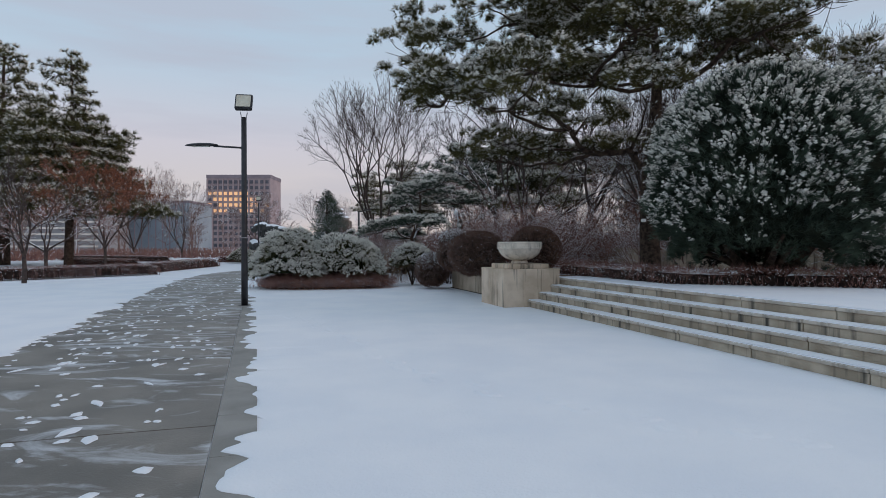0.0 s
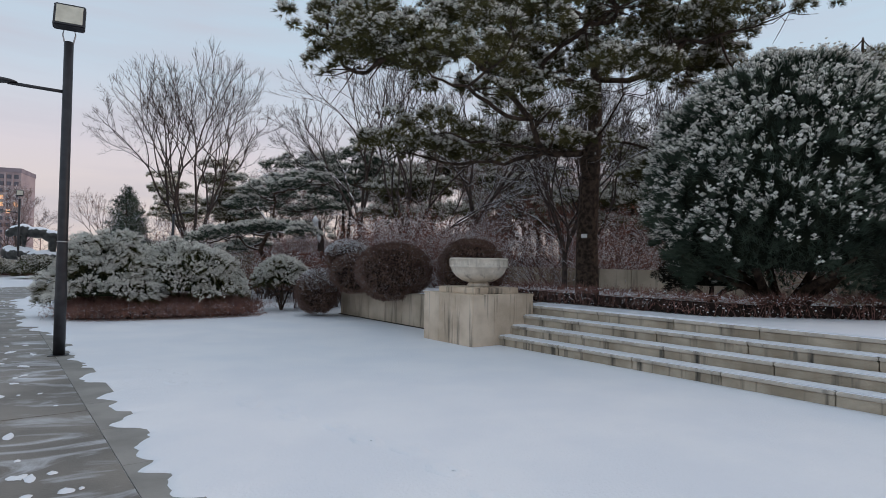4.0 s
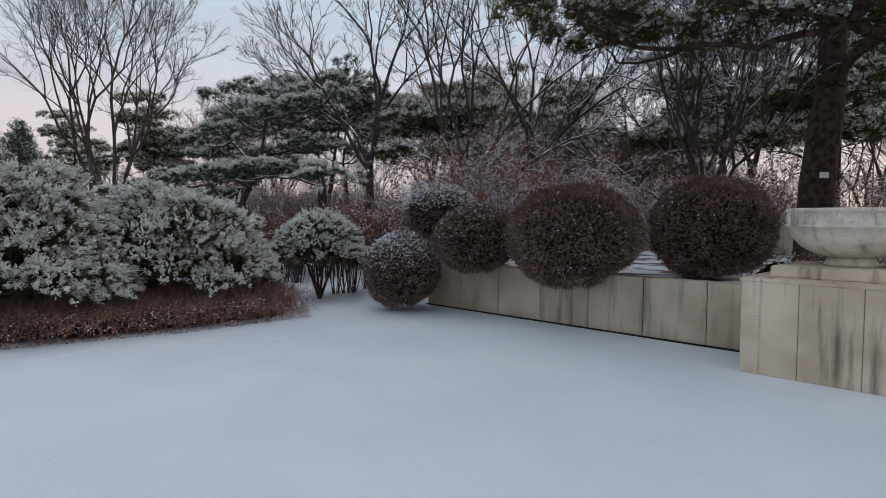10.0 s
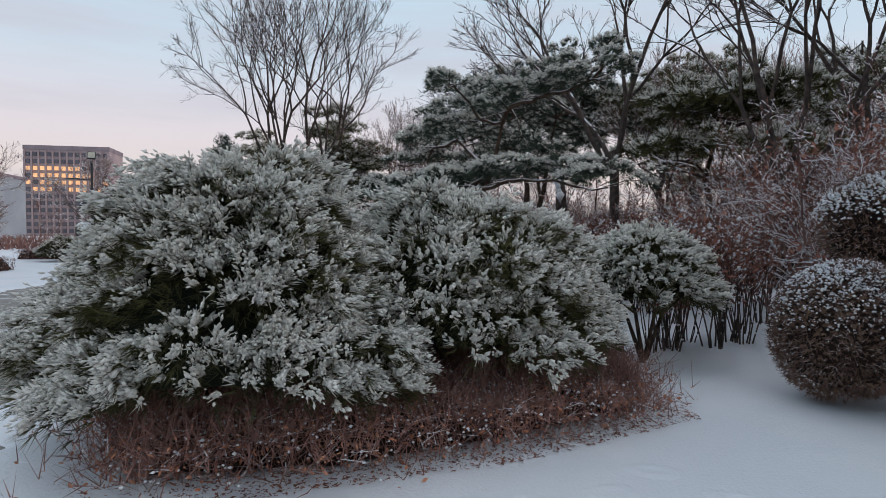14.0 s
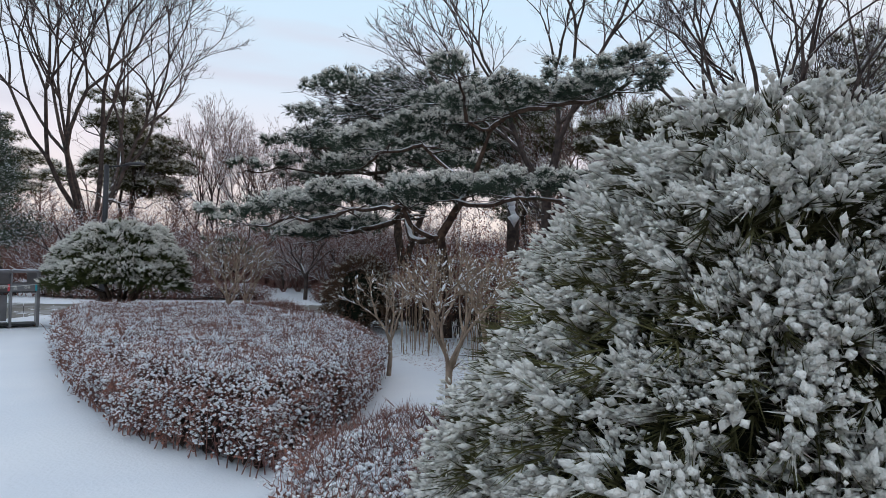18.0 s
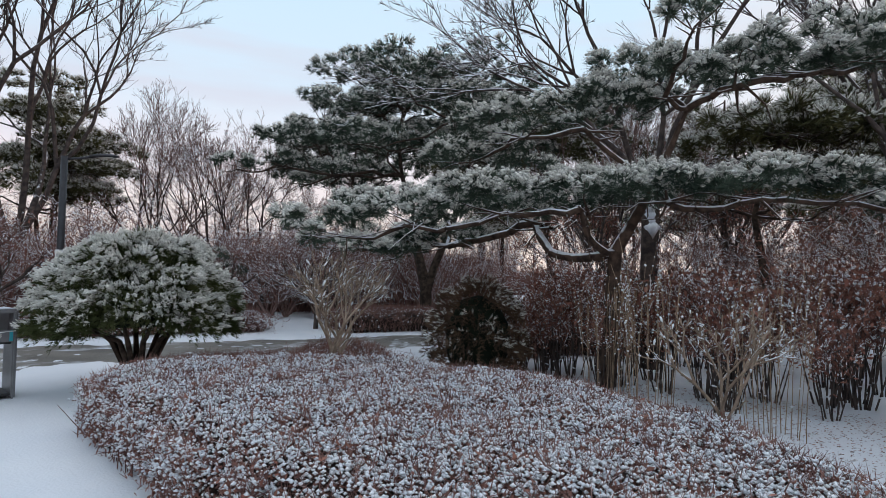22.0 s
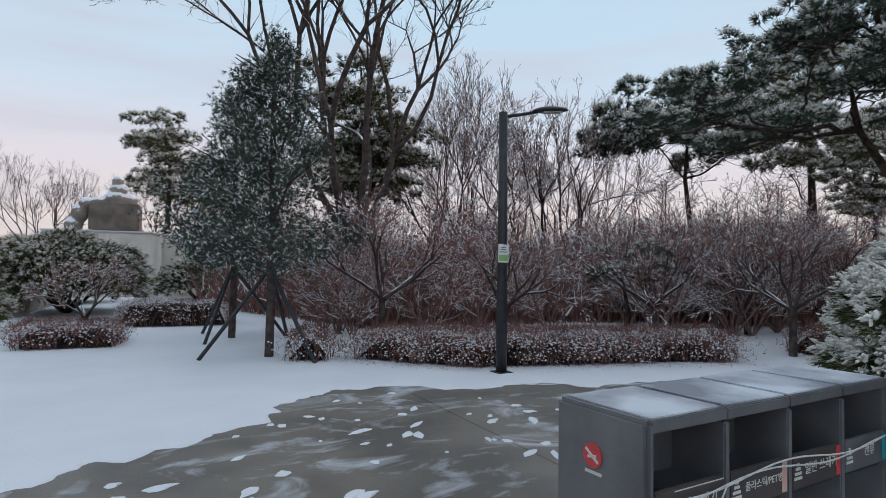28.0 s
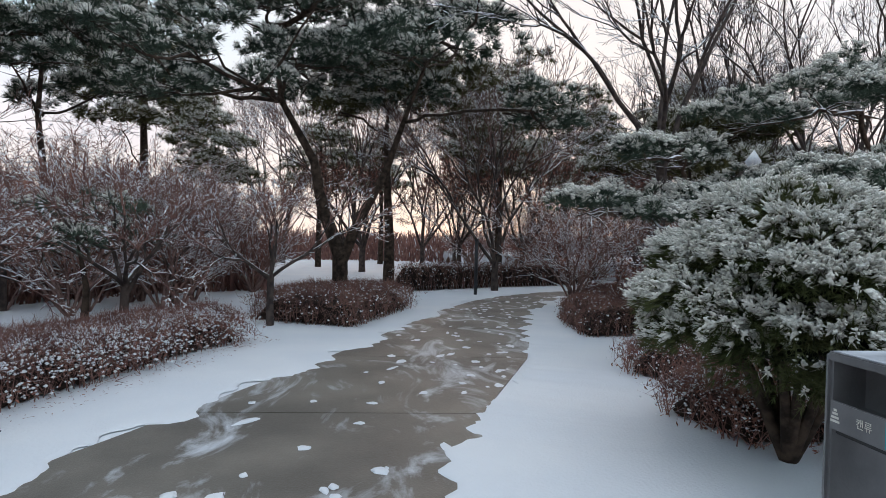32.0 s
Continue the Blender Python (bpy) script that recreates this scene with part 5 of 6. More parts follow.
# thickets
bush = bare_tree("bare_shrub", (5.5, 24.5, 0.3), 73, 3.2, "bare red-brown shrub dusted with snow", 8, 0.026, (6, 5, 3), 0.55, (22, 48), 0.56, 0.03, 0.2, 0.11, M_TWIG, M_TWIGR, "bare shrubs", 320, category="shrub", flat_from=1, snow_r=0.018, line=0.60, thick=0.75)
bush2 = bare_tree("leafy_shrub", (7.0, 30.0, 0.2), 75, 3.0, "shrub that keeps dry red leaves, dusted with snow", 7, 0.026, (6, 5), 0.5, (25, 50), 0.6, 0.03, 0.2, 0.12, M_TWIG, M_TWIGR, "leafy shrubs", 320, leaf_n=1400, leaf=M_LEAFR, category="shrub", flat_from=1, snow_r=0.018, line=0.60, thick=0.75)
spots = [(rng.uniform(3.2, 24), rng.uniform(23.0, 36)) for _ in range(46)] + [(rng.uniform(3.5, 15), rng.uniform(24.5, 29.5)) for _ in range(20)] + [(rng.uniform(-5.5, 18), rng.uniform(45.5, 60)) for _ in range(34)] + [(rng.uniform(12, 30), rng.uniform(13, 24)) for _ in range(12)] + [(rng.uniform(-14, 0), rng.uniform(60, 75)) for _ in range(10)]
spots += [(rng.uniform(0.5, 11), rng.uniform(43.2, 48.5)) for _ in range(18)] + [(-3.6, 46.2), (-2.2, 46.6), (-5.0, 47.3), (-0.6, 46.0), (2.4, 45.4), (3.8, 46.4), (5.0, 45.2)] + [(rng.uniform(-3, 16), rng.uniform(48, 57)) for _ in range(16)]
spots = [p for p in spots if not (7.0 < p[0] < 13.5 and p[1] > 25 and p[1] < 38 and abs(p[0] - (10.1 - 0.36 * (p[1] - 32))) < 2.4)]
for i, (x, y) in enumerate(spots):
    again(bush2 if i % 3 == 0 else bush, "leafy_shrub" if i % 3 == 0 else "bare_shrub", (x, y, 0.05 if y > 37 else 0.25), rng.uniform(0, 360), rng.uniform(0.7, 1.2))

# larger bare trees
tall = forked_tree("tall_bare_tree", (-3.9, 50.4, 0), 33, 14.6, "tall bare deciduous tree with spreading limbs", 6, 0.18, 6, (12, 42), 0.15, 0.045, (15, 33), 0.006, shoots=2, snow_n=200, line=0.15, turn=315)
mid = forked_tree("bare_tree", (9.5, 36.2, 0), 82, 7.2, "bare tree with upswept branches", 5, 0.10, 6, (14, 42), 0.12, 0.045, (12, 28), 0.006, None, M_TWIG, "bare trees", snow_n=500, snow_r=0.016, shoots=1)
for x, y, s, a in [(18, 41, 1.3, 10), (26, 38, 1.3, 160), (2.5, 57, 1.15, 250), (7, 61, 1.2, 20), (-22, 78, 1.1, 90), (-14, 84, 1.1, 190), (-7, 88, 1.2, 290), (25, 46, 1.4, 45), (30, 30, 1.4, 210), (-39.4, 79.4, 1.55, 60), (-32.7, 78.8, 1.3, 140), (16, 64, 1.2, 310), (5.0, 53.0, 1.1, 130)]:
    again(mid, "bare_tree", (x, y, 0), a, s)
lean_tree = forked_tree("bare_tree", (4.4, 33.1, 0), 182, 10.6, "tall bare tree with snow along its upswept limbs", 4, 0.125, 6, (10, 34), 0.36, 0.04, (14, 32), 0.006, None, M_BARKD, "bare trees", snow_n=300, snow_r=0.016, shoots=1, line=0.32, thick=1.0)
fan_tree = forked_tree("bare_tree", (5.3, 28.1, 0), 183, 10.0, "many-stemmed bare tree with snow along its limbs", 6, 0.10, 6, (14, 46), 0.20, 0.035, (14, 32), 0.006, None, M_BARKD, "bare trees", snow_n=300, snow_r=0.016, shoots=1, line=0.38, thick=1.0)
again(fan_tree, "bare_tree", (12.4, 26.5, 0), 130, 0.95)
again(lean_tree, "bare_tree", (8.6, 29.2, 0), 200, 0.95)
again(fan_tree, "bare_tree", (9.6, 23.6, 0.3), 250, 0.85)
again(lean_tree, "bare_tree", (17.0, 27.5, 0), 80, 1.0)
cherry = forked_tree("cherry_tree", (1.6, 41.5, 0), 83, 3.1, "small bare cherry tree with snow on its branches", 5, 0.06, 5, (30, 65), 0.28, 0.03, (16, 36), 0.004, M_BARKD, M_TWIGR, "small bare trees", snow_n=260, snow_r=0.012, shoots=2, line=0.22, thick=0.8)
for x, y, s, a in [(-0.2, 43.2, 1.0, 70), (-2.9, 44.5, 0.95, 150), (-4.9, 45.9, 1.1, 230), (4.2, 44.2, 1.0, 310), (-10.1, 48.6, 0.62, 20), (3.0, 47, 1.1, 190), (7.3, 33.0, 0.9, 120), (4.4, 32.9, 0.9, 260), (-20, 33, 1.5, 100), (13.2, 33.4, 1.0, 280), (6.0, 47.5, 1.2, 15), (8.6, 46.5, 1.2, 215)]:
    again(cherry, "cherry_tree", (x, y, 0), a, s)
forked_tree("lawn_tree", (-16.6, 26.5, 0), 85, 5.4, "slender bare tree on the snowy lawn", 4, 0.085, 5, (10, 32), 0.22, 0.05, (14, 30), 0.007)
forked_tree("red_leaved_oak", (-20.5, 39.5, 0), 84, 6.8, "small tree that keeps its dry red leaves", 5, 0.09, 5, (8, 28), 0.25, 0.04, (15, 34), 0.006, leaf_n=12000, leaf=M_LEAFO, leaf_s=0.06)
oak = forked_tree("red_leaved_tree", (13.5, 34.5, 0), 86, 5.6, "bare-stemmed tree with clinging red-brown leaves", 5, 0.09, 5, (18, 45), 0.25, 0.04, (15, 34), 0.006, leaf_n=6000, leaf=M_LEAFR)
again(oak, "red_leaved_tree", (18.5, 36.5, 0), 90, 1.1)
again(oak, "red_leaved_tree", (15.5, 41.5, 0), 30, 0.9)
again(oak, "red_leaved_tree", (21.5, 36.5, 0), 200, 1.0)
again(oak, "red_leaved_tree", (13.6, 30.0, 0), 300, 0.85)


def upright_pine(name, at, h, seed, label, r=3.0, z0=0.35, n=30):
    return pine(name, at, [(0, 0, -0.1), (0.1, 0, h * 0.3), (0, 0.1, h * 0.6), (0.1, 0, h * 0.96)], crown_pads(seed, (0, 0, h * (z0 + 1) / 2), (r, r, h * (1 - z0) / 2), n, r * 0.30, r * 0.48), seed, label, M_NEEDLE, 72, 0.40, 6, 0.8, w=0.045, r0=0.02 * h, near=False, cs=0.42)


def tiered_pine(name, at, h, seed, label, r=5.6, z0=0.30):
    rg = np.random.default_rng(seed)
    pads_ = []
    for z in np.arange(z0, 0.99, 0.058):
        rad = r * ((1.04 - z) / (1.04 - z0)) ** 0.75 * rg.uniform(0.85, 1.1)
        m = max(3, int(rad * 2.2))
        a0 = rg.uniform(0, 6)
        for q in range(m):
            a = a0 + q * math.tau / m + rg.uniform(-0.3, 0.3)
            d = rad * rg.uniform(0.5, 0.95)
            pads_.append((d * math.cos(a), d * math.sin(a), z * h - d * 0.12, max(0.8, rad * rg.uniform(0.36, 0.48))))
    pads_ += [(0.3, 0, h * 0.98, 0.7), (0.2, 0.3, h * 0.95, 0.8), (0.5, -0.2, h * 0.92, 1.0)]
    return pine(name, at, [(0, 0, -0.1), (0.15, 0, h * 0.3), (0.35, 0.1, h * 0.6), (0.3, 0, h * 0.97)], pads_, seed, label, M_NEEDLE, 75, 0.38, 7, 0.6, w=0.045, r0=0.021 * h, near=False, cs=0.34, flat=0.16)


tier = tiered_pine("tiered_pine", (-27.1, 46.2, 0), 16.5, 191, "tall pine with flat tiers of snowy boughs")
again(tier, "tiered_pine", (-35.5, 51.0, 0), 120, 1.15)
again(tier, "tiered_pine", (-36.5, 47.5, 0), 250, 0.95)
far = upright_pine("pine_tree", (-44.0, 60.0, 0), 15.5, 91, "tall pine dusted with snow", 4.0, 0.35, 30)
for x, y, s, a in [(-1.4, 56.5, 0.62, 200), (21, 52, 0.9, 20), (24, 34, 0.8, 260), (22, 22, 0.72, 15), (17.5, 47.5, 0.5, 80), (21.5, 43.5, 0.52, 190), (26, 40.5, 0.55, 310), (30, 18, 0.8, 140), (-7.0, 74.6, 0.70, 200), (15.0, 35.2, 0.55, 30), (18.5, 31.5, 0.58, 170), (20.5, 26.5, 0.62, 240)]:
    again(far, "pine_tree", (x, y, 0), a, s)
pine("slender_pine", (9.2, 49.9, 0), [(0, 0, -0.1), (0.2, 0, 2.5), (-0.1, 0.1, 5.0), (0.1, 0, 8.2)], crown_pads(197, (0, 0, 6.8), (3.9, 3.9, 2.0), 30, 0.8, 1.2), 198, "slender pine with an open snowy crown", M_NEEDLEB, 200, 0.28, 7, 0.8, w=0.028, r0=0.16, near=False, cs=0.28)
low = pine("mountain_pine", (6.0, 31.4, 0), [(0, 0, -0.1), (0.3, 0, 1.5), (0.1, 0.2, 3.0), (0.4, 0, 4.4)], crown_pads(97, (0, 0, 4.2), (2.6, 2.4, 1.2), 16, 0.7, 1.2), 98, "low crooked pine with snowy pads", M_NEEDLE, 170, 0.28, 6, 0.8, w=0.03, r0=0.13, near=False, cs=0.30)
for x, y, s, a in [(15.5, 31.0, 1.0, 30), (15, 24, 1.1, 300), (-1.5, 58, 1.3, 90)]:
    again(low, "mountain_pine", (x, y, 0), a, s)
pine("twin_pine", (5.0, 40.6, 0), [(0, 0, -0.1), (0, 0.05, 1.2), (0, 0.5, 2.4), (0.1, 0.7, 3.4), (0.2, 1.5, 4.8), (0.2, 1.8, 6.6)],
     crown_pads(93, (-0.1, 0.2, 6.4), (4.2, 4.4, 1.6), 24, 0.8, 1.3) + [(0.5, -1.9, 8.3, 0.6), (0.4, -1.6, 7.8, 0.9), (-4.0, 0, 6.0, 1.0), (-3.0, 0.3, 7.2, 1.1), (-1.4, 0.2, 7.6, 1.1), (0.6, 0, 7.8, 1.1), (-2.8, 3.0, 4.4, 0.8), (-2.2, -4.0, 4.5, 1.0), (-3.8, -1.5, 5.0, 1.1), (-4.2, -3.0, 6.4, 0.9), (-1.4, -4.6, 4.2, 0.9), (-1.0, 4.4, 4.7, 0.8), (-0.9, 3.4, 5.0, 0.9), (-1.2, 4.8, 6.2, 1.0), (-3.6, 2.2, 5.6, 1.0), (-5.0, 2.8, 4.6, 0.7), (-4.0, 2.2, 4.8, 0.8), (-2.6, 1.4, 4.6, 0.8)], 94, "pine with a crooked twin trunk over the path", M_NEEDLEB, 280, 0.21, 9, 1.0, w=0.018, r0=0.20, sl=2,
     fork=[(0, 0.05, 0.9), (0, -0.3, 1.8), (0.1, -1.0, 3.2), (0.1, -1.4, 4.4), (0.2, -1.9, 5.8)])
pine("leaning_pine", (10.2, 39.6, 0), [(0, 0, -0.1), (0.2, 0, 1.5), (-0.1, 0.1, 3.2), (0.4, 0.2, 5.0), (0.8, 0, 7.0)],
     crown_pads(95, (0.5, 0, 6.6), (3.6, 3.4, 1.7), 24, 0.8, 1.4), 96, "dark pine leaning over the path", M_NEEDLE, 270, 0.25, 7, 0.8, w=0.024, r0=0.2)

# north side of the bend
leafy_hedge("path_hedge", [(-6.0, 44.6), (-4.5, 42.9), (-1.2, 42.0), (0.0, 41.5), (0.6, 42.6), (-2.0, 43.6), (-5.0, 45.2)], 0.50, 64, "low snowy hedge beside the path", M_LEAFR, 11000, 9000, snow_r=0.019, wild=0.13, blade=0.06)
leafy_hedge("brown_hedge", [(1.4, 40.0), (4.4, 38.95), (5.8, 39.6), (5.0, 41.6), (2.2, 42.0)], 0.55, 65, "brown clipped hedge at the bend", M_LEAFB, 6000, 500, wild=0.06)
leafy_hedge("mounded_hedge", [(0.7, 36.0), (2.6, 35.9), (5.2, 34.8), (6.9, 34.1), (6.9, 33.0), (4, 33.4), (1.0, 34.6)], 0.5, 66, "brown mounded hedge beside the path", M_LEAFB, 9000, 300)
leafy_hedge("far_hedge", strip([(9.2, 39.2), (11.2, 36.4), (13.0, 32.6)], 1.2), 0.8, 76, "clipped dark hedge where the path turns", M_LEAFB, 5000, 900)
leafy_hedge("azalea_bed", [(-11.2, 48.0), (-9.6, 47.8), (-9.4, 49.0), (-11.4, 49.6)], 0.45, 67, "low bed of snowy azaleas", M_LEAFR, 2500, 1500, wild=0.05)
leafy_hedge("azalea_bed", [(-9.6, 51.6), (-7.0, 51.2), (-6.8, 53), (-9.4, 53.4)], 0.6, 68, "low bed of snowy azaleas by the monument", M_LEAFB, 2500, 1500)
leafy_hedge("azalea_shrub", [(-7.1, 44.9), (-6.5, 44.5), (-6.2, 45.0), (-6.7, 45.4)], 0.55, 77, "small straggling azalea at the foot of a braced tree", M_LEAFR, 700, 300, wild=0.08)
for i, (x0, y0, x1, y1) in enumerate([(-19.5, 27.8, -14.6, 34.0), (-16.2, 37, -16.4, 47), (-22, 46, -30, 52), (-26, 60, -40, 66), (-15, 57, -20, 58)]):
    leafy_hedge("lawn_hedge", strip([(x0, y0), (x1, y1)], 1.2), 0.6, 169 + i, "low brown hedge on the snowy lawn", M_LEAFR, 4000, 900)
for x, y, r in [(-11.0, 57.0, 2.1), (-6.5, 63.0, 1.5), (-13.1, 51.4, 1.25), (-16.6, 54.6, 1.1), (-17.5, 66, 1.5), (-11.6, 62.5, 1.6)]:
    dome_shrub("dwarf_pine", (x, y, 0), r, r, 0.32 * r, r * 1.18, int(100 + x * 3), int(110 + 75 * r * r), "snowy dwarf pine on the lawn", M_NEEDLE, 0.16 * r ** 0.5, 0.7, 9, -0.3, w=0.014, sp=0.24 * r, k=13, legs=5, nt=5, fr=0.14, lump_n=4, full=0.85)


def braced_tree(at, h, seed, label):
    rng_ = np.random.default_rng(seed)
    t = thing("braced_evergreen", at, label, "tree", "braced evergreens")
    S = [(0, 0, -0.05, 0.03, 0, 1.6, 0.08, 0.07), (0.03, 0, 1.6, 0, 0.05, h * 0.9, 0.09, 0.02)]
    for k in range(16):
        a, z = rng_.uniform(0, math.tau), rng_.uniform(1.3, h * 0.85)
        rr = 1.7 * (1 - (z - 1.3) / h)
        obj("limb", tri_mesh("limb", *tubes([(0.02, 0, z, rr * math.cos(a), rr * math.sin(a), z + rr * 0.5, 0.03, 0.008)], 6), smooth=True), M_BARKD, t)
    obj("trunk", tri_mesh("trunk", *tubes(S, 8), smooth=True), M_BARKD, t)
    PP, DD = [], []
    for k in range(230):
        a, f = rng_.uniform(0, math.tau), rng_.random() ** 0.9
        z = 1.35 + f * (h - 1.5)
        rr = 1.75 * (1 - f) ** 0.75 * rng_.uniform(0.45, 1.15) + 0.12
        m = int(14 + rr * 22)
        g = rng_.uniform(0.25, 1, m)
        out_ = np.array((math.cos(a), math.sin(a), 0.0))
        PP.append(np.array((0, 0, z)) + out_ * (g * rr)[:, None] + (0, 0, 1) * (0.35 * rr * g ** 1.5)[:, None] + rng_.normal(0, 0.05 + 0.04 * rr, (m, 3)))
        DD.append(unit(out_ * 0.8 + (0, 0, 0.5) + rng_.normal(0, 0.55, (m, 3))))
    P, D = np.concatenate(PP), np.concatenate(DD)
    n = len(P)
    heap("foliage", *blades(P, D, 0.10, 7, 0.015, rng_, 0.7), M_NEEDLEB, t)
    ok = rng_.random(n) < 0.28
    heap("snow", *join(lumps(P[ok] + D[ok] * 0.04, 0.010, rng_, 0.6, D[ok], 3.0), blades(P[ok], D[ok], 0.09, 3, 0.013, rng_, 0.5)), M_FLUFF, t, "snow on the foliage")
    for k in range(3):
        b = seed + k * math.tau / 3
        part("brace", tube_bm([(1.15 * math.cos(b), 1.15 * math.sin(b), 0.0), (0.08 * math.cos(b), 0.08 * math.sin(b), 1.45)], 0.035, 8), M_POLE, t, "dark timber brace")
    return t


braced_tree((-7.2, 45.5, 0), 5.9, 1, "evergreen tree held by dark timber braces")
braced_tree((-7.35, 48.5, 0), 5.6, 2, "evergreen tree held by dark timber braces")

# ---------------------------------------------------------------- litter bins
M_BIN = mat("dark_grey_sheet_metal", (0.145, 0.143, 0.148), (0.205, 0.203, 0.208), 3, 0.38, 0.08, 60, metal=0.3)
M_BINTOP = mat("frosted_metal_top", (0.22, 0.23, 0.26), (0.60, 0.63, 0.68), 2.5, 0.6, 0.2, 50)
M_BLACK = mat("black_plastic", (0.012, 0.012, 0.013), (0.025, 0.025, 0.027), 6, 0.5, 0.1)
M_PLATE = mat("brown_label_plate", (0.055, 0.045, 0.042), (0.075, 0.062, 0.058), 6, 0.5, 0.0)
M_CREAM = mat("label_cream", (0.62, 0.60, 0.54), (0.68, 0.66, 0.60), 9, 0.6, 0.0)
M_TEAL = mat("label_teal", (0.02, 0.30, 0.36), (0.03, 0.36, 0.42), 9, 0.5, 0.0)
M_REDL = mat("label_red", (0.55, 0.05, 0.06), (0.62, 0.08, 0.08), 9, 0.5, 0.0)
M_PEACH = mat("label_peach", (0.60, 0.36, 0.28), (0.65, 0.40, 0.32), 9, 0.5, 0.0)
M_BAG = mat("translucent_bag", (0.42, 0.43, 0.44), (0.55, 0.56, 0.57), 3, 0.35, 0.6, 9)
M_ROPE = mat("white_cord", (0.62, 0.62, 0.60), (0.75, 0.75, 0.72), 30, 0.8, 0.5, 90)


def letters(name, body, size, m, material, parent):
    cu = bpy.data.curves.new(name, 'FONT')
    cu.body, cu.size, cu.extrude = body, size, 0.001
    cu.align_x, cu.align_y = 'CENTER', 'CENTER'
    tmp = new(name, cu)
    dg = bpy.context.evaluated_depsgraph_get()
    me = bpy.data.meshes.new_from_object(tmp.evaluated_get(dg))
    bpy.data.objects.remove(tmp)
    me.transform(m)
    return obj(name, me, material, parent)


W, Dp, H = 1.76, 0.46, 1.10
BX, BY = -7.05, 36.62
bins = thing("litter_bins", (BX, BY, 0), "row of four dark steel recycling bins dusted with snow", "litter bin", turn=2)
cw = (W - 0.04) / 4
for i in range(4):
    x = -W / 2 + 0.02 + (i + 0.5) * cw
    part("roof_panel", boxm(cw - 0.003, Dp, 0.045, pose(x, 0, H - 0.0225), 0.005), M_BIN, bins)
    part("frost", boxm(cw - 0.03, Dp - 0.03, 0.008, pose(x, 0, H + 0.003), 0.003), M_BINTOP, bins, "thin snow on the roof")
    part("floor_panel", boxm(cw - 0.05, Dp - 0.02, 0.03, pose(x, 0, 0.06), 0.004), M_BLACK, bins, "perforated floor")
    for s in (-1, 1):
        fp = part("name_panel", boxm(cw - 0.045, 0.018, 0.15, pose(x, s * (Dp / 2 - 0.012), 0.775), 0.004), M_PLATE if i != 3 else M_BIN, bins)
        m = pose(x, s * (Dp / 2 - 0.002), 0.775, 90, 0, 0 if s < 0 else 180)
        text = ("일반쓰레기", "플라스틱/PET병", "일반 쓰레기", "캔류")[i]
        size = (0.055, 0.040, 0.055, 0.055)[i]
        letters("lettering", text, size, m @ pose(0.03, 0, 0.001), M_CREAM, fp)
        icon = bmesh.new()
        for dy, wd in ((0.03, 0.02), (0.012, 0.035), (-0.008, 0.05), (-0.028, 0.06)):
            box(icon, wd, 0.012, 0.002, m @ pose(-cw * 0.36, dy, 0.001))
        part("icon", icon, M_CREAM, fp)
        if i == 0:
            for dy in (-0.062, 0.062):
                part("frame_line", boxm(cw * 0.66, 0.004, 0.002, m @ pose(0.05, dy, 0.001)), M_CREAM, fp)
        else:
            part("colour_mark", boxm(0.035, 0.13, 0.002, m @ pose(cw * 0.40, 0, 0.001)), (None, M_PEACH, M_REDL, M_TEAL)[i], fp)
    part("rim", boxm(cw - 0.06, Dp - 0.06, 0.025, pose(x, 0, 0.685), 0.005), M_BLACK, bins)
    if i < 2:
        bag = lathe_bm([(0.10, 0.08), (0.165, 0.12), (0.17, 0.35), (0.15, 0.55), (0.17, 0.66)], 14)
        for v in bag.verts:
            k = 1 + 0.10 * math.sin(v.co.z * 23 + v.co.x * 30) + 0.05 * math.sin(v.co.y * 55)
            v.co = Vector((v.co.x * k * 1.15 + x, v.co.y * k * 1.05, v.co.z))
        part("rubbish_bag", bag, M_BAG, bins, "half-full translucent rubbish bag", smooth=True)
    elif i == 2:
        part("divider", boxm(cw - 0.1, 0.01, 0.5, pose(x, 0.05, 0.36)), M_BIN, bins)
for i in range(5):
    x = -W / 2 + 0.02 + i * cw
    if i in (0, 4):
        part("side_panel", boxm(0.050, Dp + 0.006, H + 0.002, pose(x, 0, (H + 0.002) / 2), 0.018), M_BIN, bins)
    else:
        part("side_panel", boxm(0.035, Dp, H - 0.055, pose(x, 0, (H - 0.055) / 2 + 0.002), 0.006), M_BIN, bins)
for i in range(4):
    # broad upright behind each opening
    part("upright", boxm(cw * 0.40, 0.02, 0.25, pose(-W / 2 + 0.02 + (i + 0.78) * cw, 0.02, 0.93), 0.003), M_BIN, bins)
sign = part("no_smoking_disc", tube_bm([(-W / 2 - 0.006, 0.02, 0.92), (-W / 2 - 0.012, 0.02, 0.92)], 0.047, 28), M_REDL, bins, "red no-smoking disc")
part("bar", boxm(0.003, 0.078, 0.010, pose(-W / 2 - 0.013, 0.02, 0.92, 35)), M_CREAM, sign)
part("cigarette", boxm(0.003, 0.045, 0.010, pose(-W / 2 - 0.013, 0.02, 0.917, -12)), M_CREAM, sign)
part("small_print", boxm(0.002, 0.085, 0.012, pose(-W / 2 - 0.006, 0.02, 0.855)), M_CREAM, bins)
for k in range(2):
    pts = [(-W / 2 + 0.02 + f * (W - 0.04), -Dp / 2 - 0.012, 0.825 - 0.022 * math.sin(f * math.pi * 3.2 + k) - 0.015 * k) for f in [j / 24 for j in range(25)]]
    part("cord", tube_bm(pts, 0.0038, 6), M_ROPE, bins, "white cord tied round the bins", smooth=True)
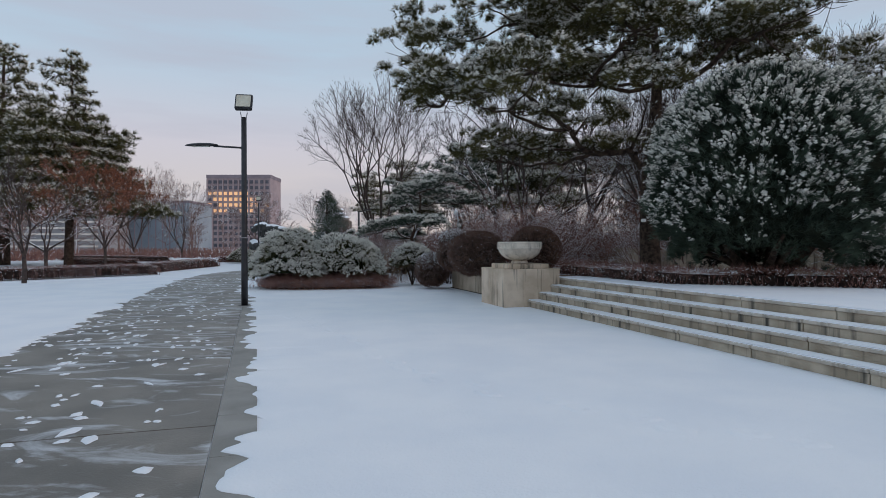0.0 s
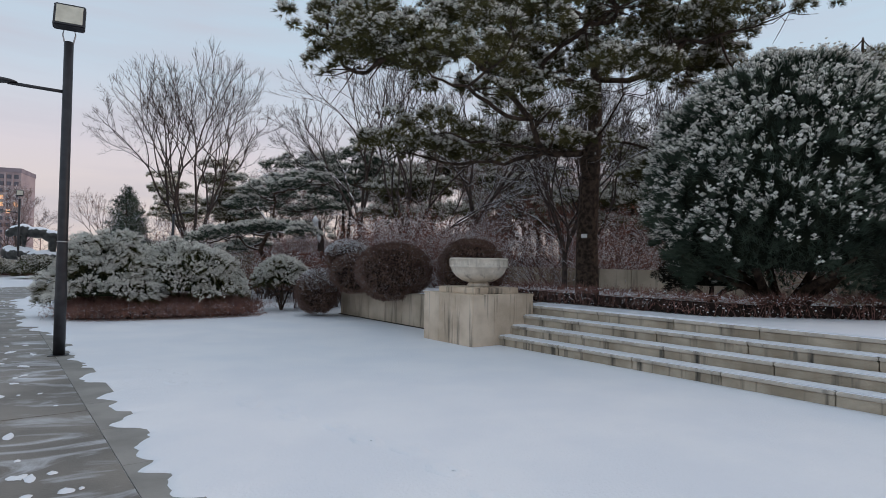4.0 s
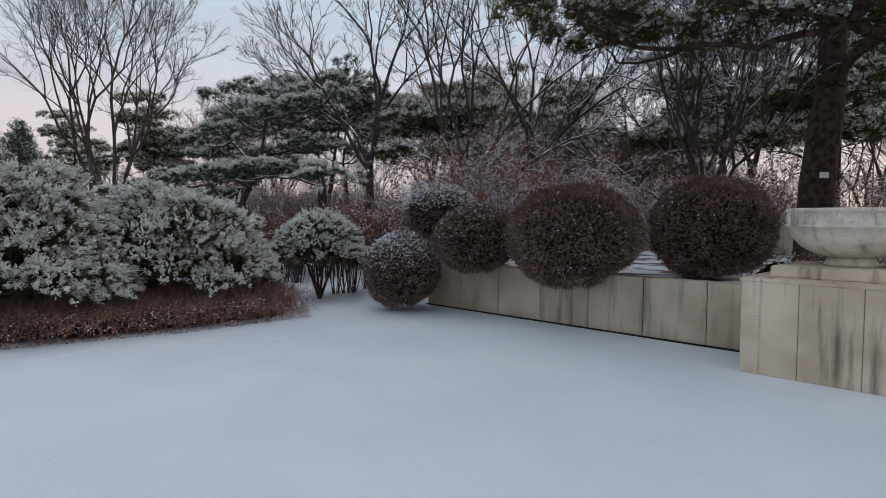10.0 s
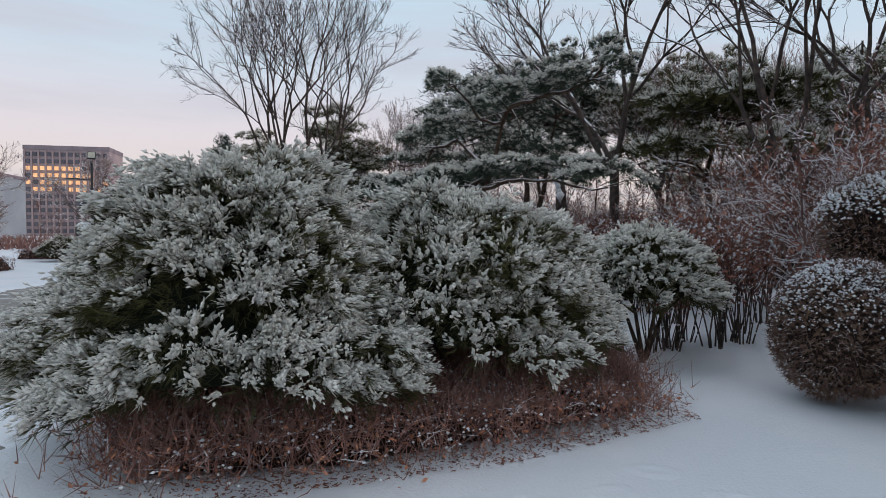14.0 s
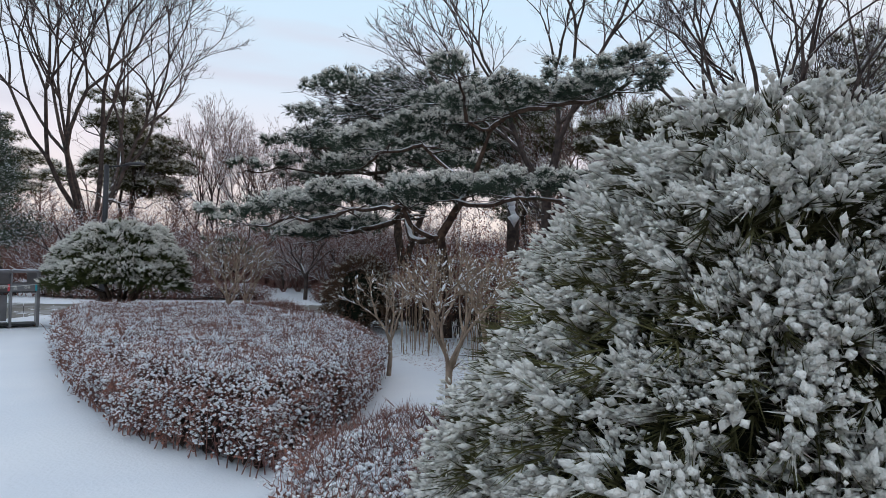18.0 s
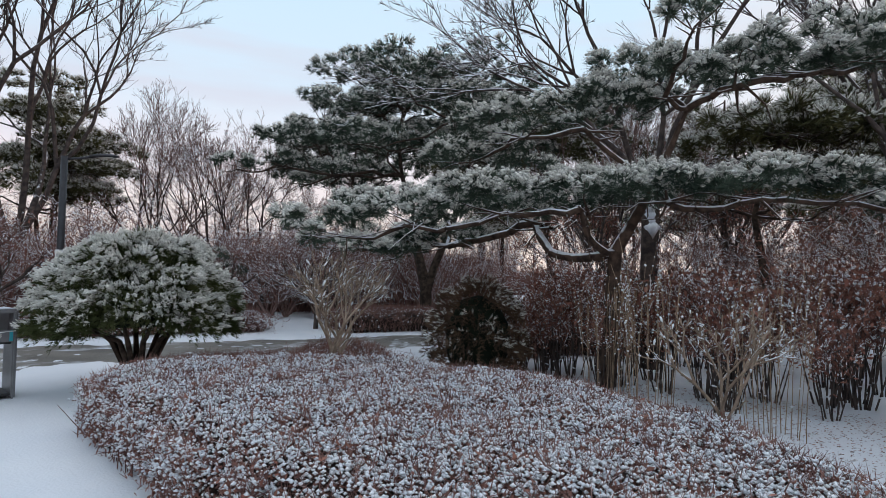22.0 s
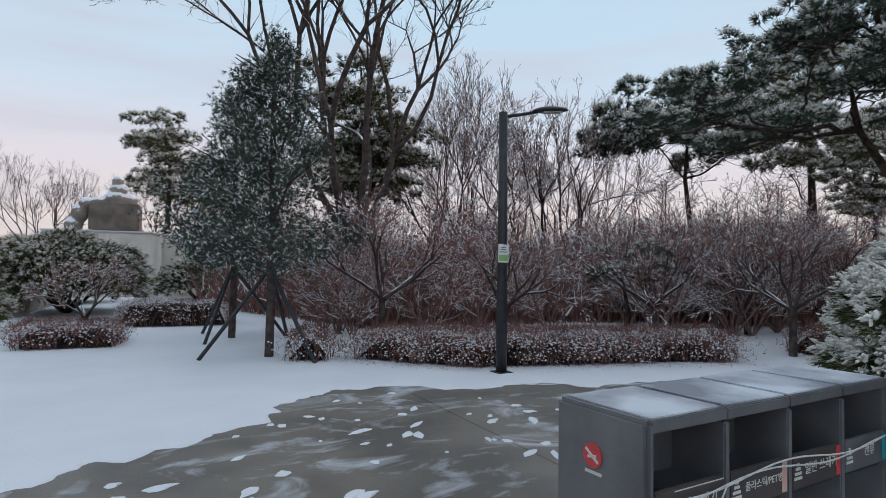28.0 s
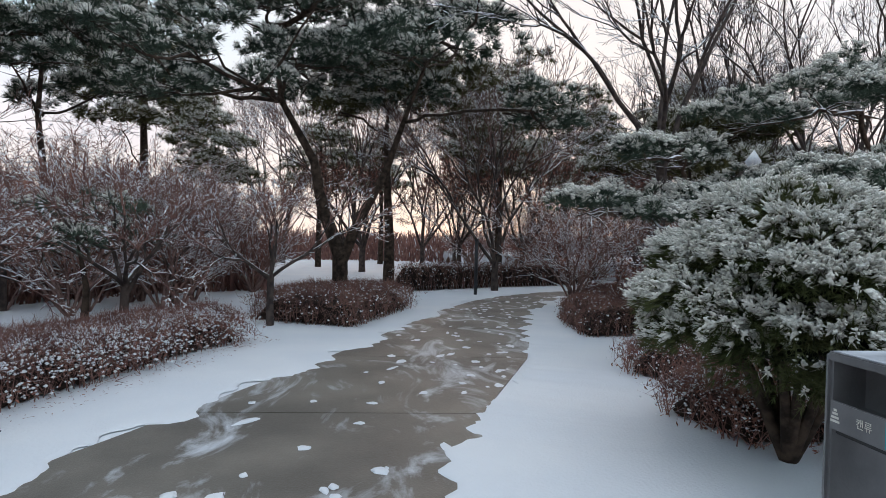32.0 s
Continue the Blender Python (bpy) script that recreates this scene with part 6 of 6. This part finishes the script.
part("cord", tube_bm([(-0.46, -Dp / 2 - 0.018, 0.815), (-0.60, -Dp / 2 - 0.03, 0.66), (-0.72, -Dp / 2 - 0.03, 0.55)], 0.0035, 6), M_ROPE, bins, smooth=True)

# notice on the lamp post by the bend
notice = thing("notice", (-4.40, 42.36, 1.70), "small green and white notice strapped to a lamp post", "sign", turn=-22)
part("plate", boxm(0.16, 0.008, 0.28, pose(0, 0, 0.13), 0.003), M_LABEL, notice)
M_GREEN = mat("notice_green", (0.18, 0.42, 0.10), (0.25, 0.50, 0.14), 9, 0.5, 0.0)
part("panel", boxm(0.14, 0.002, 0.10, pose(0, -0.005, 0.06)), M_GREEN, notice)
for k in range(3):
    part("text_line", boxm(0.11 - 0.02 * k, 0.002, 0.014, pose(0, -0.005, 0.15 + 0.035 * k)), M_BLACK, notice)
for k in range(2):
    part("strap", tube_bm([(0.03, 0.07, 0.05 + 0.2 * k), (0.03, 0.07, 0.07 + 0.2 * k)], 0.082, 14), M_METAL, notice)

# ---------------------------------------------------------------- statues and far structures
M_PALE = mat("pale_monument_stone", (0.66, 0.62, 0.56), (0.76, 0.72, 0.66), 1.2, 0.75, 0.2, 30, streak=0.2)
M_BROWNST = mat("brown_carved_stone", (0.16, 0.13, 0.11), (0.24, 0.20, 0.17), 2.0, 0.8, 0.5, 16, snow=0.4)
M_STATUE = mat("bronze_with_snow", (0.03, 0.032, 0.032), (0.075, 0.075, 0.07), 3.0, 0.5, 0.5, 12, snow=0.5, metal=0.3)


def blob(parts_, sub=2):
    """Rounded lumps melted into one figure."""
    bm_ = bmesh.new()
    for c, r in parts_:
        bmesh.ops.create_icosphere(bm_, subdivisions=sub, radius=1.0, matrix=Matrix.Translation(c) @ Matrix.Diagonal((*r, 1)))
    me = bpy.data.meshes.new("figure")
    bm_.to_mesh(me)
    tmp = new("figure", me)
    mod = tmp.modifiers.new("melt", 'REMESH')
    mod.mode, mod.voxel_size = 'VOXEL', 0.06
    sm_ = tmp.modifiers.new("round", 'SMOOTH')
    sm_.iterations = 5
    melted = bpy.data.meshes.new_from_object(tmp.evaluated_get(bpy.context.evaluated_depsgraph_get()))
    bpy.data.objects.remove(tmp)
    bm_.clear()
    bm_.from_mesh(melted)
    return bm_


SX, SY = -15.5, 60.4
ped = thing("statue_pedestal", (SX, SY, 0), "broad grey stone pedestal with snow", "pedestal", turn=-12)
part("block", boxm(6.4, 3.0, 1.15, pose(0, 0, 0.575), 0.05), M_STEP, ped)
part("step", boxm(7.4, 4.0, 0.45, pose(0, 0, 0.225), 0.03), M_STEP, ped)
part("post", boxm(0.45, 0.45, 1.2, pose(3.6, -1.7, 0.6), 0.03), M_STEP, ped)
tiger = part("tiger_statue", blob([((-1.75, 0, 1.75), (0.30, 0.26, 0.28)), ((-1.45, 0, 1.95), (0.36, 0.32, 0.34)), ((-0.95, 0, 2.0), (0.60, 0.40, 0.42)), ((-0.1, 0, 1.85), (0.95, 0.36, 0.38)), ((0.80, 0, 1.62), (0.62, 0.38, 0.42)), ((1.35, 0, 1.25), (0.26, 0.13, 0.32)), ((1.6, 0, 0.90), (0.18, 0.10, 0.30)), ((1.85, 0, 0.66), (0.26, 0.09, 0.14)), ((2.15, 0, 0.66), (0.20, 0.09, 0.12)), ((2.28, 0, 0.82), (0.09, 0.08, 0.20)),
                                  ((-1.25, 0.2, 1.4), (0.17, 0.15, 0.62)), ((-0.75, -0.22, 1.4), (0.17, 0.15, 0.62)), ((0.70, 0.22, 1.05), (0.22, 0.16, 0.60)), ((1.0, -0.22, 1.0), (0.22, 0.16, 0.60)), ((-1.0, 0, 0.42), (0.95, 0.8, 0.50)), ((0.4, 0.1, 0.30), (1.3, 0.9, 0.40)), ((-1.8, 0.1, 0.45), (0.45, 0.6, 0.55))]), M_STATUE, smooth=True)
tiger.matrix_basis = pose(SX, SY, 1.10, 0, 0, -12) @ Matrix.Scale(1.2, 4)
tagged(tiger, "dark prowling animal statue on rocks under snow", "statue")
mon = thing("monument", (-9.9, 66.5, 0), "large pale stone monument wall with a dark plaque and low steps", "monument")
part("body", boxm(4.6, 2.4, 3.0, pose(-0.45, 0.9, 1.5), 0.05), M_PALE, mon)
part("plinth", boxm(4.8, 2.5, 0.35, pose(-0.45, 0.85, 0.175), 0.03), M_PALE, mon)
for k in range(7):
    x, y, a = 2.35 + 0.98 * k, 0.02 * (k - 3) ** 2 + 0.1, 2.3 * (k - 3)
    part("wall_panel", boxm(0.97, 0.5, 2.94 - 0.02 * k, pose(x, y, 1.47 - 0.01 * k, 0, 0, a), 0.02), M_PALE, mon)
    part("coping", boxm(0.99, 0.62, 0.09, pose(x, y, 2.985 - 0.02 * k, 0, 0, a), 0.02), M_SNOW, mon, "snow on the coping")
for x in (1.98, 2.85, 5.3, 9.0):
    part("pilaster", boxm(0.30, 0.74, 2.98, pose(x, 0.08, 1.49), 0.02), M_PALE, mon)
for k in range(3):
    part("step", boxm(7.6 - k * 0.5, 1.0, 0.17, pose(5.2, -1.0 + 0.3 * k, 0.085 + 0.17 * k), 0.02), M_PALE, mon)
part("plaque", boxm(1.45, 0.05, 0.85, pose(4.05, -0.19, 2.1), 0.01), M_BRONZE, mon)
part("coping", boxm(4.7, 2.5, 0.07, pose(-0.45, 0.9, 3.035), 0.02), M_SNOW, mon, "snow on the coping")
blk = part("relief_block", boxm(2.1, 1.3, 1.30, pose(0, 0, 0.65), 0.06), M_BROWNST)
blk.matrix_basis = pose(-9.75, 67.1, 3.07, 0, 0, -8)
tagged(blk, "brown carved stone block on the monument", "block")
fig = part("monument_statue", blob([((0, 0, 0.30), (0.62, 0.50, 0.40)), ((0.10, 0, 0.68), (0.46, 0.38, 0.42)), ((0.06, -0.06, 1.14), (0.27, 0.26, 0.30)), ((0.55, 0, 0.25), (0.40, 0.36, 0.34)), ((-0.6, -0.05, 0.16), (0.55, 0.40, 0.20)), ((-1.2, 0, 0.0), (0.42, 0.4, 0.36)), ((-1.5, 0, -0.45), (0.38, 0.4, 0.5)), ((-1.75, 0, -1.0), (0.42, 0.4, 0.42))]), mat("statue_snow", (0.24, 0.20, 0.175), (0.34, 0.29, 0.255), 2.0, 0.8, 0.4, 12, snow=0.75), smooth=True)
fig.matrix_basis = pose(-9.75, 67.1, 4.33, 0, 0, -8)
tagged(fig, "seated stone group on the monument under snow", "statue")

# dark timber fence beyond the bend
M_TIMBER = mat("dark_timber", (0.03, 0.022, 0.018), (0.06, 0.045, 0.035), 6, 0.8, 0.5, 30, snow=0.35)
fence = thing("timber_fence", (5.6, 47.2, 0), "dark timber fence capped with snow", "fence", turn=-32)
n = 34
for k in range(n):
    part("slat", boxm(0.11, 0.03, 0.66, pose(0.18 * k, 0, 0.40), 0.004), M_TIMBER, fence)
part("top_rail", boxm(0.18 * n, 0.10, 0.07, pose(0.09 * (n - 1), 0, 0.78), 0.01), M_TIMBER, fence)
part("bottom_rail", boxm(0.18 * n, 0.06, 0.06, pose(0.09 * (n - 1), 0, 0.14), 0.01), M_TIMBER, fence)
part("rail_snow", boxm(0.18 * n, 0.12, 0.035, pose(0.09 * (n - 1), 0, 0.83), 0.012), M_SNOW, fence, "snow on the rail")
hut = thing("timber_box", (6.2, 47.6, 0), "dark timber planter box", "planter", turn=-32)
part("body", boxm(1.2, 0.8, 0.7, pose(0, 0, 0.35), 0.01), M_TIMBER, hut)
part("lid", boxm(1.3, 0.9, 0.06, pose(0, 0, 0.73), 0.01), M_SNOW, hut, "snow-covered lid")
post = thing("bollard_light", (8.0, 37.0, 0), "slim dark post light at the path edge", "post light")
part("post", tube_bm([(0, 0, 0), (0, 0, 1.6)], 0.05, 12), M_POLE, post, smooth=True)
part("cap", tube_bm([(0, 0, 1.58), (0, 0, 1.64)], 0.07, 12), M_POLE, post)

# ---------------------------------------------------------------- distance
M_FAC = mat("tower_facade", (0.30, 0.24, 0.25), (0.36, 0.29, 0.29), 0.3, 0.8, 0.1, 5)
M_FACD = mat("tower_cornice", (0.19, 0.16, 0.18), (0.25, 0.21, 0.23), 0.3, 0.8, 0.1, 5)
M_PANE = mat("tower_pane", (0.06, 0.065, 0.085), (0.10, 0.10, 0.13), 0.3, 0.12, 0.0)
# orange glow put on chosen panes as emission
M_ORANGEPANE = mat("orange_pane", (0.5, 0.32, 0.18), (0.6, 0.4, 0.24), 0.3, 0.2, 0.0)
bs = M_ORANGEPANE.node_tree.nodes["Principled BSDF"]
bs.inputs["Emission Color"].default_value, bs.inputs["Emission Strength"].default_value = (1.0, 0.50, 0.20, 1), 0.75
tower = thing("office_tower", (-84.0, 250, 0), "far office tower with rows of windows that glow orange", "building")
part("wall", boxm(26.8, 16, 30.0, pose(0, 8.2, 15.0)), M_FAC, tower)
part("cornice", boxm(27.1, 16.4, 1.5, pose(0, 8.2, 30.7)), M_FACD, tower)
pane = boxm_mesh(1.25, 0.3, 1.35)
pane.materials.append(M_PANE)
lit = boxm_mesh(1.25, 0.3, 1.35)
lit.materials.append(M_ORANGEPANE)
rt = random.Random(8)
for c in range(12):
    part("pier", boxm(0.55, 0.5, 29.5, pose(-13.1 + c * 2.19, -0.02, 14.75)), M_FAC, tower)
    for r in range(12):
        warm = 2 <= r <= 5 and (rt.random() < 0.85 if 1 <= c <= 9 else rt.random() < 0.35)
        w_ = new("window", lit if warm else pane)
        w_.parent = tower
        w_.matrix_basis = pose(-12.03 + c * 2.19, 0.06, 28.4 - r * 2.42)
M_GLASSB = mat("blue_grey_curtain_wall", (0.16, 0.20, 0.24), (0.22, 0.26, 0.30), 0.2, 0.3, 0.0)
M_GREYB = mat("grey_concrete_block", (0.26, 0.26, 0.28), (0.32, 0.32, 0.33), 0.2, 0.8, 0.2, 3)
for name, x, y, w_, h_, m_, lab in [("glass_building", -57, 122, 13.5, 10.4, M_GLASSB, "low blue-grey glass building behind the trees"), ("louvred_building", -72, 112, 19, 8.5, M_GREYB, "low grey building with pale louvre bands")]:
    bl = thing(name, (x, y, 0), lab, "building")
    part("wall", boxm(w_, 12, h_, pose(0, 6, h_ / 2)), m_, bl)
    part("roof_edge", boxm(w_ + 0.5, 12.5, 0.5, pose(0, 6, h_ + 0.2)), M_FACD, bl)
    if m_ is M_GREYB:
        for k in range(6):
            part("louvre_band", boxm(w_ - 1, 0.3, 0.35, pose(0, -0.2, 1.5 + k * 1.15)), M_PALE, bl)
    else:
        for k in range(9):
            part("mullion", boxm(0.15, 0.2, h_, pose(-w_ / 2 + 1 + k * (w_ - 2) / 8, -0.1, h_ / 2)), M_FACD, bl)
wall_r = thing("tall_garden_wall", (18.6, 17.2, TZ), "tall plain tan wall at the terrace end", "wall", kind="structure", turn=-60)
for k in range(5):
    part("wall_panel", boxm(2.4, 0.3, 2.0, pose(2.42 * k, 0, 1.0), 0.02), M_WALL, wall_r)

# bare woods that close the view
rw = np.random.default_rng(77)


def woods(name, a0, a1, n, r0, r1, h0, h1, label, centre=(0, 40)):
    segs = []
    for _ in range(n):
        a, r = radians(rw.uniform(a0, a1)), rw.uniform(r0, r1)
        x, y, h = centre[0] + math.sin(a) * r, centre[1] + math.cos(a) * r, rw.uniform(h0, h1)
        d = unit(np.array((rw.normal(0, 0.06), rw.normal(0, 0.06), 1)))
        segs.append((x, y, 0, *(np.array((x, y, 0)) + d * h), 0.10, 0.02))
        for k in range(26):
            f = rw.uniform(0.2, 1)
            p = np.array((x, y, 0)) + d * h * f
            q = p + np.array((rw.normal(0, 1), rw.normal(0, 1), rw.uniform(0.5, 1.6))) * h * 0.22 * (1.15 - f * 0.6)
            segs.append((*p, *q, 0.03, 0.01))
            for j in range(4):
                p2 = p + (q - p) * rw.uniform(0.3, 1)
                segs.append((*p2, *(p2 + np.array((rw.normal(0, 1), rw.normal(0, 1), rw.uniform(0.2, 1.3))) * h * 0.09), 0.018, 0.008))
    ob = obj(name, tri_mesh(name, *ribbons(segs, rw)), M_TWIG)
    lit_ = np.array(segs)[rw.random(len(segs)) < 0.09]
    lit_[:, [2, 5]] += 0.03
    tagged(obj("woods_snow", tri_mesh("woods_snow", *ribbons(lit_, rw)), M_FLUFF), "snow lying along the branches of far trees", "snow", kind="stuff")
    return tagged(ob, label, "woods", kind="stuff")


def brush(name, a0, a1, n, r0, r1, h0, label, centre=(0, 40), w=0.07):
    a, r = np.radians(rw.uniform(a0, a1, n)), rw.uniform(r0, r1, n)
    P = np.stack([centre[0] + np.sin(a) * r, centre[1] + np.cos(a) * r, np.zeros(n)], 1)
    Q = P + np.stack([rw.normal(0, 0.5, n), rw.normal(0, 0.5, n), rw.uniform(0.3, 1, n) * h0], 1)
    ob = obj(name, tri_mesh(name, *ribbons(np.c_[P, Q, np.full(n, w), np.full(n, w * 0.3)], rw)), M_TWIGR)
    k = rw.random(n) < 0.20
    f = rw.uniform(0.2, 0.8, (int(k.sum()), 1))
    A, B = P[k] + (Q[k] - P[k]) * f, P[k] + (Q[k] - P[k]) * (f + 0.25) + rw.normal(0, 0.12, (int(k.sum()), 3))
    tagged(obj("brush_snow", tri_mesh("brush_snow", *ribbons(np.c_[A, B, np.full(len(A), 0.035), np.full(len(A), 0.015)], rw)), M_FLUFF), "snow caught in the far brush", "snow", kind="stuff")
    return tagged(ob, label, "brush", kind="stuff")


woods("far_woods", -8, 150, 150, 32, 75, 5, 10, "bare winter woods behind the park")
woods("far_woods", -75, -24, 40, 45, 80, 4, 7, "thin bare trees beyond the lawn")
brush("far_brush", -6, 150, 26000, 30, 70, 2.2, "dense brown brush behind the park")
brush("far_brush", 2, 62, 14000, 13, 34, 2.8, "tall brown brush beyond the fence")
brush("far_brush", -16, 62, 15000, 10.5, 22, 2.4, "red-brown brush behind the small trees", (-1, 38), 0.022)
brush("far_brush", -80, -10, 6000, 48, 80, 1.4, "low brown brush beyond the lawn")
woods("far_woods", 150, 285, 60, 45, 80, 5, 10, "bare winter woods behind the plaza", (0, 10))
brush("far_brush", 150, 285, 6000, 45, 80, 2.5, "brown brush behind the plaza", (0, 10))

# ---------------------------------------------------------------- trodden snow and prints
rp = np.random.default_rng(9)


def litter(poly, n, seed):
    """Dry leaves and bits of twig lying on the snow."""
    rg = np.random.default_rng(seed)
    P = scatter(poly, n, rg)
    V, F = leaves(np.c_[P, np.full(len(P), 0.012)], 0.022, rg)
    V[:, 2] = 0.004 + np.abs(V[:, 2] - 0.012) * 0.5
    ob = obj("leaf_litter", tri_mesh("leaf_litter", V, F), M_LEAFR)
    return tagged(ob, "dry red-brown leaves strewn on the snow", "leaves", kind="stuff")


litter([(-5.6, 22.9), (-5.0, 22.1), (-2.4, 22.35), (-0.5, 22.9), (-0.2, 24.2), (-1.0, 23.6), (-3.6, 22.8)], 4500, 1)
litter([(-2.4, 26.2), (0.6, 26.0), (1.4, 30.0), (0.4, 34.0), (-1.6, 33.0), (-1.9, 29.6)], 7000, 2)
litter([(-6.4, 44.3), (-4.6, 42.4), (0.2, 41.0), (0.3, 41.5), (-4.3, 42.9), (-6.0, 44.7)], 900, 3)


def prints(n, line_l, line_r, i0, i1, skew=1.0):
    """Flat trodden snow pads on the paving between two edges."""
    L_, R_ = smooth_line(line_l[i0:i1], 0.4), smooth_line(line_r[i0:i1], 0.4)
    V, F = [], []
    for _ in range(n):
        f = rp.random()
        a = L_[min(int(f * len(L_)), len(L_) - 2)]
        b = R_[min(int(f * len(R_)), len(R_) - 2)]
        c = a + (b - a) * (0.06 + 0.88 * rp.random() ** skew)
        d = L_[min(int(f * len(L_)) + 1, len(L_) - 1)] - a
        ang = math.atan2(d[1], d[0]) + rp.normal(0, 0.35)
        ln, wd = 0.045 + 0.12 * rp.random() ** 2, 0.02 + 0.035 * rp.random()
        zo = rp.uniform(0, 0.006)
        if rp.random() < 0.3:
            ln, wd = ln * 0.5, wd * 0.6
        k = 14
        base_ = len(V)
        for ring, z in ((1.0, 0.0135 + zo * 0.2), (0.82, 0.018 + zo)):
            for j in range(k):
                t_ = j * math.tau / k
                w2 = wd * (1 - 0.3 * math.cos(2 * t_ + 0.4)) * rp.uniform(0.8, 1.2)
                x_, y_ = math.cos(t_) * ln * ring * (0.92 + 0.16 * math.sin(t_ * 3 + c[0] * 40)), math.sin(t_) * w2 * ring
                V.append((c[0] + x_ * math.cos(ang) - y_ * math.sin(ang), c[1] + x_ * math.sin(ang) + y_ * math.cos(ang), z))
        for j in range(k):
            j2 = (j + 1) % k
            F += [(base_ + j, base_ + j2, base_ + k + j2), (base_ + j, base_ + k + j2, base_ + k + j)]
        for j in range(1, k - 1):
            F.append((base_ + k, base_ + k + j, base_ + k + j + 1))
    ob = obj("snow_print", tri_mesh("snow_print", np.array(V), np.array(F)), M_SNOW)
    return tagged(ob, "scattered pads of trodden snow on the wet path", "snow", kind="stuff")


prints(520, LEFT, RIGHT, 1, 6, 1.5)
prints(70, LEFT, RIGHT, 1, 4)
prints(100, LEFT, RIGHT, 6, 10)
prints(130, LEFT, RIGHT, 9, 16, 0.6)


def trail(line):
    """A faint line of old prints: low soft rims of snow round each step."""
    pts = smooth_line(line, 0.42)
    V, F = [], []
    for i in range(len(pts) - 1):
        d = unit(np.array(pts[i + 1]) - pts[i])
        nn = np.array((-d[1], d[0]))
        c = np.array(pts[i]) + nn * (0.10 if i % 2 else -0.10) + rp.normal(0, 0.04, 2)
        b = len(V)
        for r, z in ((0.22, -0.002), (0.15, 0.014), (0.10, 0.012), (0.05, 0.003)):
            for q in range(12):
                a, k = q * math.tau / 12, r * rp.uniform(0.85, 1.15)
                V.append((*(c + d * math.cos(a) * k + nn * math.sin(a) * k * 0.62), z))
        for m in range(3):
            for q in range(12):
                F.append((b + m * 12 + q, b + m * 12 + (q + 1) % 12, b + m * 12 + 12 + (q + 1) % 12))
                F.append((b + m * 12 + q, b + m * 12 + 12 + (q + 1) % 12, b + m * 12 + 12 + q))
        for q in range(1, 11):
            F.append((b + 36, b + 36 + q, b + 37 + q))
    ob = obj("snow_track", tri_mesh("snow_track", np.array(V), np.array(F), smooth=True), M_SNOW)
    return tagged(ob, "faint line of old footprints in the snow", "snow", kind="stuff")


trail([(0.5, 9.5), (1.5, 8.0), (3.5, 6.2), (5.0, 5.6)])
trail([(-2.2, 15.0), (-0.6, 12.0), (0.6, 9.8)])
trail([(-3.9, 21.5), (-3.0, 21.6), (-1.6, 21.9), (-0.8, 21.2)])
